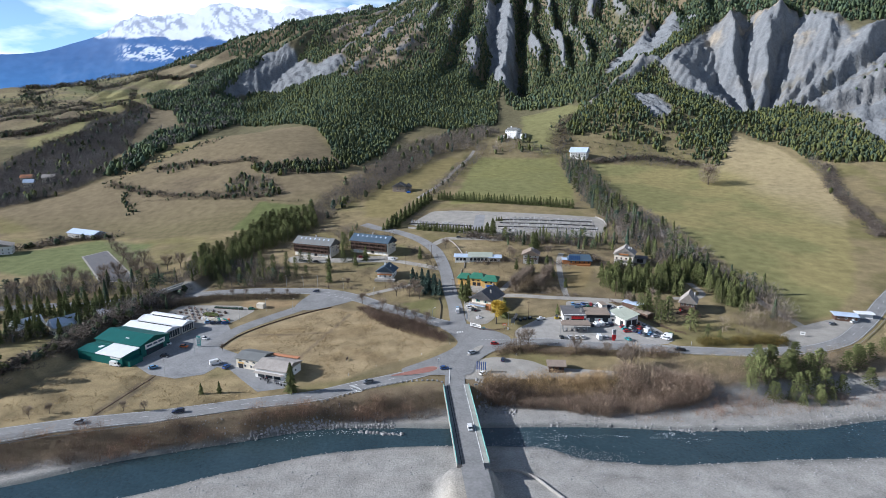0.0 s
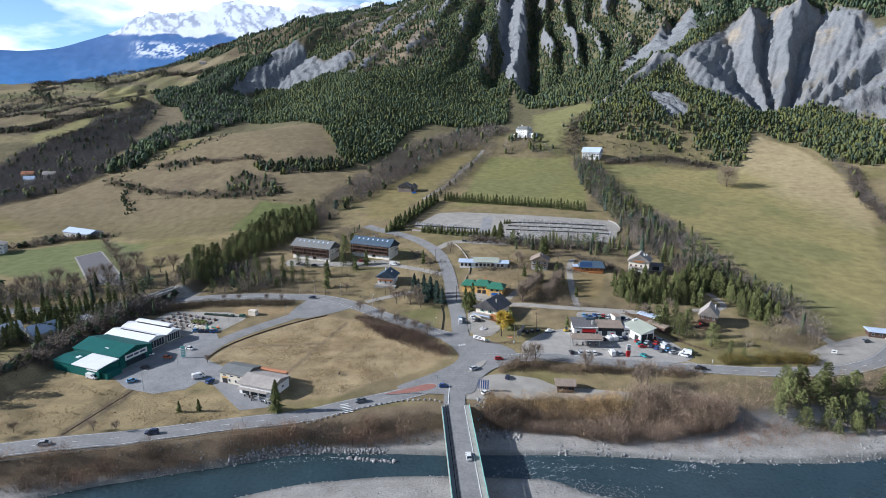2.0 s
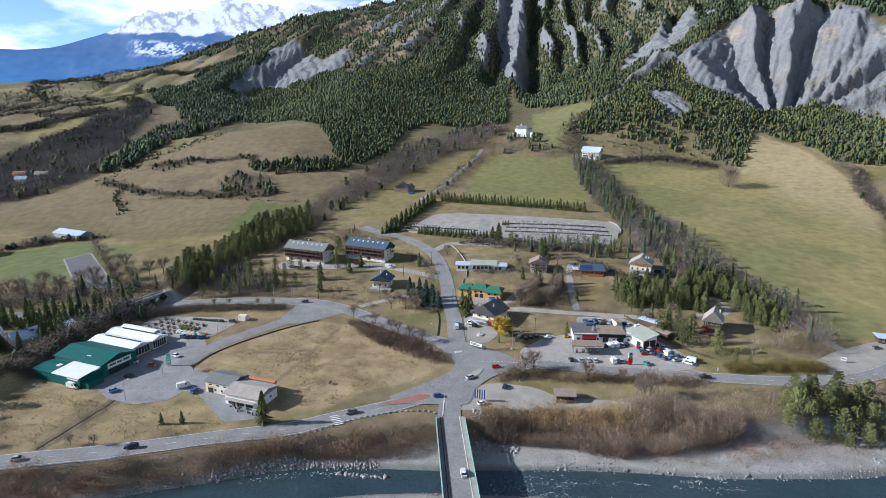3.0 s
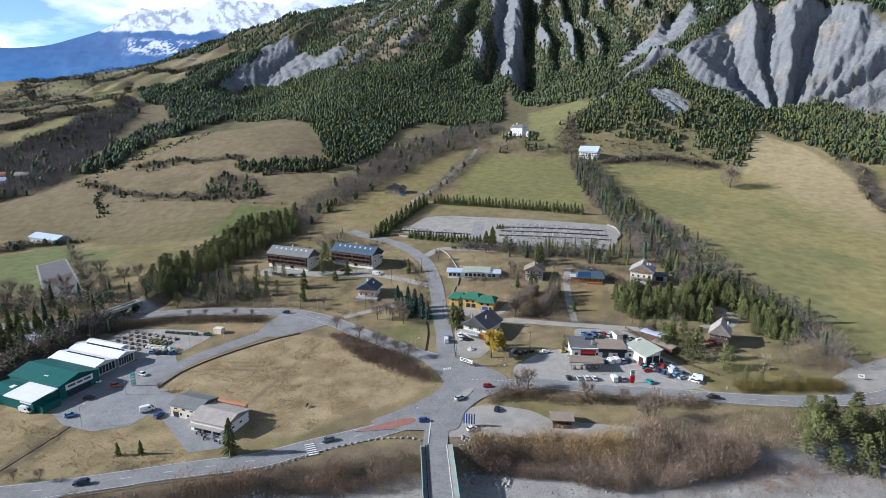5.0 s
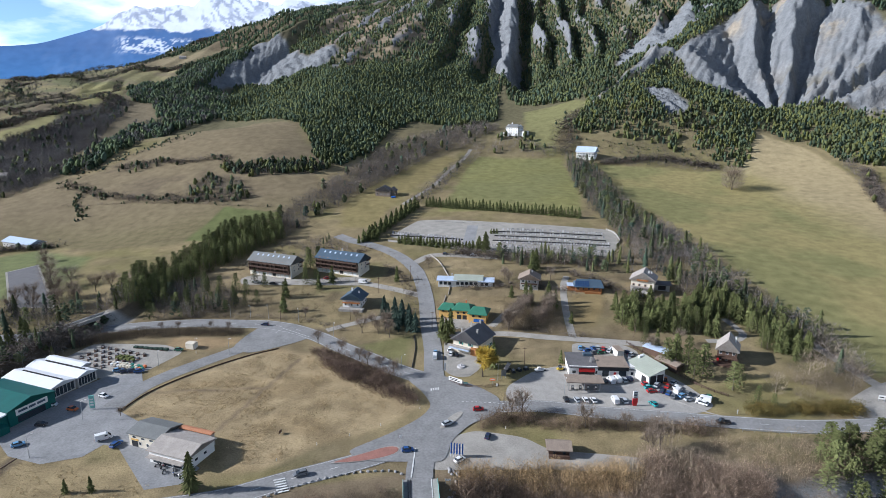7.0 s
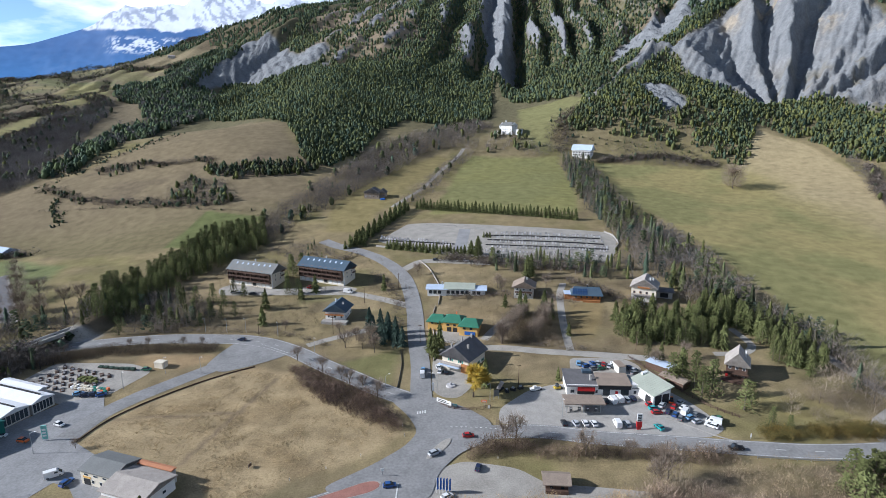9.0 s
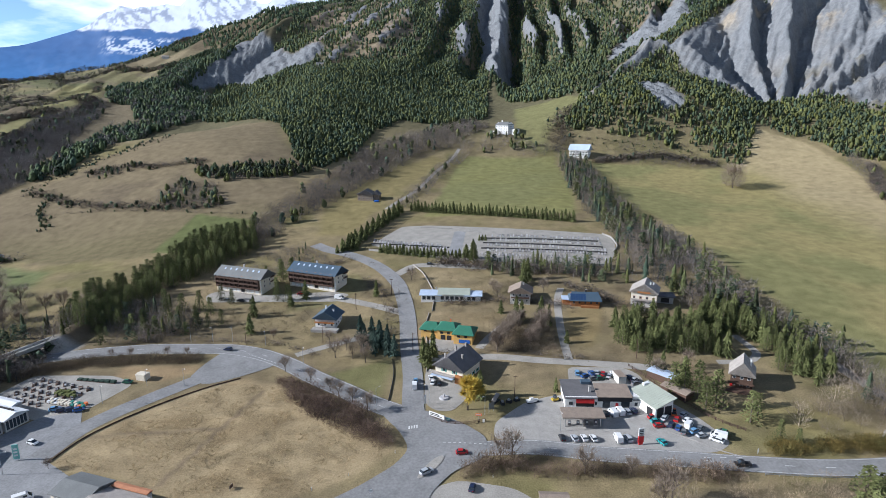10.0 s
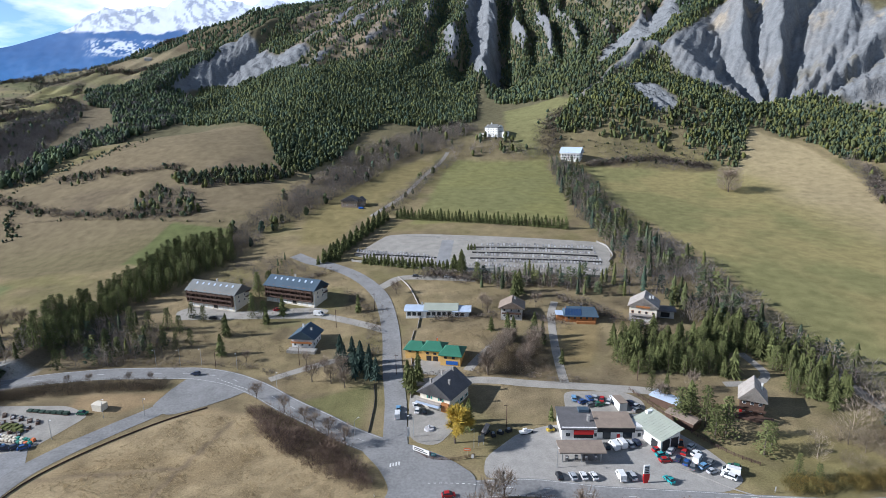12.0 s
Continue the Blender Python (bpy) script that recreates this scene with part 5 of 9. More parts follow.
planted("forest", FAR_FIRS, np.stack([x, y, np.random.RandomState(28).uniform(6, 11, len(x))], -1), tint(len(x), PINE_A, PINE_B, 29), M["woods"], "pine woods along the skyline ridge", "forest")
WOOD_CREST = [(430, 1090), (486, 1108), (520, 1100), (568, 1064), (620, 1026), (640, 985), (700, 960), (800, 900), (900, 960), (700, 1060), (600, 1150), (480, 1240), (440, 1200)]
x, y = sown(WOOD_CREST, 5.0, 17, lambda a, b: 1 - 0.9 * within(CLIFF_EAST, a, b, 3, 5))
planted("forest", FAR_FIRS, np.stack([x, y, np.random.RandomState(18).uniform(6, 11, len(x))], -1), tint(len(x), PINE_A, PINE_B, 19), M["woods"], "dark pines along the crest above the cliffs", "forest")
x, y = sown(CLIFF_EAST, 8, 24, lambda a, b: 0.6 * ease(900, 800, b + 0.0 * a) * ease(-0.05, 0.3, rough(a, b, 50, 3, 52)))
planted("forest", FAR_FIRS, np.stack([x, y, np.random.RandomState(25).uniform(3, 7, len(x))], -1), tint(len(x), PINE_A, PINE_B, 26), M["woods"], "scattered stunted pines on the bare cliff", "forest")
# woods and hedges of the valley side: leafless belts with some conifers
BELT_WEST = [(-122, 531), (-108, 576), (-80, 670), (-55, 769), (10, 835), (60, 870), (78, 840), (40, 775), (-6, 755), (-38, 663), (-70, 576), (-90, 521), (-104, 486), (-118, 505)]
TRACK_ROW = [(-22, 556), (-2, 619), (13, 699), (45, 785), (62, 783), (26, 700), (8, 600), (-12, 553)]
BELT_EAST = [(145, 739), (172, 728), (166, 612), (160, 511), (172, 455), (172, 403), (176, 365), (185, 328), (187, 296), (172, 285), (176, 320), (160, 360), (140, 372), (128, 400), (133, 465), (128, 541), (138, 640)]
HEDGE_HILL = [(-215, 652), (-123, 670), (-100, 664), (-118, 640), (-175, 628)]
HEDGE_KNOLL = [(-340, 688), (-291, 697), (-276, 682), (-313, 668)]
BANK_EAST = [(181, 735), (239, 738), (306, 710), (298, 696), (234, 716), (190, 722)]
FIELD_EDGE = [(418, 690), (436, 690), (412, 620), (392, 560), (376, 560), (400, 625)]
VILLA_WOOD = [(70, 790), (90, 830), (120, 770), (150, 760), (165, 790), (150, 750), (100, 752), (60, 760)]
FRONT_GRAVES = [(40, 418), (45, 438), (112, 424), (124, 436), (130, 405), (110, 398), (80, 412)]
WOODS_SW = [(-330, 330), (-290, 350), (-225, 365), (-165, 378), (-150, 362), (-172, 345), (-205, 336), (-260, 325)]
OLD_WALL = [(-250, 262), (-200, 276), (-172, 292), (-160, 312), (-150, 328), (-160, 334), (-180, 312), (-210, 290), (-255, 275)]
SLOPE_HEATH = [(190, 738), (300, 716), (345, 735), (290, 790), (220, 775)]
n = 0


hedge([(152, 766), (160, 800), (182, 842)], 16, 3.5, 2.5, 5.5, 0.05, "leafless bushes along the edge of the pine wood", 231)
hedge([(175, 765), (215, 757), (262, 746), (292, 735)], 12, 5.5, 1.0, 2.6, 0.2, "low scrub on the dry slope below the pine wood", 232)
hedge([(-376, 665), (-363, 697), (-338, 720), (-313, 744), (-285, 766)], 11, 7, 1.2, 3.2, 0.6, "scattered juniper bushes on the crest of the hill", 201)
hedge([(-335, 691), (-299, 691), (-253, 677), (-220, 676), (-202, 656)], 5, 3.2, 2.0, 5.0, 0.15, "scrubby hedge across the hill meadow", 202)
hedge([(-370, 652), (-329, 630), (-289, 607), (-254, 596), (-216, 585), (-167, 574)], 7, 3.2, 1.6, 4.5, 0.2, "scrub on the terrace bank across the hill", 203)
hedge([(-340, 600), (-283, 594), (-220, 580), (-180, 567), (-135, 555)], 1.5, 2.2, 1.0, 2.2, 0.1, "low hedge along the field edge", 204)
hedge([(-340, 625), (-334, 611), (-318, 590), (-306, 572)], 5, 4.0, 1.5, 3.0, 0.7, "bushes on a grassy bank", 205)
hedge([(-714, 948), (-649, 961), (-641, 1056), (-604, 1080)], 22, 5, 4, 8, 0.1, "leafless wood between upland meadows", 206)
hedge([(-842, 1125), (-729, 1117), (-662, 1188), (-690, 1330), (-778, 1528)], 9, 5, 3, 6, 0.12, "hedgerow between terraced meadows", 207)
hedge([(-1223, 1751), (-1060, 1570), (-925, 1439)], 4, 12, 6, 9, 0.6, "row of single trees on the upland", 208)
hedge([(-1150, 1450), (-1000, 1330), (-879, 1290), (-760, 1290)], 6, 6, 4, 7, 0.12, "hedgerow between terraced meadows", 209)
hedge([(-1259, 1831), (-1100, 1700), (-1007, 1700), (-860, 1680)], 16, 7, 4, 8, 0.12, "belt of trees across the upland", 210)
hedge([(-1400, 2050), (-1150, 2060), (-857, 2060), (-700, 1900)], 26, 8, 6, 11, 0.12, "dark belt of trees on the upland skyline", 211)
hedge([(-584, 880), (-552, 960), (-560, 1083), (-600, 1180)], 12, 4.5, 4, 9, 0.12, "leafless wood edge along the golden meadow", 212)
hedge([(-187, 224), (-184, 245), (-181, 256), (-180, 277), (-175, 292), (-171, 320), (-160, 346)], 8, 1.7, 2.5, 5.0, 0.15, "dense dark hedge on the old embankment", 213)
hedge([(-350, 505), (-335, 508), (-318, 509), (-304, 508), (-292, 512)], 6, 2.4, 2.5, 5.5, 0.15, "leafless bushes in front of the barn", 223)
hedge([(-352, 480), (-340, 492), (-330, 500)], 7, 3.0, 3, 6, 0.2, "leafless trees between farmhouse and barn", 224)
hedge([(431, 664), (412, 625), (395, 589), (376, 535), (366, 512), (352, 475), (335, 440)], 6, 2.6, 3, 6.5, 0.02, "leafless hedge along the edge of the big meadow", 214)
hedge([(183, 726), (240, 733), (300, 707)], 6, 2.0, 2.5, 6.0, 0.03, "brown hedge above the big meadow", 215)
hedge([(14, 338), (30, 338), (46, 336), (62, 331), (80, 327)], 2, 1.6, 1.0, 2.4, 0.0, "brown garden hedge along the side lane", 216)
hedge([(-6, 356), (-8, 380), (-14, 402), (-24, 420)], 3, 2.0, 1.0, 3.0, 0.0, "brown shrubs along the climbing street", 217)
hedge([(22, 384), (44, 386), (62, 382), (84, 374)], 4, 2.2, 1.2, 3.5, 0.0, "brown shrubs between the gardens", 218)
hedge([(88, 400), (100, 384), (112, 372), (122, 366)], 5, 2.4, 1.5, 4.0, 0.0, "brown shrubs round the upper chalet", 219)
hedge([(-135, 356), (-110, 358), (-84, 356), (-58, 352), (-38, 342)], 3, 2.2, 0.8, 2.2, 0.0, "low brown shrubs above the curving road", 220)
hedge([(-62, 430), (-48, 444), (-40, 452)], 4, 2.2, 1.5, 4.0, 0.0, "shrubs beside the road to the graveyard", 221)
hedge([(16, 440), (34, 432), (60, 424), (86, 416), (104, 410)], 5, 2.2, 2.0, 5.0, 0.0, "dark shrubs below the graveyard wall", 222)
for poly, gap, lo, hi, share in ((BELT_WEST, 3.9, 5, 10, 0.05), (TRACK_ROW, 4.5, 4, 8, 0.05), (BELT_EAST, 4.0, 6, 13, 0.42), (HEDGE_HILL, 3.0, 3.5, 7.5, 0.6), ([(-232, 616), (-215, 636), (-178, 616), (-163, 579), (-200, 582), (-220, 592)], 3.6, 3, 7.5, 0.35), (HEDGE_KNOLL, 4.2, 3, 6, 0.2),
                                 (BANK_EAST, 4.0, 3, 6, 0.02), (FIELD_EDGE, 4.5, 4, 8, 0.02), (VILLA_WOOD, 5, 4, 9, 0.15), (FRONT_GRAVES, 3.6, 4, 9, 0.55), (WOODS_SW, 5.5, 7, 12, 0.2), (OLD_WALL, 3.4, 4, 9, 0.3), (GULLY_WOOD, 3.9, 5, 10, 0.05), ([(-114, 428), (-62, 438), (-52, 456), (-74, 482), (-102, 474)], 3.4, 2.5, 6, 0.08), ([(-166, 360), (-150, 402), (-128, 402), (-112, 386), (-98, 372), (-104, 359), (-135, 354), (-152, 353)], 3.4, 4, 9.5, 0.3), (SLOPE_HEATH, 4.6, 1.2, 3.6, 0.06)):
    n += 1
    x, y = sown(poly, gap, 50 + n, lambda a, b: ease(-0.75, -0.1, rough(a, b, 30, 3, 48)))
    r = np.random.RandomState(70 + n)
    size, fir = r.uniform(lo, hi, len(x)), r.uniform(0, 1, len(x)) < share
    # GULLY_WOOD gets a darker, cooler tint that imitates haze over the side valley
    planted("bare_wood", [twig_shape(k + 30, 150, 0.45, 0.03, 0.0085, 0.16, 0.45) for k in range(4)], np.stack([x, y, size], -1)[~fir], tint((~fir).sum(), (0.165, 0.15, 0.145) if poly is GULLY_WOOD else (0.255, 0.212, 0.172), BARE_B, n), M["thicket"], "leafless brown trees and bushes in a belt", "woodland", n, (1.0, 1.5))
    if fir.sum():
        planted("conifer_belt", FAR_FIRS if np.mean([p_[1] for p_ in poly]) > 520 else [conifer_shape(k + 40, 9, 6, 0.2, 0.05) for k in range(3)] + [pine_shape(k + 40, 26, 0.26, 0.12, 6, False) for k in range(3)], np.stack([x, y, size * 1.1], -1)[fir], tint(fir.sum(), (0.11, 0.115, 0.04), PINE_B, n + 7), M["woods"], "dark conifers standing among leafless trees", "woodland", n)

# thickets: the overgrown river banks, the field hedge, gardens
r = np.random.RandomState(88)
def brush(x, y, lo, hi, a, b, label, seed, up=0.42, count=84, wide=0.5, thin=0.0095):
    size = np.random.RandomState(seed).uniform(lo, hi, len(x)) * (0.6 + 0.85 * grain(x / 6.5, y / 6.5, seed))
    planted("thicket", [twig_shape(k + 60, count, wide, 0.02, 0.006 if count > 88 else thin if count > 40 else 0.035 if count > 20 else 0.15, 0.19 if count > 40 else 0.24, up) for k in range(5)], np.stack([x, y, size], -1), tint(len(x), a, b, seed + 1), M["thicket"], label, "thicket", seed)


x = r.uniform(-240, -1, 2500)
s = r.uniform(-14.5, -1.8, 2500)
ok = (bank(x) + s > water_north(x) + np.where(x < -66, 0.5, 3.0)) & (rough(x, s, 9, 3, 28) > -0.55)
x, s, q = x[ok], s[ok], rough(x[ok], s[ok] * 1.5, 14, 3, 29) > 0.05
brush(x[q], (bank(x) + s)[q], 2.4, 5.4, (0.35, 0.235, 0.155), (0.22, 0.155, 0.115), "reddish-brown leafless willows on the river bank below the road", 102)
x, s = x[~q], s[~q]
brush(x, bank(x) + s, 1.5, 3.8, (0.28, 0.215, 0.155), (0.17, 0.13, 0.10), "brown leafless brush on the river bank below the road", 101)
x, s = r.uniform(17, 110, 2300), r.uniform(0, 1, 2300)
lo_, hi_ = glide((17, 30, 47, 67, 80, 90, 102, 111), (221, 219, 216.5, 211, 214, 217.5, 221, 226), x), glide((17, 21, 70, 88, 97, 111), (230, 231.5, 235, 239, 235, 229), x)
y = lo_ + (hi_ - lo_) * s + 1.2 * rough(x, x * 0, 9, 3, 8)
low_ = (s + 0.25 * rough(x, y, 12, 3, 18) < 0.5) | (x > 72 + 14 * rough(x, y, 10, 2, 19))
brush(x[~low_], y[~low_], 1.4, 4.6, (0.50, 0.365, 0.20), (0.31, 0.22, 0.125), "tall straw-brown willow brush below the lay-by", 103)
brush(x[low_], y[low_], 1.8, 6.0, (0.33, 0.245, 0.175), (0.20, 0.15, 0.115), "tangled dark brown brush on the river bank", 104)
x, y = sown([(70, 224), (90, 226), (92, 240), (78, 242), (68, 236)], 3.2, 140)
brush(x, y, 4, 9.5, (0.33, 0.265, 0.18), (0.22, 0.175, 0.125), "tall grey-brown willow clump on the bank", 141, 0.8, 90, 0.36)
x, y = sown([(84, 238), (110, 250), (160, 252), (210, 266), (250, 300), (270, 290), (210, 246), (160, 234), (112, 230)], 1.9, 105, lambda a, b: ease(-0.8, -0.3, rough(a, b, 18, 3, 49)))
brush(x, y, 1.5, 4.6, (0.36, 0.275, 0.175), (0.21, 0.165, 0.11), "brown scrub between road and river", 106)
x, y = sown([(24, 256), (46, 256), (84, 252), (110, 251), (110, 257), (84, 259), (46, 264), (30, 263), (26, 258)], 1.15, 107)
brush(x, y, 1.4, 4.0, (0.22, 0.16, 0.11), (0.13, 0.10, 0.075), "dense brown hedge below the road", 108, thin=0.018)
x, y = sown([(-50, 320), (-44, 322), (-25, 305), (-6, 287), (3, 276), (1, 268), (-10, 277), (-31, 294)], 1.05, 109)
brush(x, y, 1.8, 3.6, (0.19, 0.135, 0.10), (0.12, 0.088, 0.07), "clipped brown hedge along the edge of the dry field", 110, thin=0.02)
x, y = sown([(41, 337), (68, 333), (70, 352), (66, 362), (52, 360)], 1.25, 111)
brush(x, y, 1.4, 3.8, (0.30, 0.235, 0.16), (0.19, 0.15, 0.105), "thick brown undergrowth below bare poplars", 112, thin=0.014)
x, y = sown([(122, 263), (164, 263.5), (168, 269), (158, 271), (124, 269)], 1.0, 113)
brush(x, y, 2.0, 3.6, (0.235, 0.165, 0.05), (0.085, 0.085, 0.034), "olive-brown hedge beside the road", 114, thin=0.02)
x, y = sown([(140, 272), (175, 275), (188, 300), (172, 310), (160, 290), (146, 292)], 6.0, 115)
brush(x, y, 4, 7.5, (0.29, 0.235, 0.17), (0.20, 0.16, 0.115), "grey leafless bushes on the slope", 116, 0.35, 320, 0.48)
x, y = sown([(108, 300), (126, 300), (124, 318), (112, 320)], 2.5, 117)
brush(x, y, 1.5, 3.5, (0.22, 0.15, 0.085), (0.16, 0.12, 0.08), "rusty garden scrub beside the chalet", 118)
x, y = sown([(-165, 322), (-160, 334), (-150, 338), (-120, 342.5), (-86, 341), (-86, 335), (-119, 335), (-143, 329), (-158, 320)], 1.0, 119)
brush(x, y, 1.6, 2.9, (0.15, 0.115, 0.08), (0.09, 0.075, 0.055), "low brown brush along the road verge", 120, thin=0.016)
x, y = sown([(-115, 355), (-60, 352), (-40, 360), (-50, 392), (-110, 392), (-135, 375)], 5.5, 121)
brush(x, y, 1.0, 3.5, (0.21, 0.16, 0.105), (0.15, 0.12, 0.08), "garden shrubs below the apartment houses", 122)
x, y = sown([(10, 395), (60, 395), (100, 385), (112, 400), (60, 412), (20, 412)], 5.0, 123)
brush(x, y, 1.0, 3.5, (0.21, 0.155, 0.10), (0.15, 0.12, 0.08), "garden shrubs behind the houses", 124)
x, y = sown([(10, 355), (40, 352), (52, 376), (20, 382), (8, 375)], 4.5, 125)
brush(x, y, 0.8, 2.5, (0.24, 0.18, 0.115), (0.17, 0.13, 0.085), "straw-coloured garden shrubs between houses", 126)
x, y = sown([(-140, 352), (-40, 345), (12, 330), (120, 322), (150, 400), (110, 440), (0, 470), (-60, 480), (-130, 420)], 3.4, 137, lambda a, b: ease(0.02, 0.25, rough(a, b, 22, 3, 57)))
brush(x, y, 0.5, 1.8, (0.19, 0.15, 0.085), (0.13, 0.115, 0.065), "low garden scrub and hedges of the village", 138, 0.55, 30, 0.6)
x, y = sown([(74, 208.5), (100, 209), (140, 212), (180, 220), (230, 233), (190, 234), (118, 228), (104, 219), (88, 215)], 1.5, 127, lambda a, b: ease(-0.25, 0.15, rough(a, b, 11, 3, 53)))
brush(x, y, 0.8, 2.4, (0.28, 0.145, 0.085), (0.2, 0.14, 0.09), "low rust-red scrub on the shingle", 128)
x, y = sown([(-104, 265), (-80, 258), (-60, 248), (-52, 234), (-40, 238), (-8, 258), (2, 270), (-30, 298), (-48, 314), (-66, 316), (-84, 301)], 0.85, 131, lambda a, b: (0.25 + 0.75 * ease(-0.35, 0.2, rough(a, b, 8, 3, 54))) * ease(0.7, 1.3, np.minimum(from_line([(-67.5, 250.6), (-52, 310)], a, b), from_line([(-107, 280), (-60, 284)], a, b))))
brush(x, y, 0.3, 0.85, (0.50, 0.39, 0.225), (0.30, 0.225, 0.125), "dry grass tussocks in the rough field", 132, 0.6, 12, 0.85)
x, y = sown([(-165, 196), (-110, 206), (-70, 216), (-78, 224), (-104, 231), (-135, 238), (-168, 242), (-172, 220)], 1.1, 133, lambda a, b: 0.2 + 0.8 * ease(-0.35, 0.2, rough(a, b, 9, 3, 55)))
brush(x, y, 0.3, 0.8, (0.42, 0.32, 0.17), (0.23, 0.17, 0.095), "dry grass tussocks beside the main road", 134, 0.6, 14, 0.7)


x, y = sown([(96, 213), (125, 218), (150, 225), (152, 238), (110, 238), (98, 230)], 2.1, 142, lambda a, b: ease(-0.5, 0.1, rough(a, b, 12, 3, 56)))
brush(x, y, 1.2, 3.8, (0.31, 0.225, 0.15), (0.19, 0.145, 0.105), "brown willow scrub above the shingle", 143)
x, y = sown([(-130, 354), (-30, 350), (0, 372), (-12, 420), (-60, 440), (-125, 400)], 4.0, 144, lambda a, b: ease(-0.1, 0.3, rough(a, b, 16, 3, 67)))
brush(x, y, 0.8, 2.8, (0.24, 0.18, 0.11), (0.14, 0.12, 0.075), "tawny garden bushes round the apartment houses", 145, thin=0.014)
x, y = sown([(16, 340), (110, 326), (128, 372), (110, 412), (16, 420)], 3.6, 146, lambda a, b: ease(-0.05, 0.3, rough(a, b, 14, 3, 68)))
brush(x, y, 0.8, 3.0, (0.25, 0.185, 0.115), (0.13, 0.115, 0.07), "tawny garden bushes between the village houses", 147, thin=0.014)


# single trees
def conifer(name, seed, h, label, mat="needles", wide=0.2, tiers=15, points=9, pine=False, group=""):
    ob = thing(name, 0, 0, 0, 0, label, "conifer", group)
    bm = bmesh.new()
    rod(bm, (0, 0, -0.5), (0, 0, h * 0.92), 0.022 * h, 0.004 * h, 6)
    part("trunk", bm, M["bark"], ob)
    v, f = pine_shape(seed, 250, wide + 0.03, 0.05, 6, False) if pine else conifer_shape(seed, tiers, points, wide, 0.07)
    mesh_object("crown", v * h, f.tolist(), M[mat], ob)
    return ob


def set_out(makers, spots, seed):
    """Copies of a few trees, each copy turned and scaled; spots: x, y, height over that of the model."""
    r = np.random.RandomState(seed)
    models = [mk() for mk in makers]
    used = set()
    for x, y, s in spots:
        k = r.randint(len(models))
        m = pose(x, y, ground_at(x, y) - 0.1, 0, 0, r.uniform(0, 360))
        ob = models[k]
        if k in used:
            ob = copy_thing(models[k], m)
        else:
            ob.matrix_basis = m
            used.add(k)
        ob.scale = (s * r.uniform(0.9, 1.1), s * r.uniform(0.9, 1.1), s)
    for k, ob in enumerate(models):
        if k not in used:
            for o in list(ob.children_recursive) + [ob]:
                bpy.data.objects.remove(o)


def firs(label, group, pine=False, mat="needles", wide=0.2, h=10.0, seed=0, name="conifer"):
    return [lambda k=k: conifer(name, seed + k, h, label, mat, wide + 0.02 * k, pine=pine, group=group) for k in range(3)]


set_out(firs("bluish spruce beside the climbing street", "spruces by the street", mat="spruce", wide=0.25, h=11.5, seed=1, name="spruce"),
        [(-19, 356, 1.0), (-13, 350, 1.15), (-9, 345, 1.2), (-5, 339, 1.15), (-2, 337, 0.9), (-11, 340, 1.0), (-16, 346, 1.05), (-6, 350, 0.8)], 1)
set_out(firs("dark green spruce among the village gardens", "village conifers", seed=5, name="spruce", wide=0.24, h=12.0),
        [(11, 330, 1.0), (15, 334, 1.1), (13, 326, 0.95), (33, 300, 1.0), (31, 304, 0.7), (54, 361, 1.2), (57, 364, 0.9), (66, 362, 1.1), (69, 358, 0.9), (63, 402, 1.2), (66, 408, 1.1), (-16, 398, 0.8), (-62, 221, 1.1),
         (-98, 219, 0.42), (-91, 220, 0.45), (48, 372, 0.6), (74, 341, 0.55), (-76, 380, 1.0), (-73, 363, 0.9), (-54, 399, 0.9), (-60, 391, 0.8), (106, 313, 0.9), (112, 306, 1.0), (62, 303, 0.5)], 2)
set_out(firs("broad dark pine in the village gardens", "village pines", True, seed=9, name="pine", wide=0.24, h=11.0),
        [(-116, 389, 1.0), (-107, 389, 1.1), (-100, 385, 0.9), (-69, 398, 0.8), (-63, 397, 0.9), (-93, 397, 0.8), (-120, 380, 1.1), (-125, 390, 1.2), (-112, 376, 0.9), (-86, 413, 1.0), (-72, 422, 1.2), (-68, 428, 1.2), (-75, 430, 1.1),
         (113, 296, 1.45), (117, 290, 1.4), (113, 289, 1.25), (106, 300, 1.2), (110, 301, 1.3), (125, 281, 1.15), (129, 284, 0.9), (129, 270, 0.8), (134, 268, 0.6), (103, 319, 0.8), (-119, 365, 0.9), (-114, 371, 0.8), (-101, 370, 0.9), (-96, 371, 0.7), (-90, 373, 0.8), (-104, 376, 0.9), (-78, 383, 0.8), (-100, 401, 0.9), (-71, 405, 1.0), (38, 436, 1.2), (46, 427, 1.0), (-140, 372, 1.0), (-133, 366, 0.8), (-140, 354.5, 0.9), (-128, 372, 1.0), (-124, 364, 0.9)], 3)
x, y = sown([(92, 338), (102, 330), (126, 328), (148, 318), (164, 306), (176, 312), (172, 345), (160, 368), (146, 372), (130, 352), (110, 362), (100, 356)], 3.9, 21)
set_out(firs("tall conifer in the wood beside the big meadow", "conifers beside the meadow", seed=13, name="spruce", wide=0.26, h=11.0) + firs("rounded pine in the wood beside the big meadow", "conifers beside the meadow", True, seed=17, name="pine", h=11.0),
        [(a, b, s) for a, b, s in zip(x, y, np.random.RandomState(5).uniform(0.7, 1.15, len(x))) if not (140 < a < 156 and 318 < b < 340) and not (122 < a < 146 and 296 < b < 318)], 4)
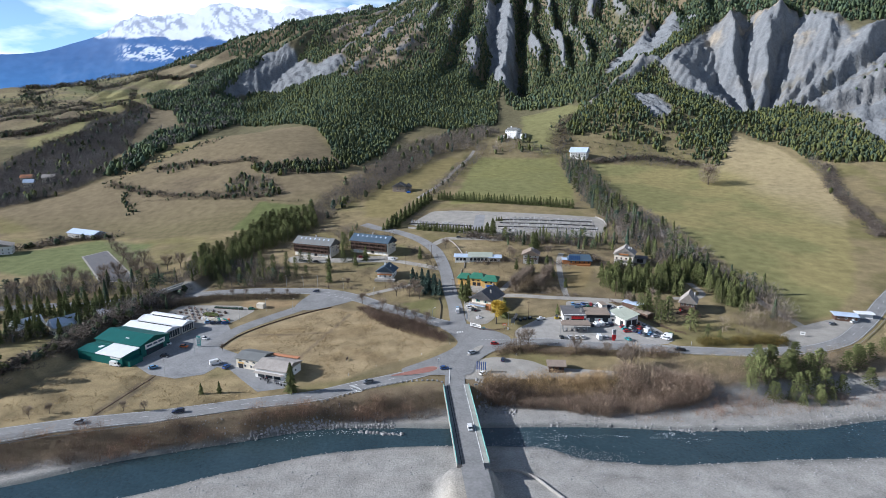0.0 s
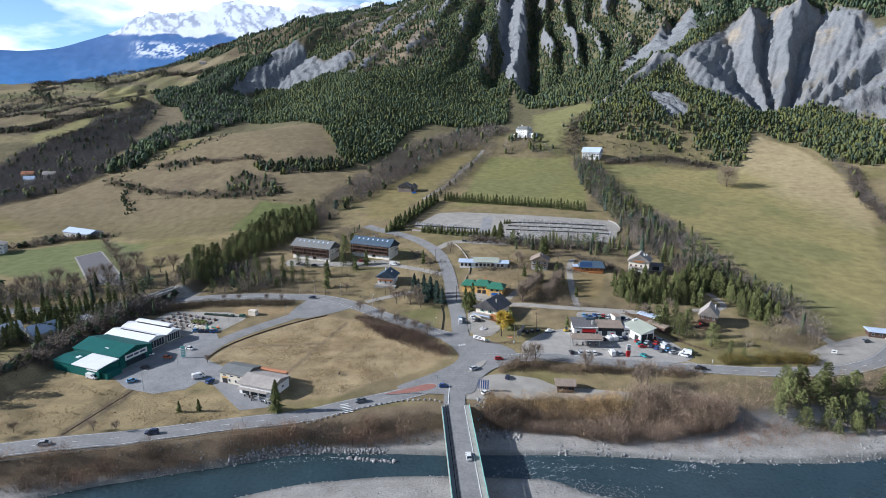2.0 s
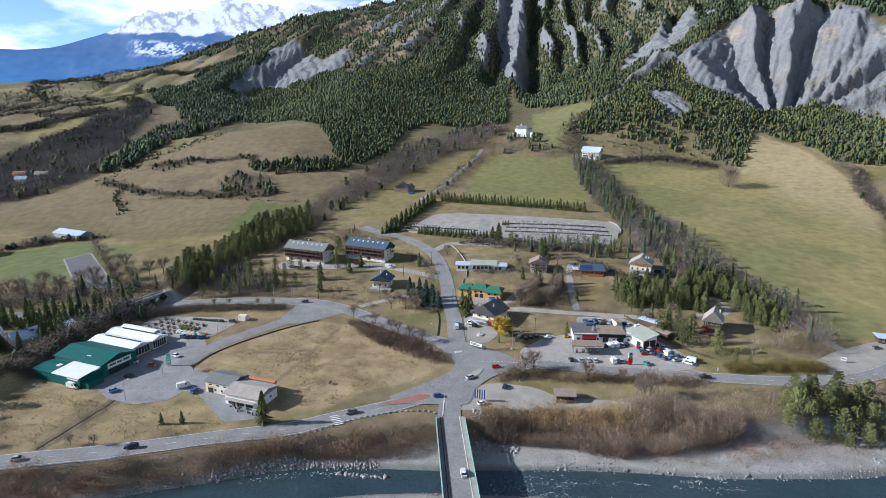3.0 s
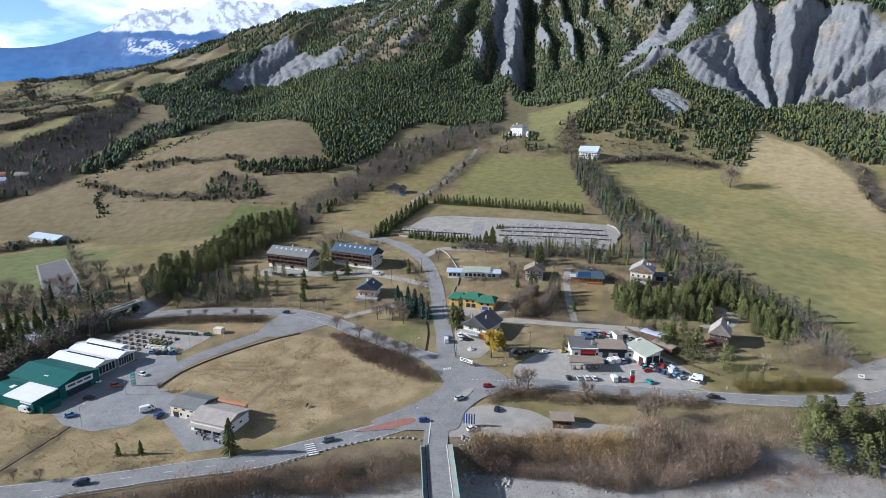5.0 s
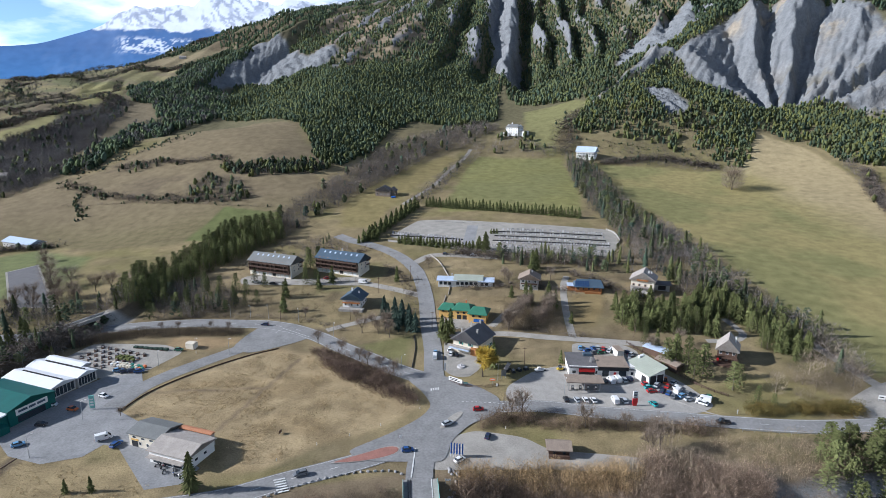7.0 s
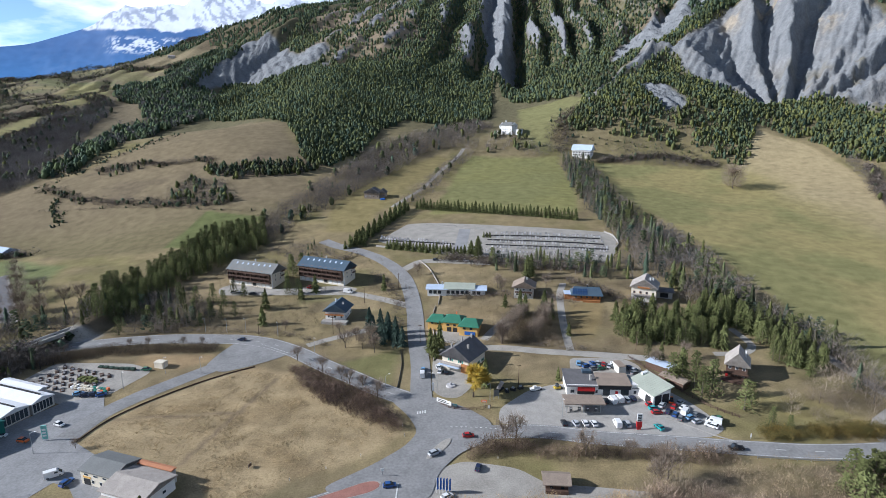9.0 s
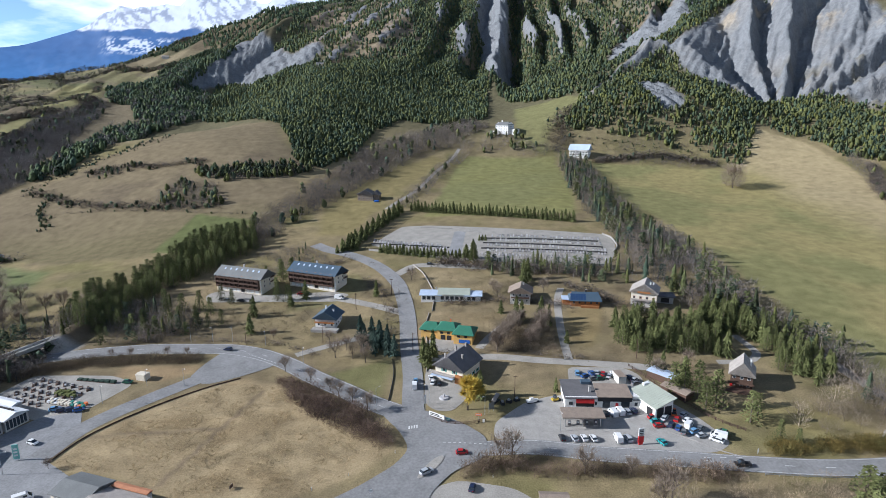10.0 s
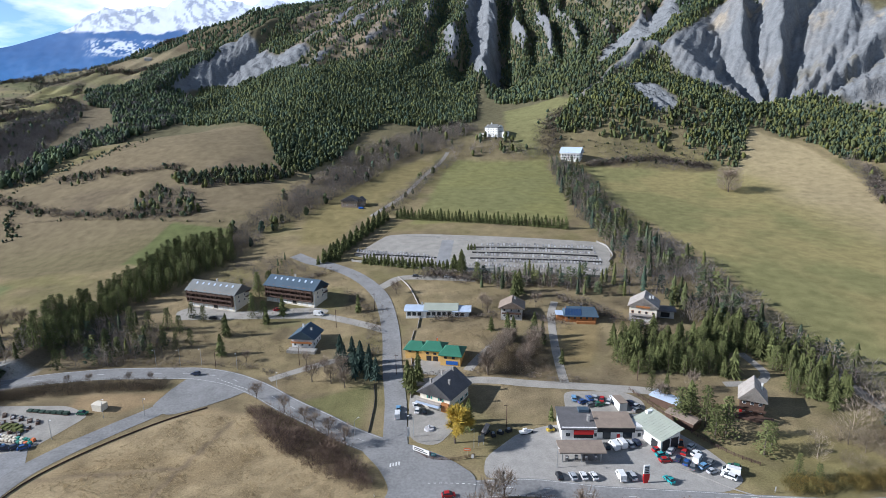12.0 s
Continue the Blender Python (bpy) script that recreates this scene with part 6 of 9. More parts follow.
set_out(firs("sunlit pine on the river bank beyond the road", "riverside pines", True, seed=23, name="pine", h=10.5, wide=0.38),
        [(139, 231, 0.8), (145, 224, 0.7), (150, 236, 1.0), (158, 236, 1.05), (158, 226, 0.7), (165, 240, 1.0), (177, 240, 0.9), (186, 246, 0.9), (150, 229, 0.9), (170, 231, 0.8), (140, 241, 0.9), (146, 243, 1.0), (194, 250, 0.8), (205, 256, 0.8), (133, 238, 0.7), (163, 232, 0.9), (130, 229, 0.85), (138, 225, 0.8), (147, 234, 1.1), (148, 221, 0.55), (154, 229, 1.0), (156, 222, 0.6), (163, 226, 0.6), (184, 243, 1.0), (184, 234, 0.8), (145, 243, 1.05), (158, 247, 1.0), (136, 234, 1.0), (152, 240, 1.0), (141, 246, 0.9)], 5)
set_out(firs("slender dark cypress in the row above the graveyard", "cypress row", seed=27, name="cypress", wide=0.3, h=9.0),
        [(-4 + 118 * k / 44, 549 - 35 * k / 44, 0.75 + 0.4 * ((k * 7) % 5) / 5) for k in range(45)], 6)
set_out(firs("dark spruce on the graveyard's west side", "graveyard spruces", seed=31, name="spruce", wide=0.3, h=9.5),
        [(-48 + 32 * k / 41 + 2.2 * ((k * 5) % 4), 466 + 82 * k / 41, 0.65 + 0.5 * ((k * 3) % 4) / 4) for k in range(42)] + [(-40, 476, 1.1), (-36, 470, 0.9)], 7)
set_out(firs("dense dark cypress in the hedge below the graveyard", "graveyard hedge", seed=35, name="cypress", wide=0.34, h=7.0),
        [(-20 + 52 * k / 24, 463 - 22 * k / 24 + (k % 2), 0.8 + 0.3 * ((k * 5) % 4) / 4) for k in range(25)] + [(38, 441, 1.9), (34, 443, 1.4), (44, 476, 0.6), (46, 476, 0.6), (48, 475.5, 0.6)], 8)
x, y = sown([(-172, 368), (-164, 436), (-152, 506), (-118, 522), (-103, 485), (-126, 442), (-143, 404), (-146, 366)], 4.4, 22)
set_out(firs("pine in the dark belt behind the apartment houses", "pine belt", True, seed=39, name="black_pine", h=12.0, wide=0.22), [(a, b, s) for a, b, s in zip(x, y, np.random.RandomState(6).uniform(0.75, 1.2, len(x)))], 9)
x, y = sown([(-255, 285), (-228, 300), (-196, 296), (-178, 306), (-172, 330), (-200, 330), (-250, 310), (-262, 262), (-225, 266), (-190, 280), (-185, 296)], 7.5, 23)
set_out(firs("dark conifer round the old houses by the embankment", "old garden conifers", seed=43, name="spruce", h=13.0, wide=0.22), [(a, b, s) for a, b, s in zip(x, y, np.random.RandomState(7).uniform(0.7, 1.15, len(x)))], 10)


def bare_tree(seed, h, label, group="", name="bare_tree", mat="twig", spread_=0.38, weep=0.0, haze=420):
    """A leafless tree: trunk, forking limbs and a haze of twigs."""
    r = random.Random(seed)
    ob = thing(name, 0, 0, 0, 0, label, "tree", group)
    trunk, limbs, tips = bmesh.new(), bmesh.new(), []
    fork = Vector((0, 0, h * 0.28))
    rod(trunk, (0, 0, -0.4), fork, 0.028 * h, 0.02 * h, 7)

    def grow(p, d, length, rad, depth):
        q = p + d * length
        rod(limbs, p, q, rad, rad * 0.6, 4)
        tips.append((q, d))
        if depth == 0:
            return
        for _ in range(3):
            e = (d + Vector((r.gauss(0, spread_), r.gauss(0, spread_), r.gauss(0.12, 0.25)))).normalized()
            grow(q, e, length * r.uniform(0.62, 0.8), rad * 0.6, depth - 1)
    for k in range(4):
        a = k * 1.6 + r.uniform(0, 0.8)
        grow(fork, Vector((math.cos(a) * 0.42, math.sin(a) * 0.42, 0.9)).normalized(), h * 0.24, 0.013 * h, 2)
    part("trunk", trunk, M["bark"], ob)
    part("limb_crown", limbs, M["bark"], ob)
    v, f = [], []
    for q, d in tips:
        for _ in range(110 if weep else 8):
            e = (d + Vector((r.gauss(0, 0.7), r.gauss(0, 0.7), r.gauss(0.1 - weep, 0.45)))).normalized() * h * r.uniform(0.1, 0.22)
            s = Vector((r.gauss(0, 1), r.gauss(0, 1), 0)).normalized() * 0.0085 * h * (1.9 if weep else 1)
            k = len(v)
            v += [q - s, q + s, q + e]
            f.append((k, k + 1, k + 2))
    if not weep:                     # the outer haze of fine twigs
        tv, tf = twig_shape(seed + 300, haze, 0.36 if haze < 500 else 0.46, 0.3 if haze < 500 else 0.08, 0.006, 0.16, 0.5 if haze < 500 else 0.12)
        k = len(v)
        v += [Vector(c) * h * 1.08 for c in tv]
        f += [tuple(int(i) + k for i in t) for t in tf]
    mesh_object("crown", v, f, M[mat], ob)
    return ob


def bares(label, group, h, seed, **kw):
    return [lambda k=k: bare_tree(seed + k, h, label, group, **kw) for k in range(3)]


set_out(bares("pollarded leafless tree along the curving road", "roadside trees", 7.0, 1, spread_=0.4), [(-47, 326.5, 1.0), (-34, 316, 1.0), (-25, 309, 0.9), (-21, 305, 0.95), (-15, 300.5, 0.9), (-8.5, 293.5, 1.1), (-95, 343, 0.6), (-104, 343.5, 0.6), (-120, 343, 0.6), (-128, 342, 0.6)], 11)
set_out(bares("leafless spreading tree on the verge by the garage", "verge trees", 9.0, 5), [(37, 263, 1.0), (41, 265.5, 1.0), (62, 256, 1.0), (76, 255, 0.7), (84, 244, 1.25), (80, 240, 1.1)], 12)
set_out(bares("big leafless tree beside the sports court", "court trees", 12.0, 41, haze=900), [(-270, 467, 0.8), (-254, 447, 0.9), (-238, 425, 1.0), (-222, 403, 1.1), (-209, 386, 0.8), (-199, 374, 0.9), (-215, 410, 1.0)], 18)
set_out(bares("slender leafless tree in the small park", "park trees", 8.5, 9, spread_=0.35), [(-28, 338, 1.0), (-20, 336, 0.9), (-14, 332, 1.0), (-17, 341, 1.1), (-24, 345, 0.8), (-33, 352, 0.7), (-60, 357, 0.6), (118, 318, 0.9), (104, 312, 0.9), (2, 416, 0.9), (46, 394, 0.9), (48, 390, 0.8), (72, 392, 0.9), (-105, 262, 0.45), (-122, 205, 0.5), (-114, 205, 0.5), (-154, 199, 0.6), (-149, 203, 0.5)], 13)
set_out(bares("big leafless tree standing alone in the meadow", "", 20.0, 13, haze=2600, spread_=0.6), [(286, 634, 1.1)], 14)
set_out(firs("tall dark pine beside the old embankment", "embankment pines", True, seed=51, name="pine", h=16.0, wide=0.3), [(-192, 220, 1.0), (-189, 229, 1.05), (-196, 236, 1.1), (-201, 226, 1.0), (-206, 244, 1.0)], 17)
set_out(bares("tall slender leafless poplar with pale twigs", "poplars", 12.0, 17, spread_=0.25), [(43 + 2.9 * ((k * 7) % 9), 336 + 2.7 * ((k * 5) % 9), 0.6 + 0.07 * (k % 5)) for k in range(20)] + [(-268 + 8.5 * k, 352 + 4.5 * k + 3 * (k % 2), 0.8 + 0.1 * (k % 4)) for k in range(11)] + [(-262 + 9 * k, 342 + 4 * k, 0.9) for k in range(9)], 15)
set_out([lambda: bare_tree(31, 8.0, "yellow weeping willow in early leaf beside the road", "", "willow_tree", "willow", 0.6, 0.8)], [(28, 292.5, 1.75)], 16)


# ---- houses ----
def wall_frame(face, w, d):
    """Origin, direction along, and outward normal of a wall of a w x d house (front faces -y)."""
    return {"f": (Vector((-w / 2, -d / 2, 0)), Vector((1, 0, 0)), Vector((0, -1, 0))),
            "b": (Vector((w / 2, d / 2, 0)), Vector((-1, 0, 0)), Vector((0, 1, 0))),
            "l": (Vector((-w / 2, d / 2, 0)), Vector((0, -1, 0)), Vector((-1, 0, 0))),
            "r": (Vector((w / 2, -d / 2, 0)), Vector((0, 1, 0)), Vector((1, 0, 0)))}[face]


def slab_on(name, ob, w, d, face, u, z, sw, sh, mat, out=0.06, deep=0.05, label=""):
    """A flat box set on a wall: u metres along it, z up, sw wide, sh high."""
    o, t, n = wall_frame(face, w, d)
    v = []
    for k in (-deep, out):
        for a, b in ((0, 0), (sw, 0), (sw, sh), (0, sh)):
            v.append(o + t * (u + a) + n * k + Vector((0, 0, z + b)))
    f = [(0, 3, 2, 1), (4, 5, 6, 7), (0, 1, 5, 4), (1, 2, 6, 5), (2, 3, 7, 6), (3, 0, 4, 7)]
    return mesh_object(name, v, f, mat, ob, label)


def window(ob, w, d, face, u, z, sw=1.1, sh=1.2, frame_mat="white", shutter=None):
    fr = slab_on("window", ob, w, d, face, u, z, sw, sh, M[frame_mat], 0.06)
    slab_on("pane", fr, w, d, face, u + 0.1, z + 0.1, sw - 0.2, sh - 0.2, M["glass"], 0.09)
    if shutter:
        for k in (-0.55, sw + 0.05):
            slab_on("shutter", fr, w, d, face, u + k, z, 0.5, sh, M[shutter], 0.1)


def gable_roof(ob, w, d, h, rise, axis, eave, mat, thick=0.28, hip=0.0, name="roof", off=0.0):
    """A pitched roof with thickness. axis: 'x' or 'y', the way the ridge runs; hip: metres by which the ridge ends are cut back."""
    a, b = (w / 2 + eave, d / 2 + eave) if axis == "x" else (d / 2 + eave, w / 2 + eave)
    drop = rise * eave / ((b - eave) or 1)
    v = []
    for up in (0, thick):
        zl, zr = h - drop + up, h + rise + up
        pts = [(-a, -b, zl), (a, -b, zl), (a, b, zl), (-a, b, zl), (-a + hip, off, zr), (a - hip, off, zr)]
        v += [p if axis == "x" else (-p[1], p[0], p[2]) for p in pts]
    f = [(6, 7, 11, 10), (8, 9, 10, 11), (0, 4, 5, 1), (2, 5, 4, 3), (0, 1, 7, 6), (2, 3, 9, 8)]
    f += [(7, 8, 11), (9, 6, 10), (1, 5, 2), (3, 4, 0), (1, 2, 8, 7), (3, 0, 6, 9)]
    return mesh_object(name, v, f, M[mat], ob)


def body(ob, w, d, h, rise, axis, wall, gable=None, foot=2.5, name="wall"):
    """Walls down into the ground, with the gables (of their own material) above."""
    v = [(-w / 2, -d / 2, -foot), (w / 2, -d / 2, -foot), (w / 2, d / 2, -foot), (-w / 2, d / 2, -foot),
         (-w / 2, -d / 2, h), (w / 2, -d / 2, h), (w / 2, d / 2, h), (-w / 2, d / 2, h)]
    f = [(0, 1, 5, 4), (1, 2, 6, 5), (2, 3, 7, 6), (3, 0, 4, 7), (4, 5, 6, 7), (0, 3, 2, 1)]
    mesh_object(name, v, f, M[wall], ob)
    if rise > 0:
        k = 0.03
        if axis == "x":
            tri = [[(s * (w / 2 + k), -d / 2, h), (s * (w / 2 + k), d / 2, h), (s * (w / 2 + k), 0, h + rise - 0.02)] for s in (-1, 1)]
            inn = [[(s * (w / 2 - 0.3), -d / 2, h), (s * (w / 2 - 0.3), d / 2, h), (s * (w / 2 - 0.3), 0, h + rise - 0.02)] for s in (-1, 1)]
        else:
            tri = [[(-w / 2, s * (d / 2 + k), h), (w / 2, s * (d / 2 + k), h), (0, s * (d / 2 + k), h + rise - 0.02)] for s in (-1, 1)]
            inn = [[(-w / 2, s * (d / 2 - 0.3), h), (w / 2, s * (d / 2 - 0.3), h), (0, s * (d / 2 - 0.3), h + rise - 0.02)] for s in (-1, 1)]
        for t, i in zip(tri, inn):
            mesh_object("gable", t + i, [(0, 1, 2), (5, 4, 3), (0, 3, 4, 1), (1, 4, 5, 2), (2, 5, 3, 0)], M[gable or wall], ob)


def balcony(ob, w, d, face, u0, u1, z, reach=1.3, mat="brownwood", rail=0.95):
    slab = slab_on("balcony", ob, w, d, face, u0, z, u1 - u0, 0.16, M[mat], reach)
    o, t, n = wall_frame(face, w, d)
    for zz, hh in ((z + rail - 0.1, 0.12), (z + 0.3, rail - 0.48)):
        v = []
        for k in (reach - 0.08, reach):
            for a, b in ((u0, 0), (u1, 0), (u1, hh), (u0, hh)):
                v.append(o + t * a + n * k + Vector((0, 0, zz + b)))
        mesh_object("balustrade", v, [(0, 3, 2, 1), (4, 5, 6, 7), (0, 1, 5, 4), (1, 2, 6, 5), (2, 3, 7, 6), (3, 0, 4, 7)], M[mat], slab)


def chimney(ob, x, y, z0, z1, mat="greyrender", s=0.35):
    ch = box_part("chimney", (x - s, y - s, z0), (x + s, y + s, z1), M[mat], ob)
    box_part("cap", (x - s - 0.1, y - s - 0.1, z1), (x + s + 0.1, y + s + 0.1, z1 + 0.12), M["concrete"], ch)


def house(x, y, turn, w, d, h, rise, axis, wall, roof, label, gable=None, eave=0.8, hip=0.0, name="house", category="house", cols=None, floors=None, frame_mat="white", shutter=None, sides="fr", off=0.0, z=None, group=""):
    ob = thing(name, x, y, ground_at(x, y) if z is None else z, turn, label, category, group)
    body(ob, w, d, h, rise if not off else 0, axis, wall, gable)
    gable_roof(ob, w, d, h, rise, axis, eave, roof, hip=hip, off=off)
    floors = floors if floors is not None else max(1, int(h // 2.7))
    for face in sides:
        span = w if face in "fb" else d
        n = cols if cols and face in "fb" else max(2, int(span / 3.2))
        for k in range(n):
            for fl in range(floors):
                window(ob, w, d, face, (k + 0.5) * span / n - 0.55, 0.9 + fl * 2.7, frame_mat=frame_mat, shutter=shutter)
    return ob


def apartment_block(x, y, turn, roof, label):
    w, d, h = 30.0, 12.0, 8.8
    ob = thing("apartment_house", x, y, ground_at(x, y) - 0.2, turn, label, "apartment house", "apartment houses")
    body(ob, w, d, h, 3.6, "x", "render", "wood", 3)
    gable_roof(ob, w, d, h, 3.6, "x", 1.0, roof)
    slab_on("facade", ob, w, d, "f", 0.9, 2.5, w - 1.8, h - 2.5, M["wood"], 0.12, label="dark timber facade")
    for z in (2.4, 4.75, 7.1):
        balcony(ob, w, d, "f", 0.6, w - 0.6, z, 1.5, "wood", 1.0)
        for k in range(9):
            window(ob, w, d, "f", 1.6 + k * 3.1, z + 0.45, 1.7, 1.55, "brownwood")
    for k in range(10):
        slab_on("partition", ob, w, d, "f", 0.5 + k * 3.2, 2.4, 0.16, 6.2, M["wood"], 1.5)
    for k in range(9):
        slab_on("garage_door", ob, w, d, "f", 1.2 + k * 3.1, 0.1, 2.4, 2.0, M["white" if k != 5 else "dark"], 0.05)
    slab_on("end_wall", ob, w, d, "r", 0, 0, 0.5, h, M["white"], 0.2)
    for z in (3.4, 5.8):
        for u in (3, 7.5):
            window(ob, w, d, "r", u, z, 1.0, 1.2)
    balcony(ob, w, d, "r", 8.2, 11.5, 5.0, 1.2, "wood")
    balcony(ob, w, d, "r", 8.2, 11.5, 7.5, 1.2, "wood")
    sl = 3.6 / 6.0
    for k in range(7):
        u = -w / 2 + 3.2 + k * 3.8
        v = [(u + a, yy, h + 3.6 + sl * yy + 0.34 + up) for up in (-0.15, 0.08) for a, yy in ((0, -2.6), (0.9, -2.6), (0.9, -1.4), (0, -1.4))]
        mesh_object("skylight", v, [(3, 2, 1, 0), (4, 5, 6, 7), (0, 1, 5, 4), (1, 2, 6, 5), (2, 3, 7, 6), (3, 0, 4, 7)], M["palesheet"], ob)
    chimney(ob, -0.5, 0.6, h + 2.4, h + 5.0)
    return ob


apartment_block(-91.8, 417.2, -21.5, "greyroof", "three-storey timber-fronted apartment house under a grey roof")
apartment_block(-50.6, 416.8, -24, "blueroof", "three-storey timber-fronted apartment house under a blue roof")

# small blue-roofed chalet
ob = house(-36.5, 370.5, -10, 10, 10, 5.0, 3.0, "y", "white", "blueroof", "white and timber chalet under a dark blue roof", "wood", 1.2, name="chalet", cols=3)
balcony(ob, 10, 10, "f", 0.2, 9.8, 2.5, 1.6, "brownwood")
chimney(ob, -1.5, 1, 6, 9, "white")
chimney(ob, 2.6, 0, 5.5, 7.6, "white", 0.3)
box_part("terrace", (-6, -9, -1.5), (7, -5, 0.15), M["concrete"], ob)

# long low house with pale metal roofs
ob = thing("long_house", 24, 391.5, ground_at(24, 389), -5, "long low cream house with pale metal roofs", "house")
for cx, w, d, h, roof, rise, dy in ((-10.5, 10, 8, 3.2, "palesheet", 1.0, -0.5), (1.5, 15, 9, 3.6, "sageroof", 1.7, 0.5), (11.5, 7.5, 8, 3.1, "palesheet", 0.9, -0.5)):
    bm = bmesh.new()
    brick(bm, cx - w / 2, dy - d / 2, -2, cx + w / 2, dy + d / 2, h)
    part("wall", bm, M["white"], ob)
    rf = gable_roof(ob, w, d, h, rise, "x", 0.9, roof)
    rf.location = (cx, dy, 0)
    for k in range(int(w / 2.6)):
        bm = bmesh.new()
        brick(bm, cx - w / 2 + 0.7 + k * 2.5, dy - d / 2 - 0.08, 0.6, cx - w / 2 + 2.4 + k * 2.5, dy - d / 2 + 0.1, 2.4)
        part("window", bm, M["glass"], ob)
chimney(ob, -8, 1, 3, 5.6)

# yellow house with green roofs, built in three steps
ob = thing("yellow_house", 22, 352.5, ground_at(22, 349), -14, "yellow timber house with stepped green metal roofs, scaffolded", "house")
for cx, dy, w, d, h in ((-8.5, 1.5, 8, 8, 4.2), (-0.5, 0.8, 8.5, 9, 5.0), (8, -1.5, 8.5, 10, 4.6)):
    bm = bmesh.new()
    brick(bm, cx - w / 2, dy - d / 2, -2, cx + w / 2, dy + d / 2, h)
    part("wall", bm, M["yellow"], ob)
    rf = gable_roof(ob, w, d, h, 2.0, "x", 0.8, "greenroof", hip=2.5)
    rf.location = (cx, dy, 0)
    for u, z, ww, hh, mt in ((-2.6, 2.9, 1.3, 1.0, "glass"), (0.6, 2.9, 1.3, 1.0, "glass"), (-2.4, 0.1, 2.1, 2.2, "dark"), (0.5, 0.1, 2.1, 2.2, "dark")):
        if mt == "dark" and cx != -0.5:
            continue
        bm = bmesh.new()
        brick(bm, cx + u, dy - d / 2 - 0.08, z, cx + u + ww, dy - d / 2 + 0.1, z + hh)
        part("window" if mt == "glass" else "garage_door", bm, M[mt], ob)
bm = bmesh.new()
brick(bm, 6.2, -6.66, 0.4, 11.2, -6.5, 2.0)
part("tarpaulin", bm, M["blue"], ob, "bright blue tarpaulin")
chimney(ob, 0.5, 2.2, 5.5, 8.4, "orange", 0.25)

# the big chalet at the crossroads
ob = house(25.2, 319.2, -32, 12.5, 14, 6.0, 4.2, "y", "render", "slate", "cream chalet with timber gable and broad slate roof", "brownwood", 1.1, name="chalet", cols=4, floors=1, shutter="shutter")
for u in (3.4, 8.2):
    window(ob, 12.5, 14, "f", u, 3.5, 1.2, 1.6, shutter="shutter")
balcony(ob, 12.5, 14, "f", -0.5, 9.5, 2.6, 2.2, "stoneroof", 0.9)
slab_on("awning", ob, 12.5, 14, "f", -0.5, 2.2, 10, 0.15, M["palesheet"], 3.2)
slab_on("timber_front", ob, 12.5, 14, "f", 9.4, 0.0, 3.0, 3.4, M["brownwood"], 0.9)
for cx, cy, top in ((3.2, -2, 9.9), (-2.2, 2, 11.2), (0.5, 5.5, 11.6), (-3.2, -4.5, 10.0)):
    chimney(ob, cx, cy, 6.0, top, "concrete", 0.32)

ob = house(59.2, 384.6, -11, 10, 9, 5.8, 2.6, "y", "greyrender", "browntile", "grey rendered house under a brown roof", "wood", 1.2, cols=3)
chimney(ob, 1.2, 1, 6.5, 9)
balcony(ob, 10, 9, "f", 0.5, 9.5, 2.6, 1.3, "wood")

# wooden house with solar roof
ob = house(90.5, 378.5, -8, 14, 8, 3.0, 2.6, "x", "brownwood", "blueroof", "low orange-brown wooden house with solar panels on its roof", "brownwood", 1.0, hip=1.5, cols=5, floors=1, frame_mat="brownwood")
sl = 2.6 / 4.0
for r_ in range(2):
    for k in range(6):
        x0, y0 = -7.2 + k * 1.25, -4.6 + r_ * 1.7
        v = [(x0 + a, yy, 3.0 + 2.6 + sl * yy + 0.32 + up) for up in (0, 0.08) for a, yy in ((0, y0), (1.15, y0), (1.15, y0 + 1.6), (0, y0 + 1.6))]
        mesh_object("solar_panel", v, [(3, 2, 1, 0), (4, 5, 6, 7), (0, 1, 5, 4), (1, 2, 6, 5), (2, 3, 7, 6), (3, 0, 4, 7)], M["solar"], ob)
chimney(ob, 0.5, 1, 4.5, 6.6, "dark", 0.3)
box_part("porch", (-2, -5.6, -1.5), (6.5, -4, 0.2), M["brownwood"], ob)
bm = bmesh.new()
brick(bm, -11, -2.5, -1.5, -7, 3, 2.3)
part("annex", bm, M["brownwood"], ob)
bm = bmesh.new()
brick(bm, -11.5, -3.2, 2.3, -6.6, 3.4, 2.55)
part("annex_roof", bm, M["palesheet"], ob, "pale flat annex roof")

ob = house(120.2, 377.6, -24, 12.0, 11, 7.4, 3.9, "y", "render", "stoneroof", "tall cream chalet with timber gable and balconies", "brownwood", 0.9, name="chalet", cols=4, floors=2, frame_mat="brownwood")
balcony(ob, 12.0, 11, "f", 0, 12.0, 3.0, 1.6, "stoneroof")
slab_on("timber_front", ob, 12.0, 11, "f", 0.1, -0.5, 11.8, 3.0, M["greyrender"], 0.15)
window(ob, 12.0, 11, "f", 4.2, 7.9, 1.3, 1.2, "brownwood")
window(ob, 12.0, 11, "f", 6.8, 7.9, 1.3, 1.2, "brownwood")
chimney(ob, 2.4, -1.5, 8.4, 11.4, "white")
chimney(ob, 3.6, 1.5, 8.0, 10.6, "white")
balcony(ob, 12.0, 11, "f", 3.0, 9.0, 6.6, 1.0, "brownwood")
ob = house(131, 380, -15, 8, 7, 3, 0.5, "x", "greyrender", "slate", "low grey garage dug into the slope beside the chalet", name="garage", category="garage", cols=1, floors=0)
slab_on("garage_door", ob, 8, 7, "f", 2, 0, 4, 2.4, M["dark"], 0.05)

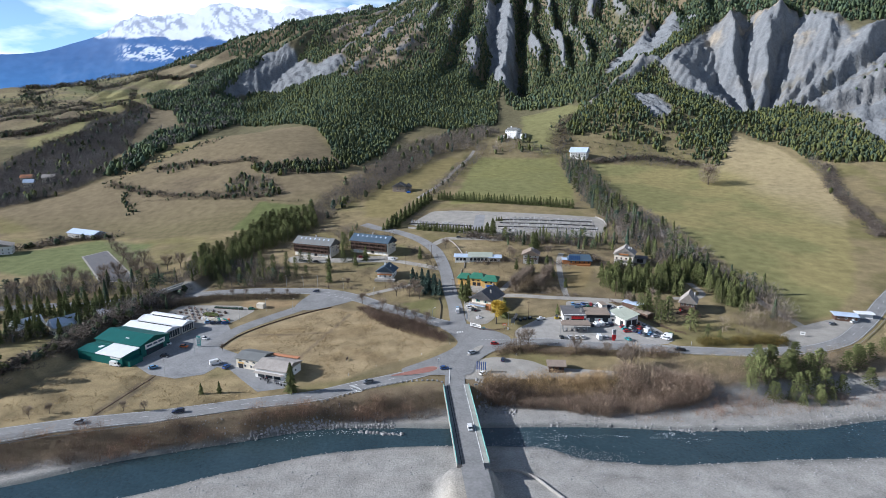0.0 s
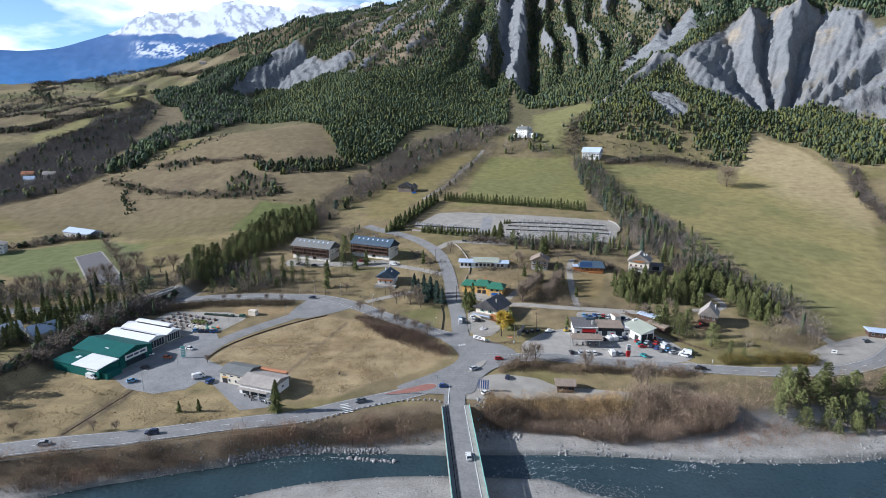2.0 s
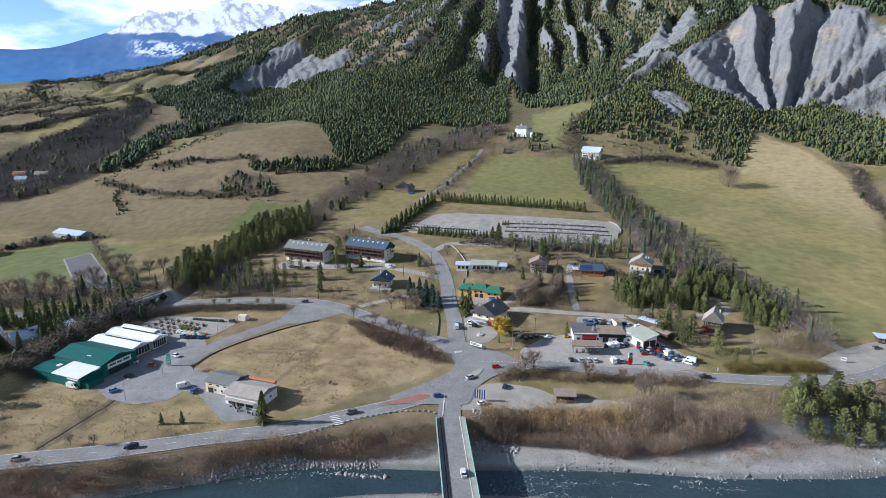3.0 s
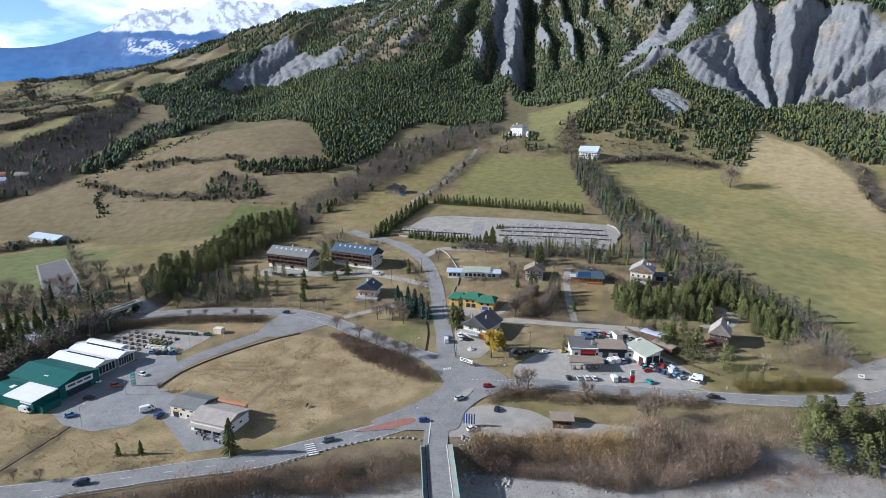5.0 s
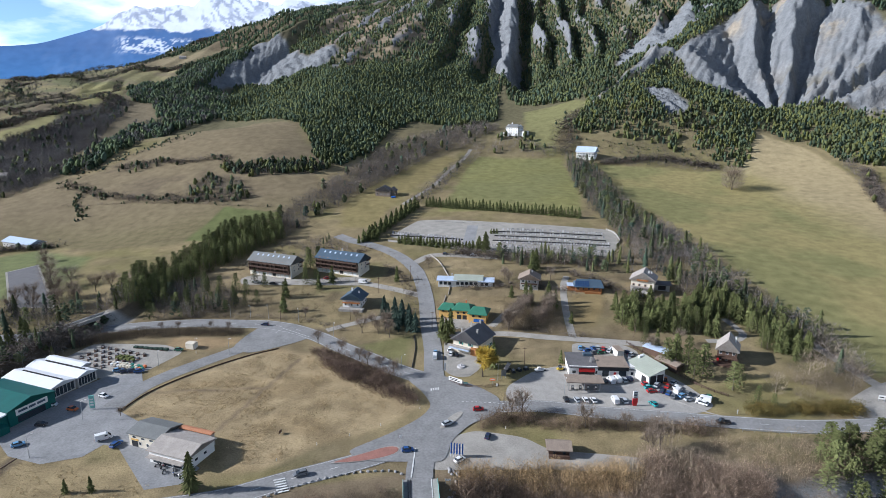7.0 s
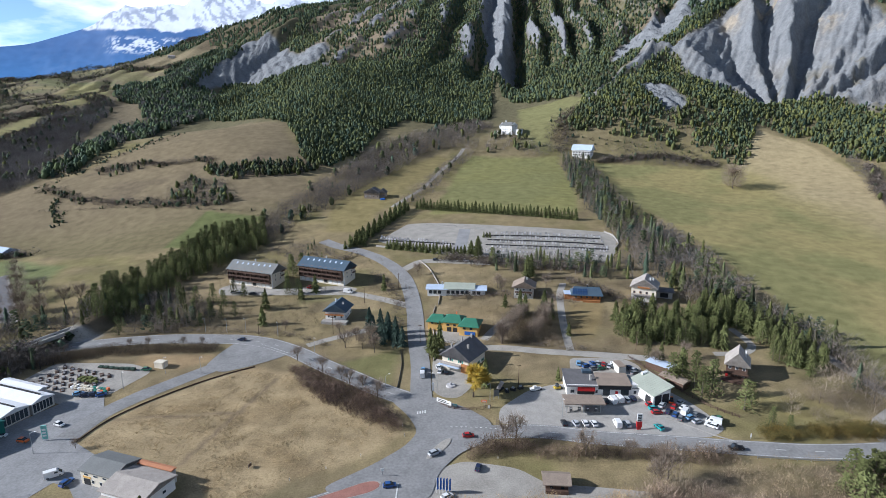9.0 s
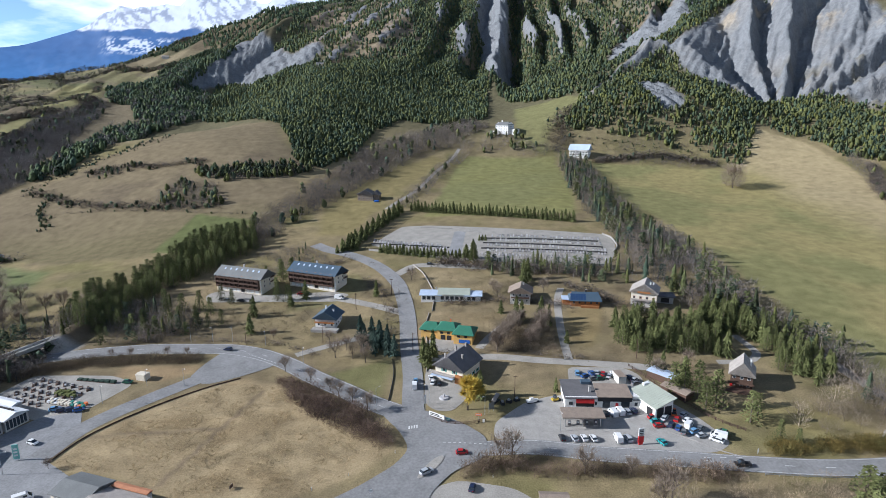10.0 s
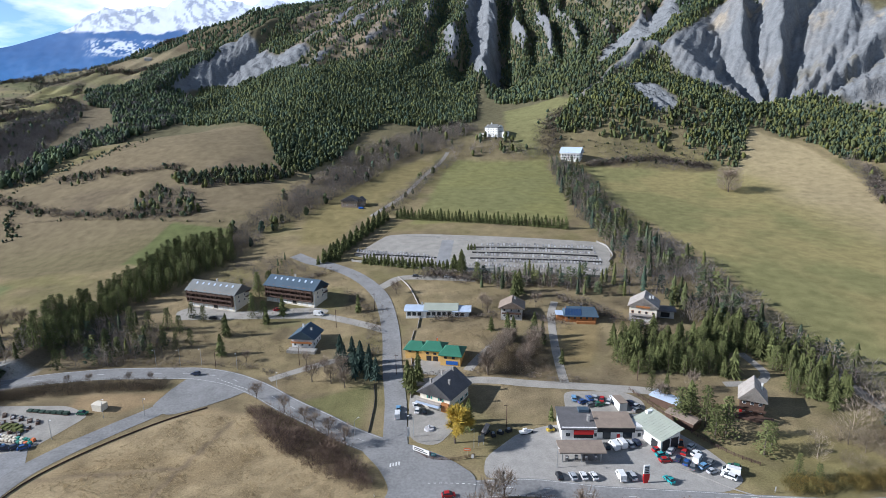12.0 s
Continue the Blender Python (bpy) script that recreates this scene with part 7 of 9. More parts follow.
ob = house(134.0, 306.0, -28, 7.6, 9, 6.2, 4.2, "y", "wood", "stoneroof", "dark timber chalet under a steep grey roof", "brownwood", 0.9, name="chalet", cols=3, floors=2, frame_mat="white")
balcony(ob, 7.6, 9, "f", -0.6, 8.2, 2.1, 1.8, "wood")
chimney(ob, 2.6, 0.5, 7, 10.4, "white", 0.3)
box_part("terrace", (-5, -8.5, -3), (7, -4.7, 0.1), M["wood"], ob)
slab_on("red_panel", ob, 7.6, 9, "f", 0.0, 0.2, 0.9, 1.7, M["red"], 0.12)


# ---- the garage and filling station ----
def filling_station():
    ob = thing("filling_station", 75, 296.5, ground_at(75, 291), -3, "white garage building with dark roofs and a red front", "garage")
    bm = bmesh.new()
    brick(bm, -11.5, -5.5, -2, 0, 6.5, 4.3)
    part("wall", bm, M["white"], ob)
    v = [(-12, -6.2, 3.9), (0, -6.2, 3.9), (0, 7, 4.9), (-12, 7, 4.9), (-12, -6.2, 4.2), (0, -6.2, 4.2), (0, 7, 5.2), (-12, 7, 5.2)]
    cube = [(0, 3, 2, 1), (4, 5, 6, 7), (0, 1, 5, 4), (1, 2, 6, 5), (2, 3, 7, 6), (3, 0, 4, 7)]
    mesh_object("roof", v, cube, M["slate"], ob)
    bm = bmesh.new()
    brick(bm, 0.05, -5.0, -2, 17, 2.2, 4.6)
    part("wall", bm, M["white"], ob)
    v = [(-0.2, -5.8, 4.4), (12.5, -5.8, 4.4), (12, 2.6, 5.6), (-0.2, 2.6, 5.6), (-0.2, -5.8, 4.65), (12.5, -5.8, 4.65), (12, 2.6, 5.85), (-0.2, 2.6, 5.85)]
    mesh_object("roof", v, cube, M["browntile"], ob, "brown corrugated roof")
    v = [(12.5, -5.6, 3.2), (17.2, -5.6, 3.2), (17.2, 2.6, 4.9), (12.5, 2.6, 4.9), (12.5, -5.6, 3.4), (17.2, -5.6, 3.4), (17.2, 2.6, 5.1), (12.5, 2.6, 5.1)]
    mesh_object("lean_to_roof", v, cube, M["greyroof"], ob)
    bm = bmesh.new()
    brick(bm, 0.2, -5.3, 2.6, 12.4, -5.02, 4.35)
    part("fascia", bm, M["dark"], ob, "black fascia band")
    bm = bmesh.new()
    brick(bm, -7.6, -6.0, 2.1, -1.2, -5.5, 3.6)
    part("sign", bm, M["red"], ob, "red shop sign panel")
    bm = bmesh.new()
    brick(bm, -7.6, -5.62, 0.6, -1.2, -5.5, 2.0)
    part("shop_front", bm, M["dark"], ob)
    for k, (x0, ww, zz, hh, mt) in enumerate(((-10.2, 1.4, 1.2, 1.2, "glass"), (-0.9, 0.8, 1.2, 1.2, "glass"), (2.0, 2.6, 0.2, 2.3, "glass"), (6.6, 1.0, 0.3, 1.6, "red"), (8.6, 3.0, 0.2, 2.3, "glass"), (13.4, 1.0, 1.0, 1.2, "glass"), (15.2, 1.0, 1.0, 1.2, "glass"))):
        bm = bmesh.new()
        yy = -5.5 if x0 < 0 else -5.0
        brick(bm, x0, yy - 0.09, zz, x0 + ww, yy + 0.05, zz + hh)
        part("window" if mt == "glass" else "vending_machine", bm, M[mt], ob)
    chimney(ob, -2.2, -1.5, 4.5, 6.6, "greyrender", 0.4)
    box_part("vent", (-4.5, 3.2, 5.0), (-1.0, 5.6, 6.0), M["blueroof"], ob)
    # repair hall
    hall = thing("repair_hall", 93.9, 290.8, ground_at(94, 287), 21, "white repair hall under a single sage-green sheet roof", "hall")
    w, d, lo, hi = 7.6, 13.6, 4.3, 6.4
    v = [(-w / 2, -d / 2, -1.5), (w / 2, -d / 2, -1.5), (w / 2, d / 2, -1.5), (-w / 2, d / 2, -1.5), (-w / 2, -d / 2, lo), (w / 2, -d / 2, hi), (w / 2, d / 2, hi), (-w / 2, d / 2, lo)]
    mesh_object("wall", v, [(0, 1, 5, 4), (1, 2, 6, 5), (2, 3, 7, 6), (3, 0, 4, 7), (4, 5, 6, 7), (0, 3, 2, 1)], M["white"], hall)
    k = (hi - lo) / w
    v = [(x0, y0, lo + k * (x0 + w / 2) + up) for up in (0.06, 0.3) for x0, y0 in ((-w / 2 - 0.7, -d / 2 - 1.0), (w / 2 + 0.7, -d / 2 - 1.0), (w / 2 + 0.7, d / 2 + 0.6), (-w / 2 - 0.7, d / 2 + 0.6))]
    roof = mesh_object("roof", v, cube, M["sageroof"], hall, "pale sage sheet roof")
    for n_ in range(14):            # standing seams
        y0 = -d / 2 - 0.6 + n_ * 1.12
        v = [(x0, y0 + e, lo + k * (x0 + w / 2) + up) for up in (0.28, 0.36) for x0, e in ((-w / 2 - 0.7, 0), (w / 2 + 0.7, 0), (w / 2 + 0.7, 0.07), (-w / 2 - 0.7, 0.07))]
        mesh_object("seam", v, cube, M["sageroof"], roof)
    # flat dark panel: the hall's inner shade put into the colour
    slab_on("bay", hall, w, d, "f", 0.7, 0.0, w - 1.2, 3.9, M["dark"], 0.05, label="dark panel standing for the shaded open workshop bay")
    slab_on("post", hall, w, d, "f", 3.6, 0, 0.3, 4.6, M["white"], 0.15)
    slab_on("door", hall, w, d, "l", 9.4, 0, 2.8, 3.0, M["dark"], 0.05)
    box_part("roof_light", (1.2, 5.4, 5.5), (3.6, 6.6, 6.9), M["whiteroof"], hall)
    # canopy with pumps
    can = thing("pump_canopy", 67, 281.6, ground_at(67, 281.6), -2, "brown corrugated canopy over the fuel pumps", "canopy")
    bm = bmesh.new()
    brick(bm, -7.2, -3.6, 4.1, 7.2, 3.6, 4.5)
    part("roof", bm, M["browntile"], can)
    for x0 in (-6, 0, 6):
        for y0 in (-1.5, 2.5):
            box_part("post", (x0 - 0.12, y0 - 0.12, -0.3), (x0 + 0.12, y0 + 0.12, 4.1), M["metal"], can)
    for k, x0 in enumerate((-4.5, -1.5, 1.5, 4.5)):
        pmp = thing("fuel_pump", 67 + x0, 280.8 - x0 * 0.03, ground_at(67 + x0, 280.8), -2, "dark fuel pump under the canopy", "fuel pump", "fuel pumps")
        box_part("plinth", (-1.2, -0.6, -0.1), (1.2, 0.6, 0.3), M["concrete"], pmp)
        box_part("housing", (-0.5, -0.35, 0.3), (0.5, 0.35, 1.9), M["slate"], pmp, bevel=0.06)
        box_part("display", (-0.35, -0.4, 1.3), (0.35, -0.34, 1.75), M["white"], pmp)


filling_station()
ob = house(105.2, 310.2, 40, 5.6, 10, 2.6, 0.4, "y", "wood", "palesheet", "low wooden shed with a pale blue metal roof", name="shed", category="shed", floors=0, eave=0.3)
ob = house(106.6, 299.0, 35, 4.8, 10.4, 2.4, 0.5, "y", "wood", "browntile", "low shed with a brown sheet roof", name="shed", category="shed", floors=0, eave=0.3)
ob = thing("container", 88, 309.5, ground_at(88, 309.5), 8, "tall narrow white container above the garage", "container")
box_part("body", (-1.5, -3, -0.3), (1.5, 3, 2.9), M["white"], ob, bevel=0.05)
box_part("lid", (-1.6, -3.1, 2.9), (1.6, 3.1, 3.05), M["browntile"], ob)

# ---- the garden centre ----
def shed(x, y, w, d, h, rise, wall, roof, label, eave=0.4, end="wood", name="sales_hall"):
    ob = house(x, y, -20.5, w, d, h, rise, "x", wall, roof, label, wall, eave, name=name, category="sales hall", floors=0, group="garden centre halls")
    return ob


a = shed(-154.2, 254.6, 27, 11, 4.0, 0.7, "emerald", "emerald", "low green metal hall of the garden centre")
v = [(-2.0, -6.0, 4.1), (13.7, -6.0, 4.1), (13.7, 5.4, 5.0), (-2.0, 5.4, 5.0), (-2.0, -6.0, 4.5), (13.7, -6.0, 4.5), (13.7, 5.4, 5.5), (-2.0, 5.4, 5.5)]
mesh_object("roof_panel", v, [(0, 3, 2, 1), (4, 5, 6, 7), (0, 1, 5, 4), (1, 2, 6, 5), (2, 3, 7, 6), (3, 0, 4, 7)], M["whiteroof"], a, "bright white roof panels")
box_part("roof_light", (-5.5, -1.2, 4.6), (-3.6, 0.6, 5.2), M["whiteroof"], a)
box_part("wing", (12.8, -4.5, -1), (17, 2.5, 2.6), M["emerald"], a)
slab_on("shop_window", a, 27, 11, "r", 2, 0.3, 6, 2.2, M["glass"], 0.06)
slab_on("sign", a, 27, 11, "f", 20, 3.0, 6, 0.6, M["white"], 0.1)
b = shed(-149.6, 266.6, 28, 17, 5.6, 2.2, "emerald", "emerald", "large green metal hall with a white sign on its gable")
box_part("roof_light", (1.5, -5.2, 6.2), (3.6, -3.4, 6.9), M["whiteroof"], b)
s_ = slab_on("sign", b, 28, 17, "r", 2.6, 3.0, 11.5, 2.6, M["white"], 0.2, label="white sign board with dark lettering bars")
for k, (u, ww) in enumerate(((3.4, 3.2), (7.2, 2.4), (10.2, 3.0))):
    slab_on("lettering", s_, 28, 17, "r", u, 3.9, ww, 0.8, M["blueroof"], 0.24)
slab_on("shop_window", b, 28, 17, "r", 3, 0.2, 10, 2.3, M["glass"], 0.06)
c = shed(-148.3, 282.6, 27, 10, 4.3, 1.3, "greyrender", "whiteroof", "white-roofed glasshouse hall of the garden centre")
c2 = shed(-145.2, 291.8, 29, 8.2, 4.2, 1.3, "greyrender", "whiteroof", "white-roofed glasshouse hall of the garden centre")
shed(-146.6, 298.2, 21, 3.6, 4.4, 0.5, "greyrender", "whiteroof", "narrow white-roofed glasshouse bay")
for s_, d_ in ((c, 10), (c2, 8.2)):
    # solid box, near-black in place of the shade in a vent slot
    box_part("ridge_vent", (-9.5, 0.3, 5.2), (12.5, 1.0, 5.98), M["dark"], s_, "dark box standing for the open ridge vent")
    for k in range(6):
        slab_on("glazing", s_, 27 if d_ == 10 else 29, d_, "r", 0.4 + k * (d_ - 0.8) / 6, 0.6, (d_ - 1.6) / 6 - 0.15, 3.2, M["glass"], 0.05)
ob = thing("signpost", -117.9, 266.6, ground_at(-117.9, 266.6), 10, "turquoise totem sign of the garden centre", "sign")
box_part("panel", (-0.9, -0.2, 0.6), (0.9, 0.2, 5.6), M["turquoise"], ob, bevel=0.05)
box_part("foot", (-0.7, -0.15, -0.4), (0.7, 0.15, 0.6), M["white"], ob)
for k in range(3):
    box_part("lettering", (-0.6, -0.24, 1.6 + k * 1.1), (0.6, -0.2, 2.2 + k * 1.1), M["white"], ob)

# stock on the sales yard
def stock(name, label, x0, y0, turn, base, loads):
    """A pallet or bed with what stands on it; loads: (x, y, half width, half depth, height, material)."""
    ob = thing(name, x0, y0, ground_at(x0, y0) + 0.05, turn, label, "garden stock", "sales yard stock")
    box_part("base", (-base[0], -base[1], -0.1), (base[0], base[1], 0.16), M["wood"], ob)
    for lx, ly, a_, b_, h_, mt in loads:
        box_part("load", (lx - a_, ly - b_, 0.16), (lx + a_, ly + b_, 0.16 + h_), M[mt], ob, bevel=0.06)


r = np.random.RandomState(3)
for row in range(6):                 # long timber beds of stone and pots, in slanting rows
    for k in range(7):
        x0, y0 = -151 + k * 3.9 + row * 1.1, 303.5 + row * 3.6 - k * 1.35
        if y0 < 299.5 + 0.25 * max(0, x0 + 140) or y0 > 323 or x0 > -121:
            continue
        loads = [(lx, r.uniform(-0.2, 0.2), r.uniform(0.25, 0.5), 0.45, r.uniform(0.25, 0.8), ("slate", "browntile", "wood", "stone", "rock")[r.randint(5)]) for lx in (-1.1, 0.0, 1.1) if r.uniform() < 0.85]
        stock("plant_bed", "low timber bed of pots and stone on the sales yard", x0, y0, -58, (1.75, 0.75), loads)
for k in range(9):                   # evergreens in containers
    x0, y0 = -132 + (k % 5) * 1.9, 309.5 + (k // 5) * 2.2 - (k % 5) * 0.5
    stock("plant_crate", "crate of bushy evergreen garden plants", x0, y0, -15, (0.8, 0.8), [(0, 0, 0.75, 0.75, r.uniform(0.7, 1.2), "needles")])
for k in range(22):                  # wrapped sacks of soil, white, green and orange
    x0, y0 = -131 + (k % 11) * 1.5, 303.0 + (k // 11) * 1.9 - (k % 11) * 0.35
    stock("sack_pallet", "pallet of stacked wrapped garden sacks", x0, y0, -15, (0.62, 0.62), [(0, 0, 0.56, 0.56, r.uniform(0.6, 1.1), ("whiteroof", "render", "render", "shutter", "orange")[min(4, (k % 11) // 3 + (k % 2))])])
for k in range(7):                   # low dark nursery rows
    x0, y0 = -130 + k * 2.5, 321.5 - k * 0.45
    stock("nursery_row", "dark row of small potted conifers", x0, y0, -10, (1.1, 0.9), [(0, 0, 1.0, 0.8, r.uniform(0.5, 1.0), "spruce")])

# ---- the motorcycle shop ----
ob = house(-84.6, 246.6, -19, 12.5, 10, 4.6, 1.3, "x", "render", "greyroof", "cream shop wing under a shallow grey roof", "render", 0.5, name="shop_wing", category="shop", cols=4, floors=1)
for k in range(3):
    window(ob, 12.5, 10, "f", 1.5 + k * 3.6, 3.1, 1.6, 0.8)
slab_on("sign", ob, 12.5, 10, "f", 1.0, 2.3, 3.0, 0.6, M["yellow"], 0.12)
slab_on("doorway", ob, 12.5, 10, "f", 1.2, 0.1, 2.4, 2.0, M["dark"], 0.1)
ob = house(-71.9, 238.2, -19, 15, 12, 4.4, 1.5, "x", "white", "stoneroof", "white motorcycle shop under a pale grey roof", "white", 0.7, name="shop", category="shop", floors=0)
for k in range(3):
    window(ob, 15, 12, "f", 1.4 + k * 4.0, 0.3, 3.2, 2.2, "dark")
slab_on("awning", ob, 15, 12, "f", 0.2, 2.7, 14, 0.12, M["stoneroof"], 2.0)
for k in range(2):
    window(ob, 15, 12, "r", 3 + 4 * k, 1.5, 1.4, 1.0)
slab_on("trim", ob, 15, 12, "r", 0.3, 4.4, 6, 0.3, M["red"], 0.2)
ob = house(-70.2, 246.2, -19, 12.5, 1.6, 4.5, 0.2, "x", "greyrender", "orangetile", "low rear store under an orange-red roof", name="store", category="store", floors=0, eave=0.3)

# ---- outlying buildings ----
ob = house(50, 241.8, -4, 6.5, 5, 2.9, 1.2, "x", "wood", "browntile", "small timber kiosk with a brown roof by the lay-by", eave=0.9, name="kiosk", category="kiosk", cols=2, floors=1, frame_mat="wood")
box_part("counter", (-3.4, -3.8, -0.5), (3.2, -2.6, 1.0), M["wood"], ob)
ob = house(94.5, 803.5, -38, 17, 13, 9.0, 3.0, "x", "white", "greyroof", "tall white villa on the hillside under a grey hipped roof", hip=4.0, name="villa", category="villa", cols=5, floors=3)
chimney(ob, -4, 1, 10.5, 14, "white", 0.6)
box_part("annex", (8.5, -3, -3), (17, 5, 4.2), M["white"], ob)
box_part("annex_roof", (8.3, -3.4, 4.2), (17.4, 5.4, 4.6), M["greyroof"], ob)
box_part("terrace", (-12, -9, -4), (-3, -6.5, 2.0), M["white"], ob)
ob = house(171, 745, -28, 20, 13, 7.5, 4.5, "x", "white", "palesheet", "big white house with tiered balconies at the wood's edge", "wood", 1.4, name="villa", category="villa", cols=6, floors=2, frame_mat="dark")
for z in (2.6, 5.2):
    balcony(ob, 20, 13, "f", 0, 20, z, 1.8, "white")
ob = house(-43, 585, -8, 13, 9, 5.0, 3.2, "y", "browntile", "slate", "brown stone farmhouse with a dark gabled roof", "browntile", 0.8, name="farmhouse", cols=4, floors=2)
house(-35, 586, -8, 6, 7, 4.2, 2.6, "y", "browntile", "slate", "brown stone wing of the farmhouse", "browntile", 0.6, name="farmhouse_wing", cols=2, floors=1)
ob = thing("tarpaulin", -34, 577, ground_at(-34, 577), 0, "blue tarpaulin over a heap beside the farmhouse", "tarpaulin")
box_part("sheet", (-2, -1.2, -0.2), (2, 1.2, 1.3), M["blue"], ob, bevel=0.4)
ob = house(-322, 521, -24, 34, 13, 4.0, 2.6, "x", "greyrender", "palesheet", "long farm barn under a pale metal roof", name="barn", category="barn", cols=8, floors=1)
ob = house(-362, 463, 25, 24, 12, 7.0, 3.6, "y", "white", "stoneroof", "white farmhouse under a pale roof beside the meadow", name="farmhouse", cols=6, floors=2)
ob = house(-214, 286, -35, 9, 12, 4.6, 3.4, "y", "render", "whiteroof", "old cream house under a pale roof among trees", name="house", cols=3, floors=1)
ob = house(-196, 287, -35, 8, 11, 5.0, 3.2, "y", "render", "palesheet", "old house with a pale grey roof among trees", name="house", cols=3, floors=1)
ob = house(-192, 312, -25, 14, 5, 2.4, 0.4, "x", "greyrender", "whiteroof", "long low shed with a pale roof behind the hedge", name="shed", category="shed", floors=0)
ob = house(212, 294.5, -18, 10, 6, 2.8, 0.6, "x", "wood", "palesheet", "small wooden hut with a blue-grey metal roof", name="hut", category="hut", cols=3, floors=1)
ob = house(224, 297, -10, 7, 4, 2.5, 0.3, "x", "white", "whiteroof", "white site cabin beside the lay-by", name="cabin", category="cabin", floors=0)
ob = house(-104.5, 322, -15, 4.2, 3.2, 2.3, 0.2, "x", "render", "render", "small cream shed beside the lane", name="shed", category="shed", floors=0, eave=0.1)
for x0, y0, rf, sz in ((-486, 690, "palesheet", 10), (-470, 702, "stoneroof", 12), (-505, 715, "orangetile", 12), (-540, 640, "orangetile", 13), (-520, 660, "whiteroof", 11)):
    house(x0, y0, 20, sz, sz * 0.8, 5, 3, "x", "render", rf, "hamlet house half hidden in the side valley's woods", group="hamlet houses", cols=3, floors=1)


house(-680, 1671, 20, 16, 10, 4, 2.6, "x", "greyrender", "stoneroof", "lone stone hut on the upland meadow", name="hut", category="hut", cols=3, floors=1)


def rail_bridge():
    """The old railway's girder bridge over the road, between its embankments."""
    ob = thing("rail_bridge", -165.2, 342.2, 0, 69, "old railway girder bridge of pale concrete over the road", "bridge")
    z = 7.35
    box_part("deck", (-14.5, -1.9, z - 0.9), (14.5, 1.9, z - 0.2), M["concrete"], ob)
    for s in (-1, 1):
        box_part("girder", (-14.5, s * 2.15 - 0.25, z - 1.1), (14.5, s * 2.15 + 0.25, z + 0.55), M["concrete"] if s < 0 else M["greyrender"], ob)
        box_part("abutment", (s * 12.6 - 1.2, -2.6, -0.5), (s * 12.6 + 1.2, 2.6, z - 0.9), M["greyrender"], ob)


rail_bridge()


# ---- vehicles ----
PAINTS = dict(white=(0.75, 0.75, 0.74), silver=(0.42, 0.44, 0.46), grey=(0.16, 0.17, 0.18), black=(0.02, 0.02, 0.022), red=(0.42, 0.02, 0.02), blue=(0.03, 0.09, 0.27),
              navy=(0.02, 0.03, 0.07), teal=(0.03, 0.32, 0.33), orange=(0.62, 0.15, 0.03), green=(0.03, 0.14, 0.08), sky=(0.16, 0.33, 0.52))
PAINT_MATS = {k: material(k + "_car_paint", v, 0.3, 0.05, 2.0, spec=0.5) for k, v in PAINTS.items()}
LAMP_GLASS = material("headlight_glass", (0.7, 0.7, 0.68), 0.2, 0.05, 1.0)
MODELS = {}


def loft(rings):
    """Corners and faces of a body through rings of four corners (x, half width, low, high)."""
    v, f = [], []
    for x, hw, lo, hi in rings:
        v += [(x, -hw, lo), (x, hw, lo), (x, hw * 0.94, hi), (x, -hw * 0.94, hi)]
    for k in range(len(rings) - 1):
        a, b = 4 * k, 4 * k + 4
        f += [(a + i, a + (i + 1) % 4, b + (i + 1) % 4, b + i) for i in range(4)]
    e = 4 * len(rings) - 4
    f += [(3, 2, 1, 0), (e, e + 1, e + 2, e + 3)]
    return v, f


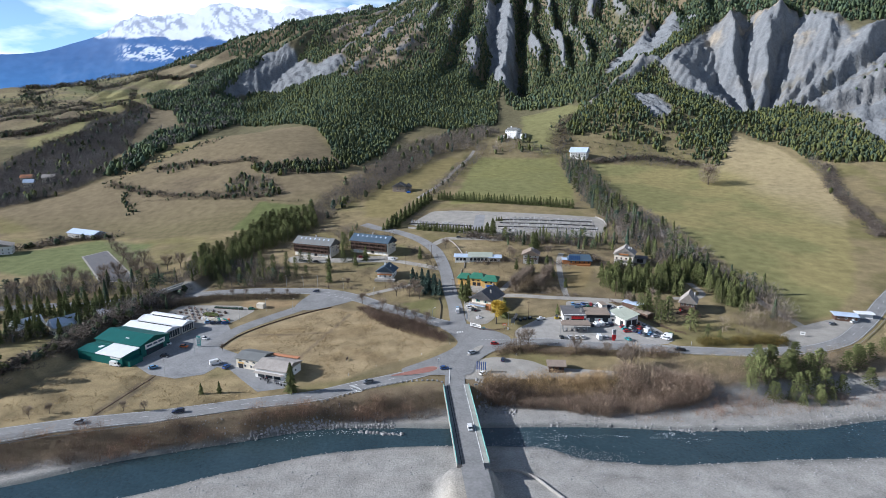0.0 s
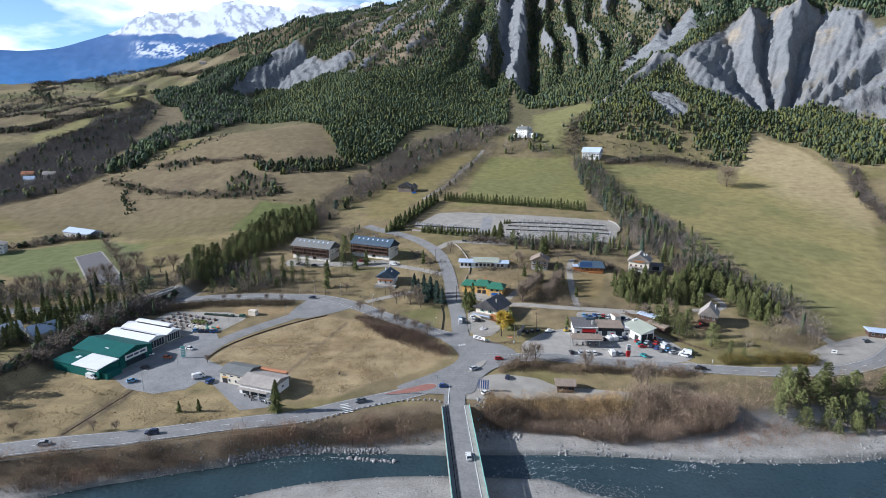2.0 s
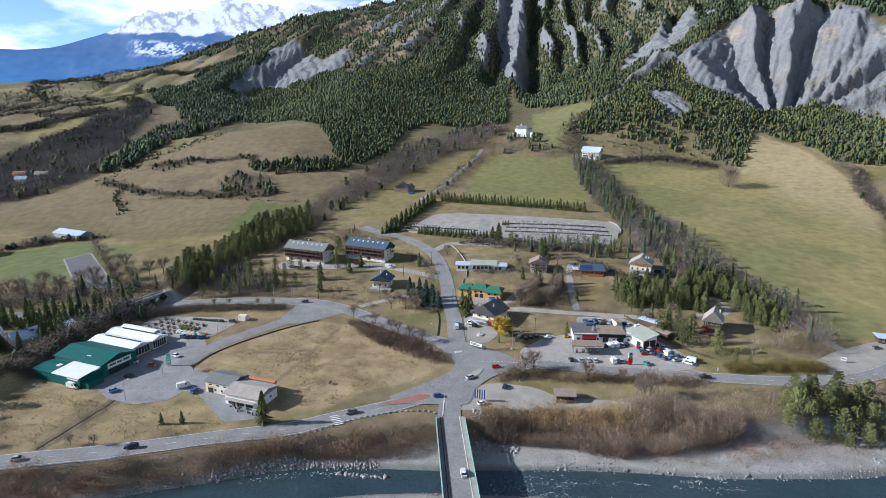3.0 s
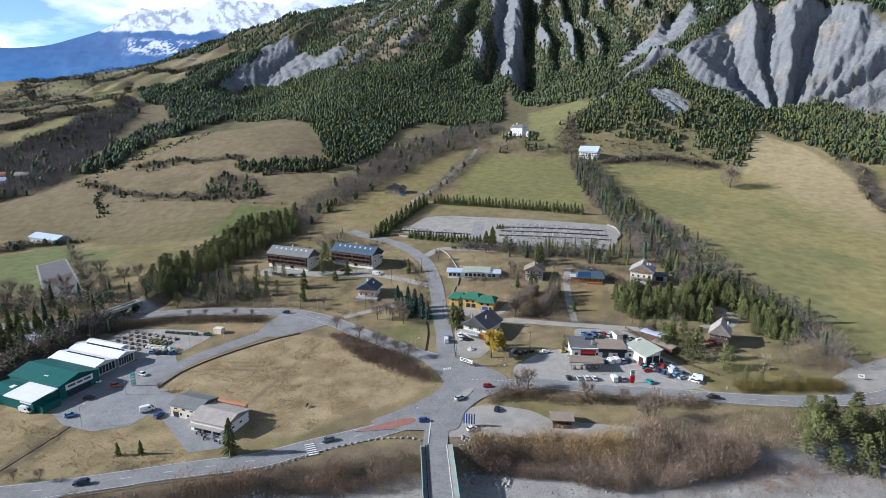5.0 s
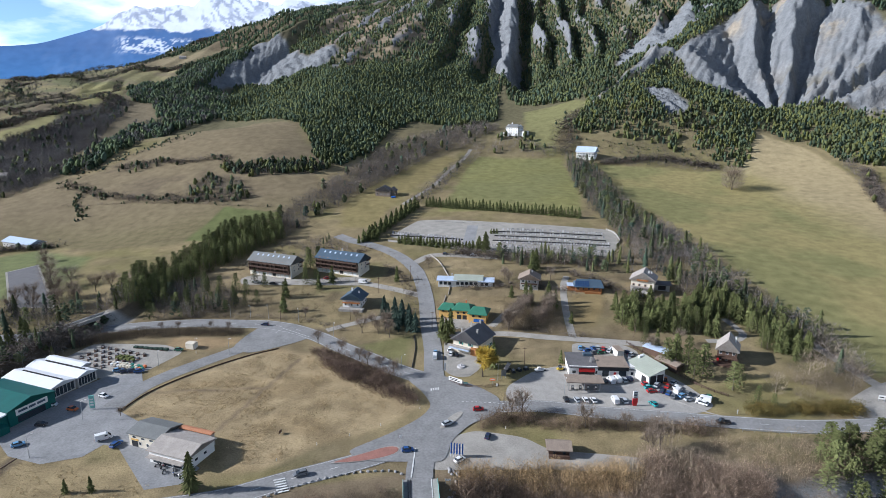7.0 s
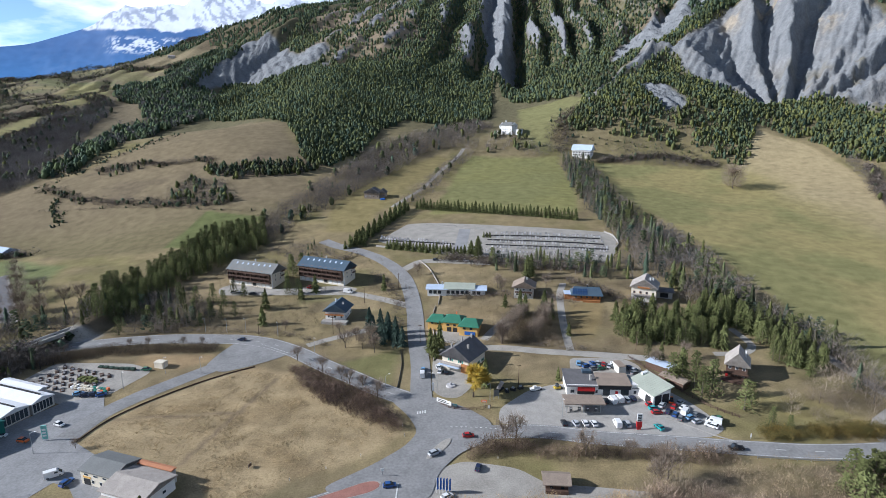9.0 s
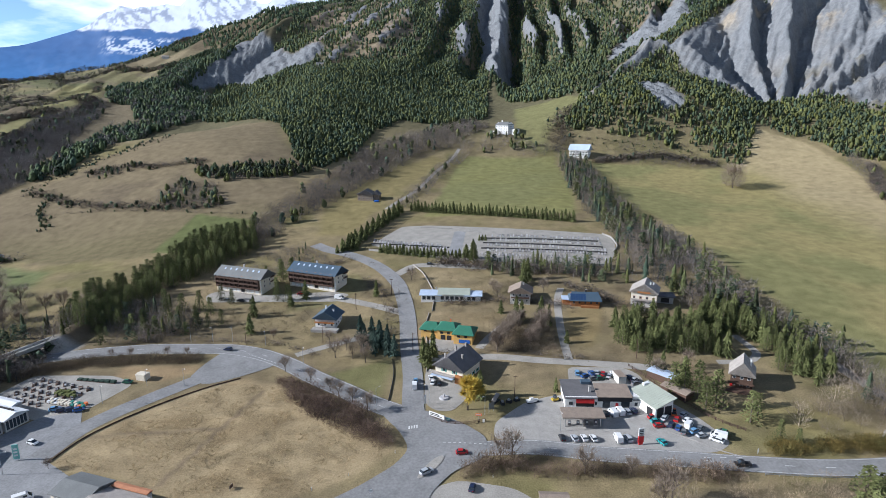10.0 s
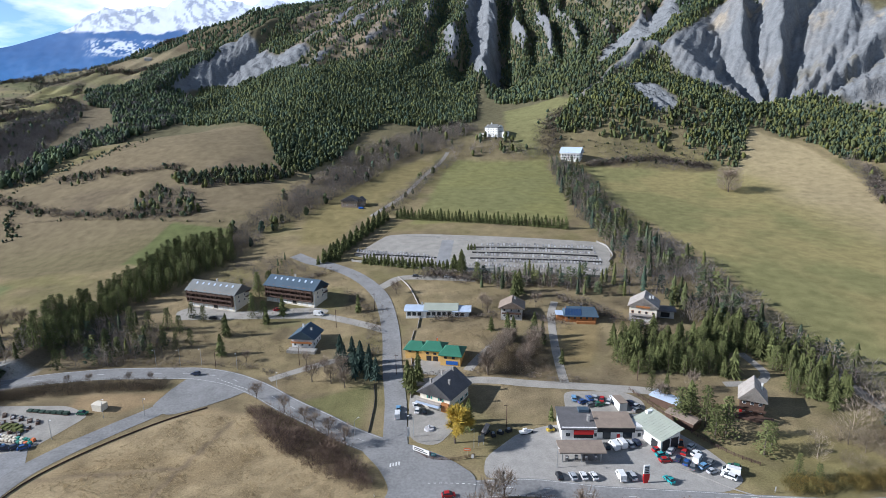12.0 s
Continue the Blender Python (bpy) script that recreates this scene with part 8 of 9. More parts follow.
def car_model(kind, paint):
    label = {"car": "%s hatchback car parked on its wheels", "estate": "%s estate car with dark windows", "van": "%s delivery van with a high roof", "pickup": "%s pick-up truck with an open bed"}[kind] % {"sky": "light blue", "navy": "dark navy"}.get(paint, paint)
    ob = thing("van" if kind == "van" else "pickup_truck" if kind == "pickup" else "car", 0, 0, 0, 0, label, "van" if kind == "van" else "car", "vehicles")
    long_, wide, roof = {"car": (4.0, 0.86, 1.46), "estate": (4.6, 0.89, 1.5), "van": (5.2, 0.98, 2.25), "pickup": (5.0, 0.92, 1.7)}[kind]
    a = long_ / 2
    pm = PAINT_MATS[paint]
    v, f = loft([(-a, wide * 0.9, 0.35, 0.75), (-a + 0.15, wide, 0.28, 0.92), (-a * 0.3, wide, 0.25, 0.95), (a * 0.3, wide, 0.25, 0.95), (a - 0.25, wide * 0.97, 0.28, 0.82), (a, wide * 0.85, 0.36, 0.66)])
    mesh_object("body", v, f, pm, ob)
    if kind == "van":
        cab = [(-a + 0.05, wide * 0.97, 0.9, roof), (a * 0.35, wide * 0.97, 0.9, roof), (a * 0.5, wide * 0.95, 0.9, roof - 0.25), (a * 0.85, wide * 0.9, 0.8, 1.0)]
    elif kind == "pickup":
        cab = [(-a * 0.1, wide * 0.9, 0.9, roof), (a * 0.35, wide * 0.88, 0.9, roof), (a * 0.62, wide * 0.88, 0.85, 0.98)]
    else:
        back = -a + (0.25 if kind == "estate" else 0.3)
        cab = [(back, wide * 0.92, 0.88, 0.98), (back + 0.4, wide * 0.86, 0.9, roof - 0.05), (a * 0.15, wide * 0.84, 0.9, roof), (a * 0.58, wide * 0.9, 0.85, 0.95)]
    v, f = loft(cab)
    mesh_object("cabin", v, f, pm if kind == "van" else M["glass"], ob)
    if kind == "van":
        v, f = loft([(a * 0.46, wide * 0.9, 1.25, roof - 0.3), (a * 0.87, wide * 0.86, 0.95, 1.05)])
        mesh_object("windscreen", [(x + 0.06, y, z + 0.05) for x, y, z in v], f, M["glass"], ob)
        for s in (-1, 1):
            box_part("side_window", (a * 0.1, s * wide * 0.96 - 0.03, 1.3), (a * 0.45, s * wide * 0.96 + 0.03, 1.85), M["glass"], ob)
    else:
        top = [(cab[1][0] + 0.05, wide * 0.80, roof - 0.06, roof + 0.03), (a * 0.12, wide * 0.80, roof - 0.05, roof + 0.05)] if kind != "pickup" else [(-a * 0.08, wide * 0.84, roof - 0.05, roof + 0.04), (a * 0.33, wide * 0.82, roof - 0.05, roof + 0.04)]
        v, f = loft(top)
        mesh_object("roof", v, f, pm, ob)
    if kind == "pickup":
        box_part("bed", (-a + 0.15, -wide * 0.85, 0.9), (-a * 0.15, wide * 0.85, 0.98), M["dark"], ob)
    bm = bmesh.new()
    bmesh.ops.create_cone(bm, cap_ends=True, segments=14, radius1=0.32, radius2=0.32, depth=0.22, matrix=pose(0, 0, 0, 90, 0, 0))
    wheel = part("wheel", bm, M["rubber"], ob)
    bm = bmesh.new()
    bmesh.ops.create_cone(bm, cap_ends=True, segments=10, radius1=0.18, radius2=0.18, depth=0.25, matrix=pose(0, 0, 0, 90, 0, 0))
    part("rim", bm, M["metal"], wheel)
    wheel.location = (a * 0.62, wide - 0.08, 0.32)
    for x, y in ((a * 0.62, -wide + 0.08), (-a * 0.62, wide - 0.08), (-a * 0.62, -wide + 0.08)):
        c = wheel.copy()
        scene.collection.objects.link(c)
        c.location = (x, y, 0.32)
        rc = wheel.children[0].copy()
        scene.collection.objects.link(rc)
        rc.parent = c
    for s in (-1, 1):
        box_part("headlight", (a - 0.12, s * wide * 0.6 - 0.16, 0.56), (a - 0.01, s * wide * 0.6 + 0.16, 0.68), LAMP_GLASS, ob)
        box_part("tail_light", (-a - 0.01, s * wide * 0.65 - 0.1, 0.62), (-a + 0.08, s * wide * 0.65 + 0.1, 0.74), M["red"], ob)
    return ob


def park(kind, paint, x, y, turn, lift=0.2, z=None):
    m = pose(x, y, (ground_at(x, y) if z is None else z) + lift, 0, 0, turn)
    if (kind, paint) in MODELS:
        return copy_thing(MODELS[kind, paint], m)
    ob = car_model(kind, paint)
    ob.matrix_basis = m
    MODELS[kind, paint] = ob
    return ob


# garage forecourt, front row along the road
for k, (p, x, y) in enumerate((("black", 58.6, 273.4), ("silver", 62.6, 273.0), ("white", 65.8, 273.0), ("white", 68.8, 272.8))):
    park("car", p, x, y, 95 + 4 * (k % 2), 0.12)
park("van", "white", 76.8, 272.2, 92, 0.12)
park("estate", "silver", 80.2, 272.2, 95, 0.12)
park("car", "teal", 90.5, 270.0, 110, 0.12)
park("car", "black", 76.6, 286.6, 95, 0.12)
park("van", "white", 79.2, 286.8, 100, 0.12)
park("van", "white", 81.8, 287.6, 100, 0.12)
park("estate", "silver", 84.4, 287.6, 102, 0.12)
park("car", "navy", 87.0, 288.2, 100, 0.12)
# cars waiting for repair, packed on the slope
for kind, p, x, y, a in (("car", "red", 92.4, 284.0, 15), ("car", "teal", 92.6, 281.4, 8), ("car", "red", 92.8, 278.8, 5), ("estate", "silver", 96.4, 283.4, 50), ("pickup", "orange", 100.6, 286.6, 75), ("car", "silver", 103.6, 285.0, 40), ("car", "red", 100.2, 282.4, 55),
                         ("car", "white", 103.6, 281.6, 30), ("van", "white", 102.8, 278.6, 50), ("car", "navy", 97.0, 279.2, 55), ("car", "blue", 98.8, 277.4, 55), ("car", "grey", 99.8, 275.2, 60), ("estate", "sky", 103.6, 275.6, 30),
                         ("car", "silver", 105.0, 273.2, 20), ("car", "grey", 106.2, 277.2, 45), ("van", "white", 110.4, 272.8, 150), ("estate", "white", 108.8, 270.8, 140), ("car", "green", 112.6, 275.0, 150)):
    park(kind, p, x, y, a, 0.14)
for kind, p, x, y, a in (("estate", "sky", 72.9, 315.2, 80), ("car", "blue", 75.6, 312.6, 20), ("car", "blue", 78.4, 314.6, 100), ("car", "silver", 80.6, 314.9, 80), ("car", "red", 82.8, 313.8, 70), ("car", "silver", 85.0, 312.2, 60), ("car", "grey", 78.2, 310.4, 10),
                         ("car", "green", 81.0, 310.6, 15), ("car", "white", 86.8, 313.9, 90), ("car", "navy", 92.2, 310.6, 100), ("car", "silver", 93.8, 308.6, 40), ("car", "grey", 93.6, 306.0, 20)):
    park(kind, p, x, y, a, 0.12)
# village, apartments, garden centre, lay-bys
for kind, p, x, y, a in (("car", "sky", 8.2, 314.2, 92), ("van", "white", 8.0, 309.6, 92), ("car", "white", 14.3, 316.0, 100), ("car", "white", 15.2, 312.2, 80), ("car", "black", 17.6, 311.4, 95), ("car", "red", -58.0, 404.6, 20), ("car", "black", -54.8, 404.4, 60),
                         ("van", "white", -35.6, 397.0, -15), ("car", "white", -100.2, 402.4, 10), ("car", "grey", -96.4, 400.4, -10), ("car", "black", -88.8, 399.0, -5), ("van", "white", -147.0, 245.6, -15), ("car", "sky", -128.8, 242.8, 40), ("car", "white", -134.5, 268.6, 10),
                         ("car", "orange", -124.8, 265.6, -10), ("car", "white", -118.9, 275.6, -20), ("van", "white", -102.6, 247.0, 35), ("estate", "blue", -96.4, 243.4, 75), ("car", "black", -129.4, 255.2, 5), ("car", "sky", -125.4, 297.6, 30), ("car", "navy", -122.4, 296.8, 30),
                         ("car", "navy", -119.2, 297.2, 30), ("car", "blue", -116.2, 297.0, 30), ("car", "green", -109, 318.5, 0), ("car", "navy", 27.4, 249.8, 75), ("car", "white", 17.6, 236.8, 40), ("car", "grey", 201.4, 287.4, 10), ("car", "white", 214, 290, 20), ("car", "grey", 12, 437, 5), ("car", "white", 30, 433, 0),
                         ("estate", "grey", 116, 369, 0)):
    park(kind, p, x, y, a, 0.16)
# on the roads
for kind, p, x, y, a in (("car", "blue", 0.6, 241.6, 10), ("estate", "silver", 13.8, 257.4, 35), ("car", "red", 25.0, 266.6, 5), ("estate", "grey", -31.5, 228.8, 207), ("pickup", "black", 111.3, 258.4, 176), ("estate", "navy", -100.5, 203.6, 197), ("car", "silver", -133, 195.6, 17), ("car", "navy", -78, 346.8, 175)):
    park(kind, p, x, y, a, 0.34)
bx_, by_, bz_ = on_bridge(22, -1.6, 0.32)
park("estate", "white", bx_, by_, 95, 0.0, bz_)


def motorcycle(x, y, turn, paint):
    ob = thing("motorcycle", x, y, ground_at(x, y) + 0.08, turn, "parked motorcycle outside the shop", "motorcycle", "motorcycles")
    for s in (-0.7, 0.7):
        bm = bmesh.new()
        bmesh.ops.create_cone(bm, cap_ends=True, segments=12, radius1=0.32, radius2=0.32, depth=0.14, matrix=pose(s, 0, 0.32, 90, 0, 0))
        part("wheel", bm, M["rubber"], ob)
    box_part("tank", (-0.1, -0.16, 0.7), (0.4, 0.16, 1.0), PAINT_MATS[paint], ob, bevel=0.08)
    box_part("engine", (-0.3, -0.18, 0.3), (0.35, 0.18, 0.7), M["metal"], ob, bevel=0.05)
    box_part("saddle", (-0.8, -0.14, 0.75), (-0.05, 0.14, 0.88), M["dark"], ob, bevel=0.05)
    bm = bmesh.new()
    rod(bm, (0.5, -0.36, 1.05), (0.5, 0.36, 1.05), 0.03, 0.03, 5)
    part("handlebar", bm, M["dark"], ob)


for k, (x, y) in enumerate(((-77.4, 232.6), (-75.4, 231.8), (-74.0, 229.4), (-71.6, 230.8), (-70.4, 228.2), (-68.4, 227.4), (-66.8, 226.2), (-66.2, 229.2))):
    motorcycle(x, y, 40 + 23 * k, ("black", "red", "black", "silver", "blue", "white", "silver", "black")[k])


# ---- graveyard ----
def grave():
    ob = thing("grave", 0, 0, 0, 0, "stone grave slab with an upright headstone", "grave", "graves")
    box_part("slab", (-0.5, -1.0, -0.2), (0.5, 0.9, 0.35), M["stone"], ob, bevel=0.05)
    bm = bmesh.new()
    brick(bm, -0.45, 0.92, -0.2, 0.45, 1.12, 1.1, 0.06)
    part("headstone", bm, M["stone"], ob)
    return ob


g0, first = grave(), True
r = np.random.RandomState(6)
for (xa, ya), (xb, yb), n in (((53, 483), (121, 472), 40), ((51, 475), (120, 462), 42), ((49, 466), (120, 450), 42), ((46, 456), (120, 443), 42), ((44, 449), (116, 434), 36), ((-26, 484), (20, 468), 26), ((-20, 478), (22, 463), 24)):
    for k in range(n):
        if r.uniform() < 0.12:
            continue
        q = k / (n - 1)
        x, y = xa + (xb - xa) * q, ya + (yb - ya) * q + r.normal(0, 0.2)
        m = pose(x, y, ground_at(x, y) + 0.1, 0, 0, r.normal(-10, 3))
        s = r.uniform(0.85, 1.25)
        if first:
            g0.matrix_basis, first = m, False
        else:
            copy_thing(g0, m).scale = (s, s, s * r.uniform(0.8, 1.4))


def low_wall(pts, h, thick, mat, label, name="wall_low", category="wall", lift=0.0):
    p = line_points(pts, 3.0)
    z = height(p[:, 0], p[:, 1]) + lift
    v, f = [], []
    for i, ((x, y), zz) in enumerate(zip(p, z)):
        t = p[min(i + 1, len(p) - 1)] - p[max(i - 1, 0)]
        t = t / np.linalg.norm(t) * thick / 2
        v += [(x + t[1], y - t[0], zz - 0.6), (x - t[1], y + t[0], zz - 0.6), (x - t[1], y + t[0], zz + h), (x + t[1], y - t[0], zz + h)]
        if i:
            a, b = 4 * i - 4, 4 * i
            f += [(a + k, a + (k + 1) % 4, b + (k + 1) % 4, b + k) for k in range(4)]
    e = len(v) - 4
    f += [(3, 2, 1, 0), (e, e + 1, e + 2, e + 3)]
    return tagged(mesh_object(name, v, f, M[mat]), label, category, kind="structure")


for (xa, ya), (xb, yb) in (((45, 479.5), (120, 467.5)), ((46, 470), (120, 456)), ((44, 460), (120, 446)), ((-28, 480), (24, 464))):
    low_wall([(xa, ya), ((xa + xb) / 2, (ya + yb) / 2), (xb, yb)], 0.9, 0.4, "dark", "low dark hedge between rows of graves", "hedge", "hedge")
low_wall([(4, 508), (15, 505), (26, 502)], 0.9, 0.8, "concrete", "pale columbarium wall in the graveyard", "columbarium", "wall")
low_wall([(31, 497), (38, 494), (45, 492)], 0.9, 0.8, "concrete", "pale columbarium wall in the graveyard", "columbarium", "wall")
low_wall([(-28, 468), (0, 455), (34, 441), (80, 431), (114, 424)], 1.2, 0.4, "concrete", "concrete boundary wall of the graveyard", "wall_graveyard")
low_wall([(124, 447), (130, 460), (131, 475), (127, 484)], 1.0, 0.4, "concrete", "concrete boundary wall of the graveyard", "wall_graveyard")
low_wall([(14, 378), (15, 394), (12, 410), (8, 425), (2, 438)], 0.7, 0.3, "stoneroof", "low stone wall along the climbing street", "wall_street")
low_wall([(12.4, 322), (12.2, 345), (11, 362), (12.5, 376)], 0.6, 0.25, "stoneroof", "low stone kerb wall along the street", "wall_street")
low_wall([(-1.5, 300), (-1.0, 318), (-2.5, 334)], 0.45, 0.25, "dark", "low clipped hedge along the small park", "hedge", "hedge")
low_wall([(-107, 265), (-104.5, 277), (-97.5, 290), (-87, 303), (-75, 314), (-64, 321)], 0.5, 0.06, "wood", "thin weathered fence round the dry field", "fence_field", "fence")
for a_, b_ in zip([(-281, 445), (-270, 460), (-201, 372), (-227, 374)], [(-270, 460), (-201, 372), (-227, 374), (-281, 445)]):
    low_wall([a_, ((a_[0] + b_[0]) / 2, (a_[1] + b_[1]) / 2), b_], 0.25, 1.2, "gravel", "pale raised rim of the sports court", "kerb_court", "kerb")
low_wall([(-131.5, 202), (-128, 219), (-124.5, 236)], 0.18, 0.25, "wood", "weathered timber rail along a field boundary", "fence_path", "fence")
low_wall([(114, 262.5), (108, 266), (102, 271), (95, 276)], 0.25, 0.3, "concrete", "pale kerb along the repair cars", "kerb_garage", "kerb")
low_wall([(34, 166), (30, 172), (22, 176), (15.5, 175)], 1.0, 0.35, "concrete", "concrete wing wall beside the bridge ramp", "wall_wing")
low_wall([(43, 150), (38, 160), (34, 166)], 1.0, 0.35, "concrete", "concrete wing wall beside the ramp", "wall_wing")


def timber_fence(pts, label, high=1.3):
    ob = thing("timber_fence", 0, 0, 0, 0, label, "fence", "fences")
    p = line_points(pts, 2.4)
    z = height(p[:, 0], p[:, 1])
    bm = bmesh.new()
    brick(bm, -0.09, -0.09, -0.5, 0.09, 0.09, high)
    post = part("post", bm, M["wood"], ob)
    post.location = (*p[0], z[0])
    for (x, y), zz in zip(p[1:], z[1:]):
        c = post.copy()
        scene.collection.objects.link(c)
        c.location = (x, y, zz)
    for i in range(len(p) - 1):
        for zz in (0.45, 0.8, 1.15):
            bm = bmesh.new()
            rod(bm, (*p[i], z[i] + zz), (*p[i + 1], z[i + 1] + zz), 0.08, 0.08, 4)
            part("rail", bm, M["wood"], ob)


timber_fence([(94.8, 320), (98.5, 311.5), (102, 303.5), (105.6, 296), (109.4, 288.5), (115, 281), (121, 276)], "weathered timber fence above the garage yard")
timber_fence([(14.5, 289), (20, 284.2), (27, 283.2), (34, 285)], "low timber fence round the willow garden", 0.9)


# ---- lamps, poles, signs ----
def street_lamp(x, y, turn, h=8.0, label="tall grey street lamp with a curved arm"):
    ob = thing("street_lamp", x, y, ground_at(x, y), turn, label, "street lamp", "street lamps")
    bm = bmesh.new()
    rod(bm, (0, 0, -0.3), (0, 0, h), 0.11, 0.06, 8)
    part("pole", bm, M["metal"], ob)
    bm = bmesh.new()
    rod(bm, (0, 0, h - 0.1), (1.5, 0, h + 0.35), 0.05, 0.04, 6)
    part("arm", bm, M["metal"], ob)
    box_part("lamp_head", (1.4, -0.16, h + 0.25), (2.1, 0.16, h + 0.42), M["white"], ob, bevel=0.05)


for x, y, a in ((-78.8, 355.5, -90), (-98.5, 356, -90), (-62, 350.5, -80), (-110.5, 302.5, -40), (-100, 316, -40), (-5.6, 296.5, 40), (58.8, 277.8, -90), (34, 289, -120), (-120.6, 236.4, 60), (-85, 316, -40), (-88, 355.5, -90), (-41, 333.5, -60), (14.2, 297, 180), (-117, 259, 10)):
    street_lamp(x, y, a, 7.5)


def utility_pole(x, y, h=9.0):
    ob = thing("utility_pole", x, y, ground_at(x, y), 10, "dark wooden utility pole with a crossbar", "utility pole", "utility poles")
    bm = bmesh.new()
    rod(bm, (0, 0, -0.5), (0, 0, h), 0.16, 0.1, 8)
    part("pole", bm, M["wood"], ob)
    box_part("crossbar", (-0.9, -0.06, h - 0.7), (0.9, 0.06, h - 0.55), M["wood"], ob)


for x, y in ((-71.5, 352), (-8, 399), (-25, 384), (6, 340), (100, 326), (46, 300), (-36, 352)):
    utility_pole(x, y)


def sign_on_posts(x, y, turn, w, h, low, mat, label, bars=(), posts=2, bar_mat="dark"):
    ob = thing("sign", x, y, ground_at(x, y), turn, label, "sign", "")
    for k in range(posts):
        px = -w / 2 + 0.15 + k * (w - 0.3) / max(1, posts - 1) if posts > 1 else 0
        box_part("post", (px - 0.06, 0.03, -0.4), (px + 0.06, 0.13, low + h), M["metal"], ob)
    pn = box_part("panel", (-w / 2, -0.06, low), (w / 2, 0.03, low + h), M[mat], ob)
    for u, z, ww, hh in bars:
        bm = bmesh.new()
        brick(bm, -w / 2 + u, -0.075, low + z, -w / 2 + u + ww, -0.058, low + z + hh)
        part("lettering", bm, M[bar_mat], pn)
    return ob


sign_on_posts(16.8, 286.4, -35, 6.5, 1.6, 1.2, "white", "long white sign board at the crossroads", ((0.5, 0.9, 3.8, 0.35), (0.5, 0.35, 5.2, 0.3)))
sign_on_posts(31.5, 284.6, -5, 2.2, 0.9, 2.4, "orange", "orange-red direction sign by the road", ((0.3, 0.3, 1.6, 0.3),), 1, "white")
sign_on_posts(33.2, 283.8, -5, 0.8, 1.1, 0.4, "white", "small white notice board by the road", (), 1)
sign_on_posts(20.8, 285.2, 0, 1.6, 1.0, 0.6, "turquoise", "small turquoise sign board by the garden", ((0.3, 0.4, 1.0, 0.25),), 2, "white")
sign_on_posts(36.5, 290.6, 20, 2.2, 2.6, 1.2, "greyroof", "grey information board beside the verge", (), 2)
sign_on_posts(12.6, 293.6, 10, 0.7, 3.4, 2.4, "white", "white banner on a tall pole by the crossroads", (), 1)
sign_on_posts(-44, 251.5, 75, 1.6, 1.0, 0.5, "wood", "billboard seen edge-on in the dry field", (), 2)
sign_on_posts(-2.0, 246.6, 10, 0.9, 0.9, 2.0, "white", "round-cornered road sign on the island", (), 1)
sign_on_posts(119, 264.2, -5, 0.35, 1.4, 0.6, "white", "white road marker post by the verge", (), 1)
sign_on_posts(178, 274, -20, 2.2, 1.6, 0.9, "white", "white sign board in the gravel lay-by", ((0.3, 0.6, 1.4, 0.4),), 2)
sign_on_posts(13.8, 226.8, 0, 1.8, 0.6, 1.2, "white", "white name board at the bridge end", ((0.3, 0.2, 1.2, 0.2),), 2)
ob = thing("price_totem", 83.4, 269.6, ground_at(83.4, 269.6), 5, "red and white price totem of the filling station", "sign")
box_part("panel", (-0.9, -0.2, 1.0), (0.9, 0.2, 6.0), M["white"], ob, bevel=0.04)
box_part("red_band", (-0.94, -0.24, 1.0), (0.94, 0.24, 3.2), M["red"], ob)
box_part("foot", (-0.7, -0.15, -0.3), (0.7, 0.15, 1.0), M["red"], ob)
for k in range(4):
    bm = bmesh.new()
    brick(bm, -0.6, -0.225, 3.5 + 0.6 * k, 0.6, -0.2, 3.8 + 0.6 * k)
    part("lettering", bm, M["dark"], ob)
for k in range(5):
    fl = thing("banner", 14.6 + 0.9 * k, 238.8 - 0.15 * k, ground_at(15, 238.5), 55, "narrow blue banner on a pole beside the bridge", "banner", "banners")
    bm = bmesh.new()
    rod(bm, (0, 0, -0.3), (0, 0, 5.2), 0.05, 0.04, 6)
    part("pole", bm, M["white"], fl)
    v = [(0.08 + a * 0.9, 0.06 * math.sin(3 * z + a), z) for z in np.linspace(1.2, 5.0, 6) for a in (0, 1)]
    f = [(2 * i, 2 * i + 1, 2 * i + 3, 2 * i + 2) for i in range(5)]
    cl = mesh_object("cloth", v, f, M["blue"], fl, "blue printed cloth")
    cl.modifiers.new("thick", "SOLIDIFY").thickness = 0.03
for x, y in ((-30, 245), (-20, 250.5), (-10, 257), (-41, 236), (34, 255), (2.2, 274), (3.4, 268)):
    ob = thing("marker_post", x, y, ground_at(x, y), 0, "short white reflector post on the verge", "marker post", "marker posts")
    box_part("post", (-0.08, -0.08, -0.3), (0.08, 0.08, 1.0), M["white"], ob, bevel=0.02)
    box_part("band", (-0.085, -0.085, 0.7), (0.085, 0.085, 0.85), M["dark"], ob)

# machines and odds and ends beside the garage
ob = thing("boat_trailer", 52, 296, ground_at(52, 296), 15, "white boat on a trailer at the forecourt's edge", "boat")
v, f = loft([(-2.2, 0.8, 0.5, 1.1), (0, 0.9, 0.4, 1.1), (1.6, 0.6, 0.5, 1.15), (2.5, 0.1, 0.9, 1.2)])
mesh_object("hull", v, f, M["white"], ob)
box_part("cabin", (-1.0, -0.5, 1.1), (0.5, 0.5, 1.9), M["white"], ob, bevel=0.1)
box_part("chassis", (-2.0, -0.7, 0.0), (2.6, 0.7, 0.4), M["dark"], ob)
ob = thing("tipping_trailer", 38.5, 297, ground_at(38.5, 297), 50, "pale trailer with a raised tipping bed", "trailer")
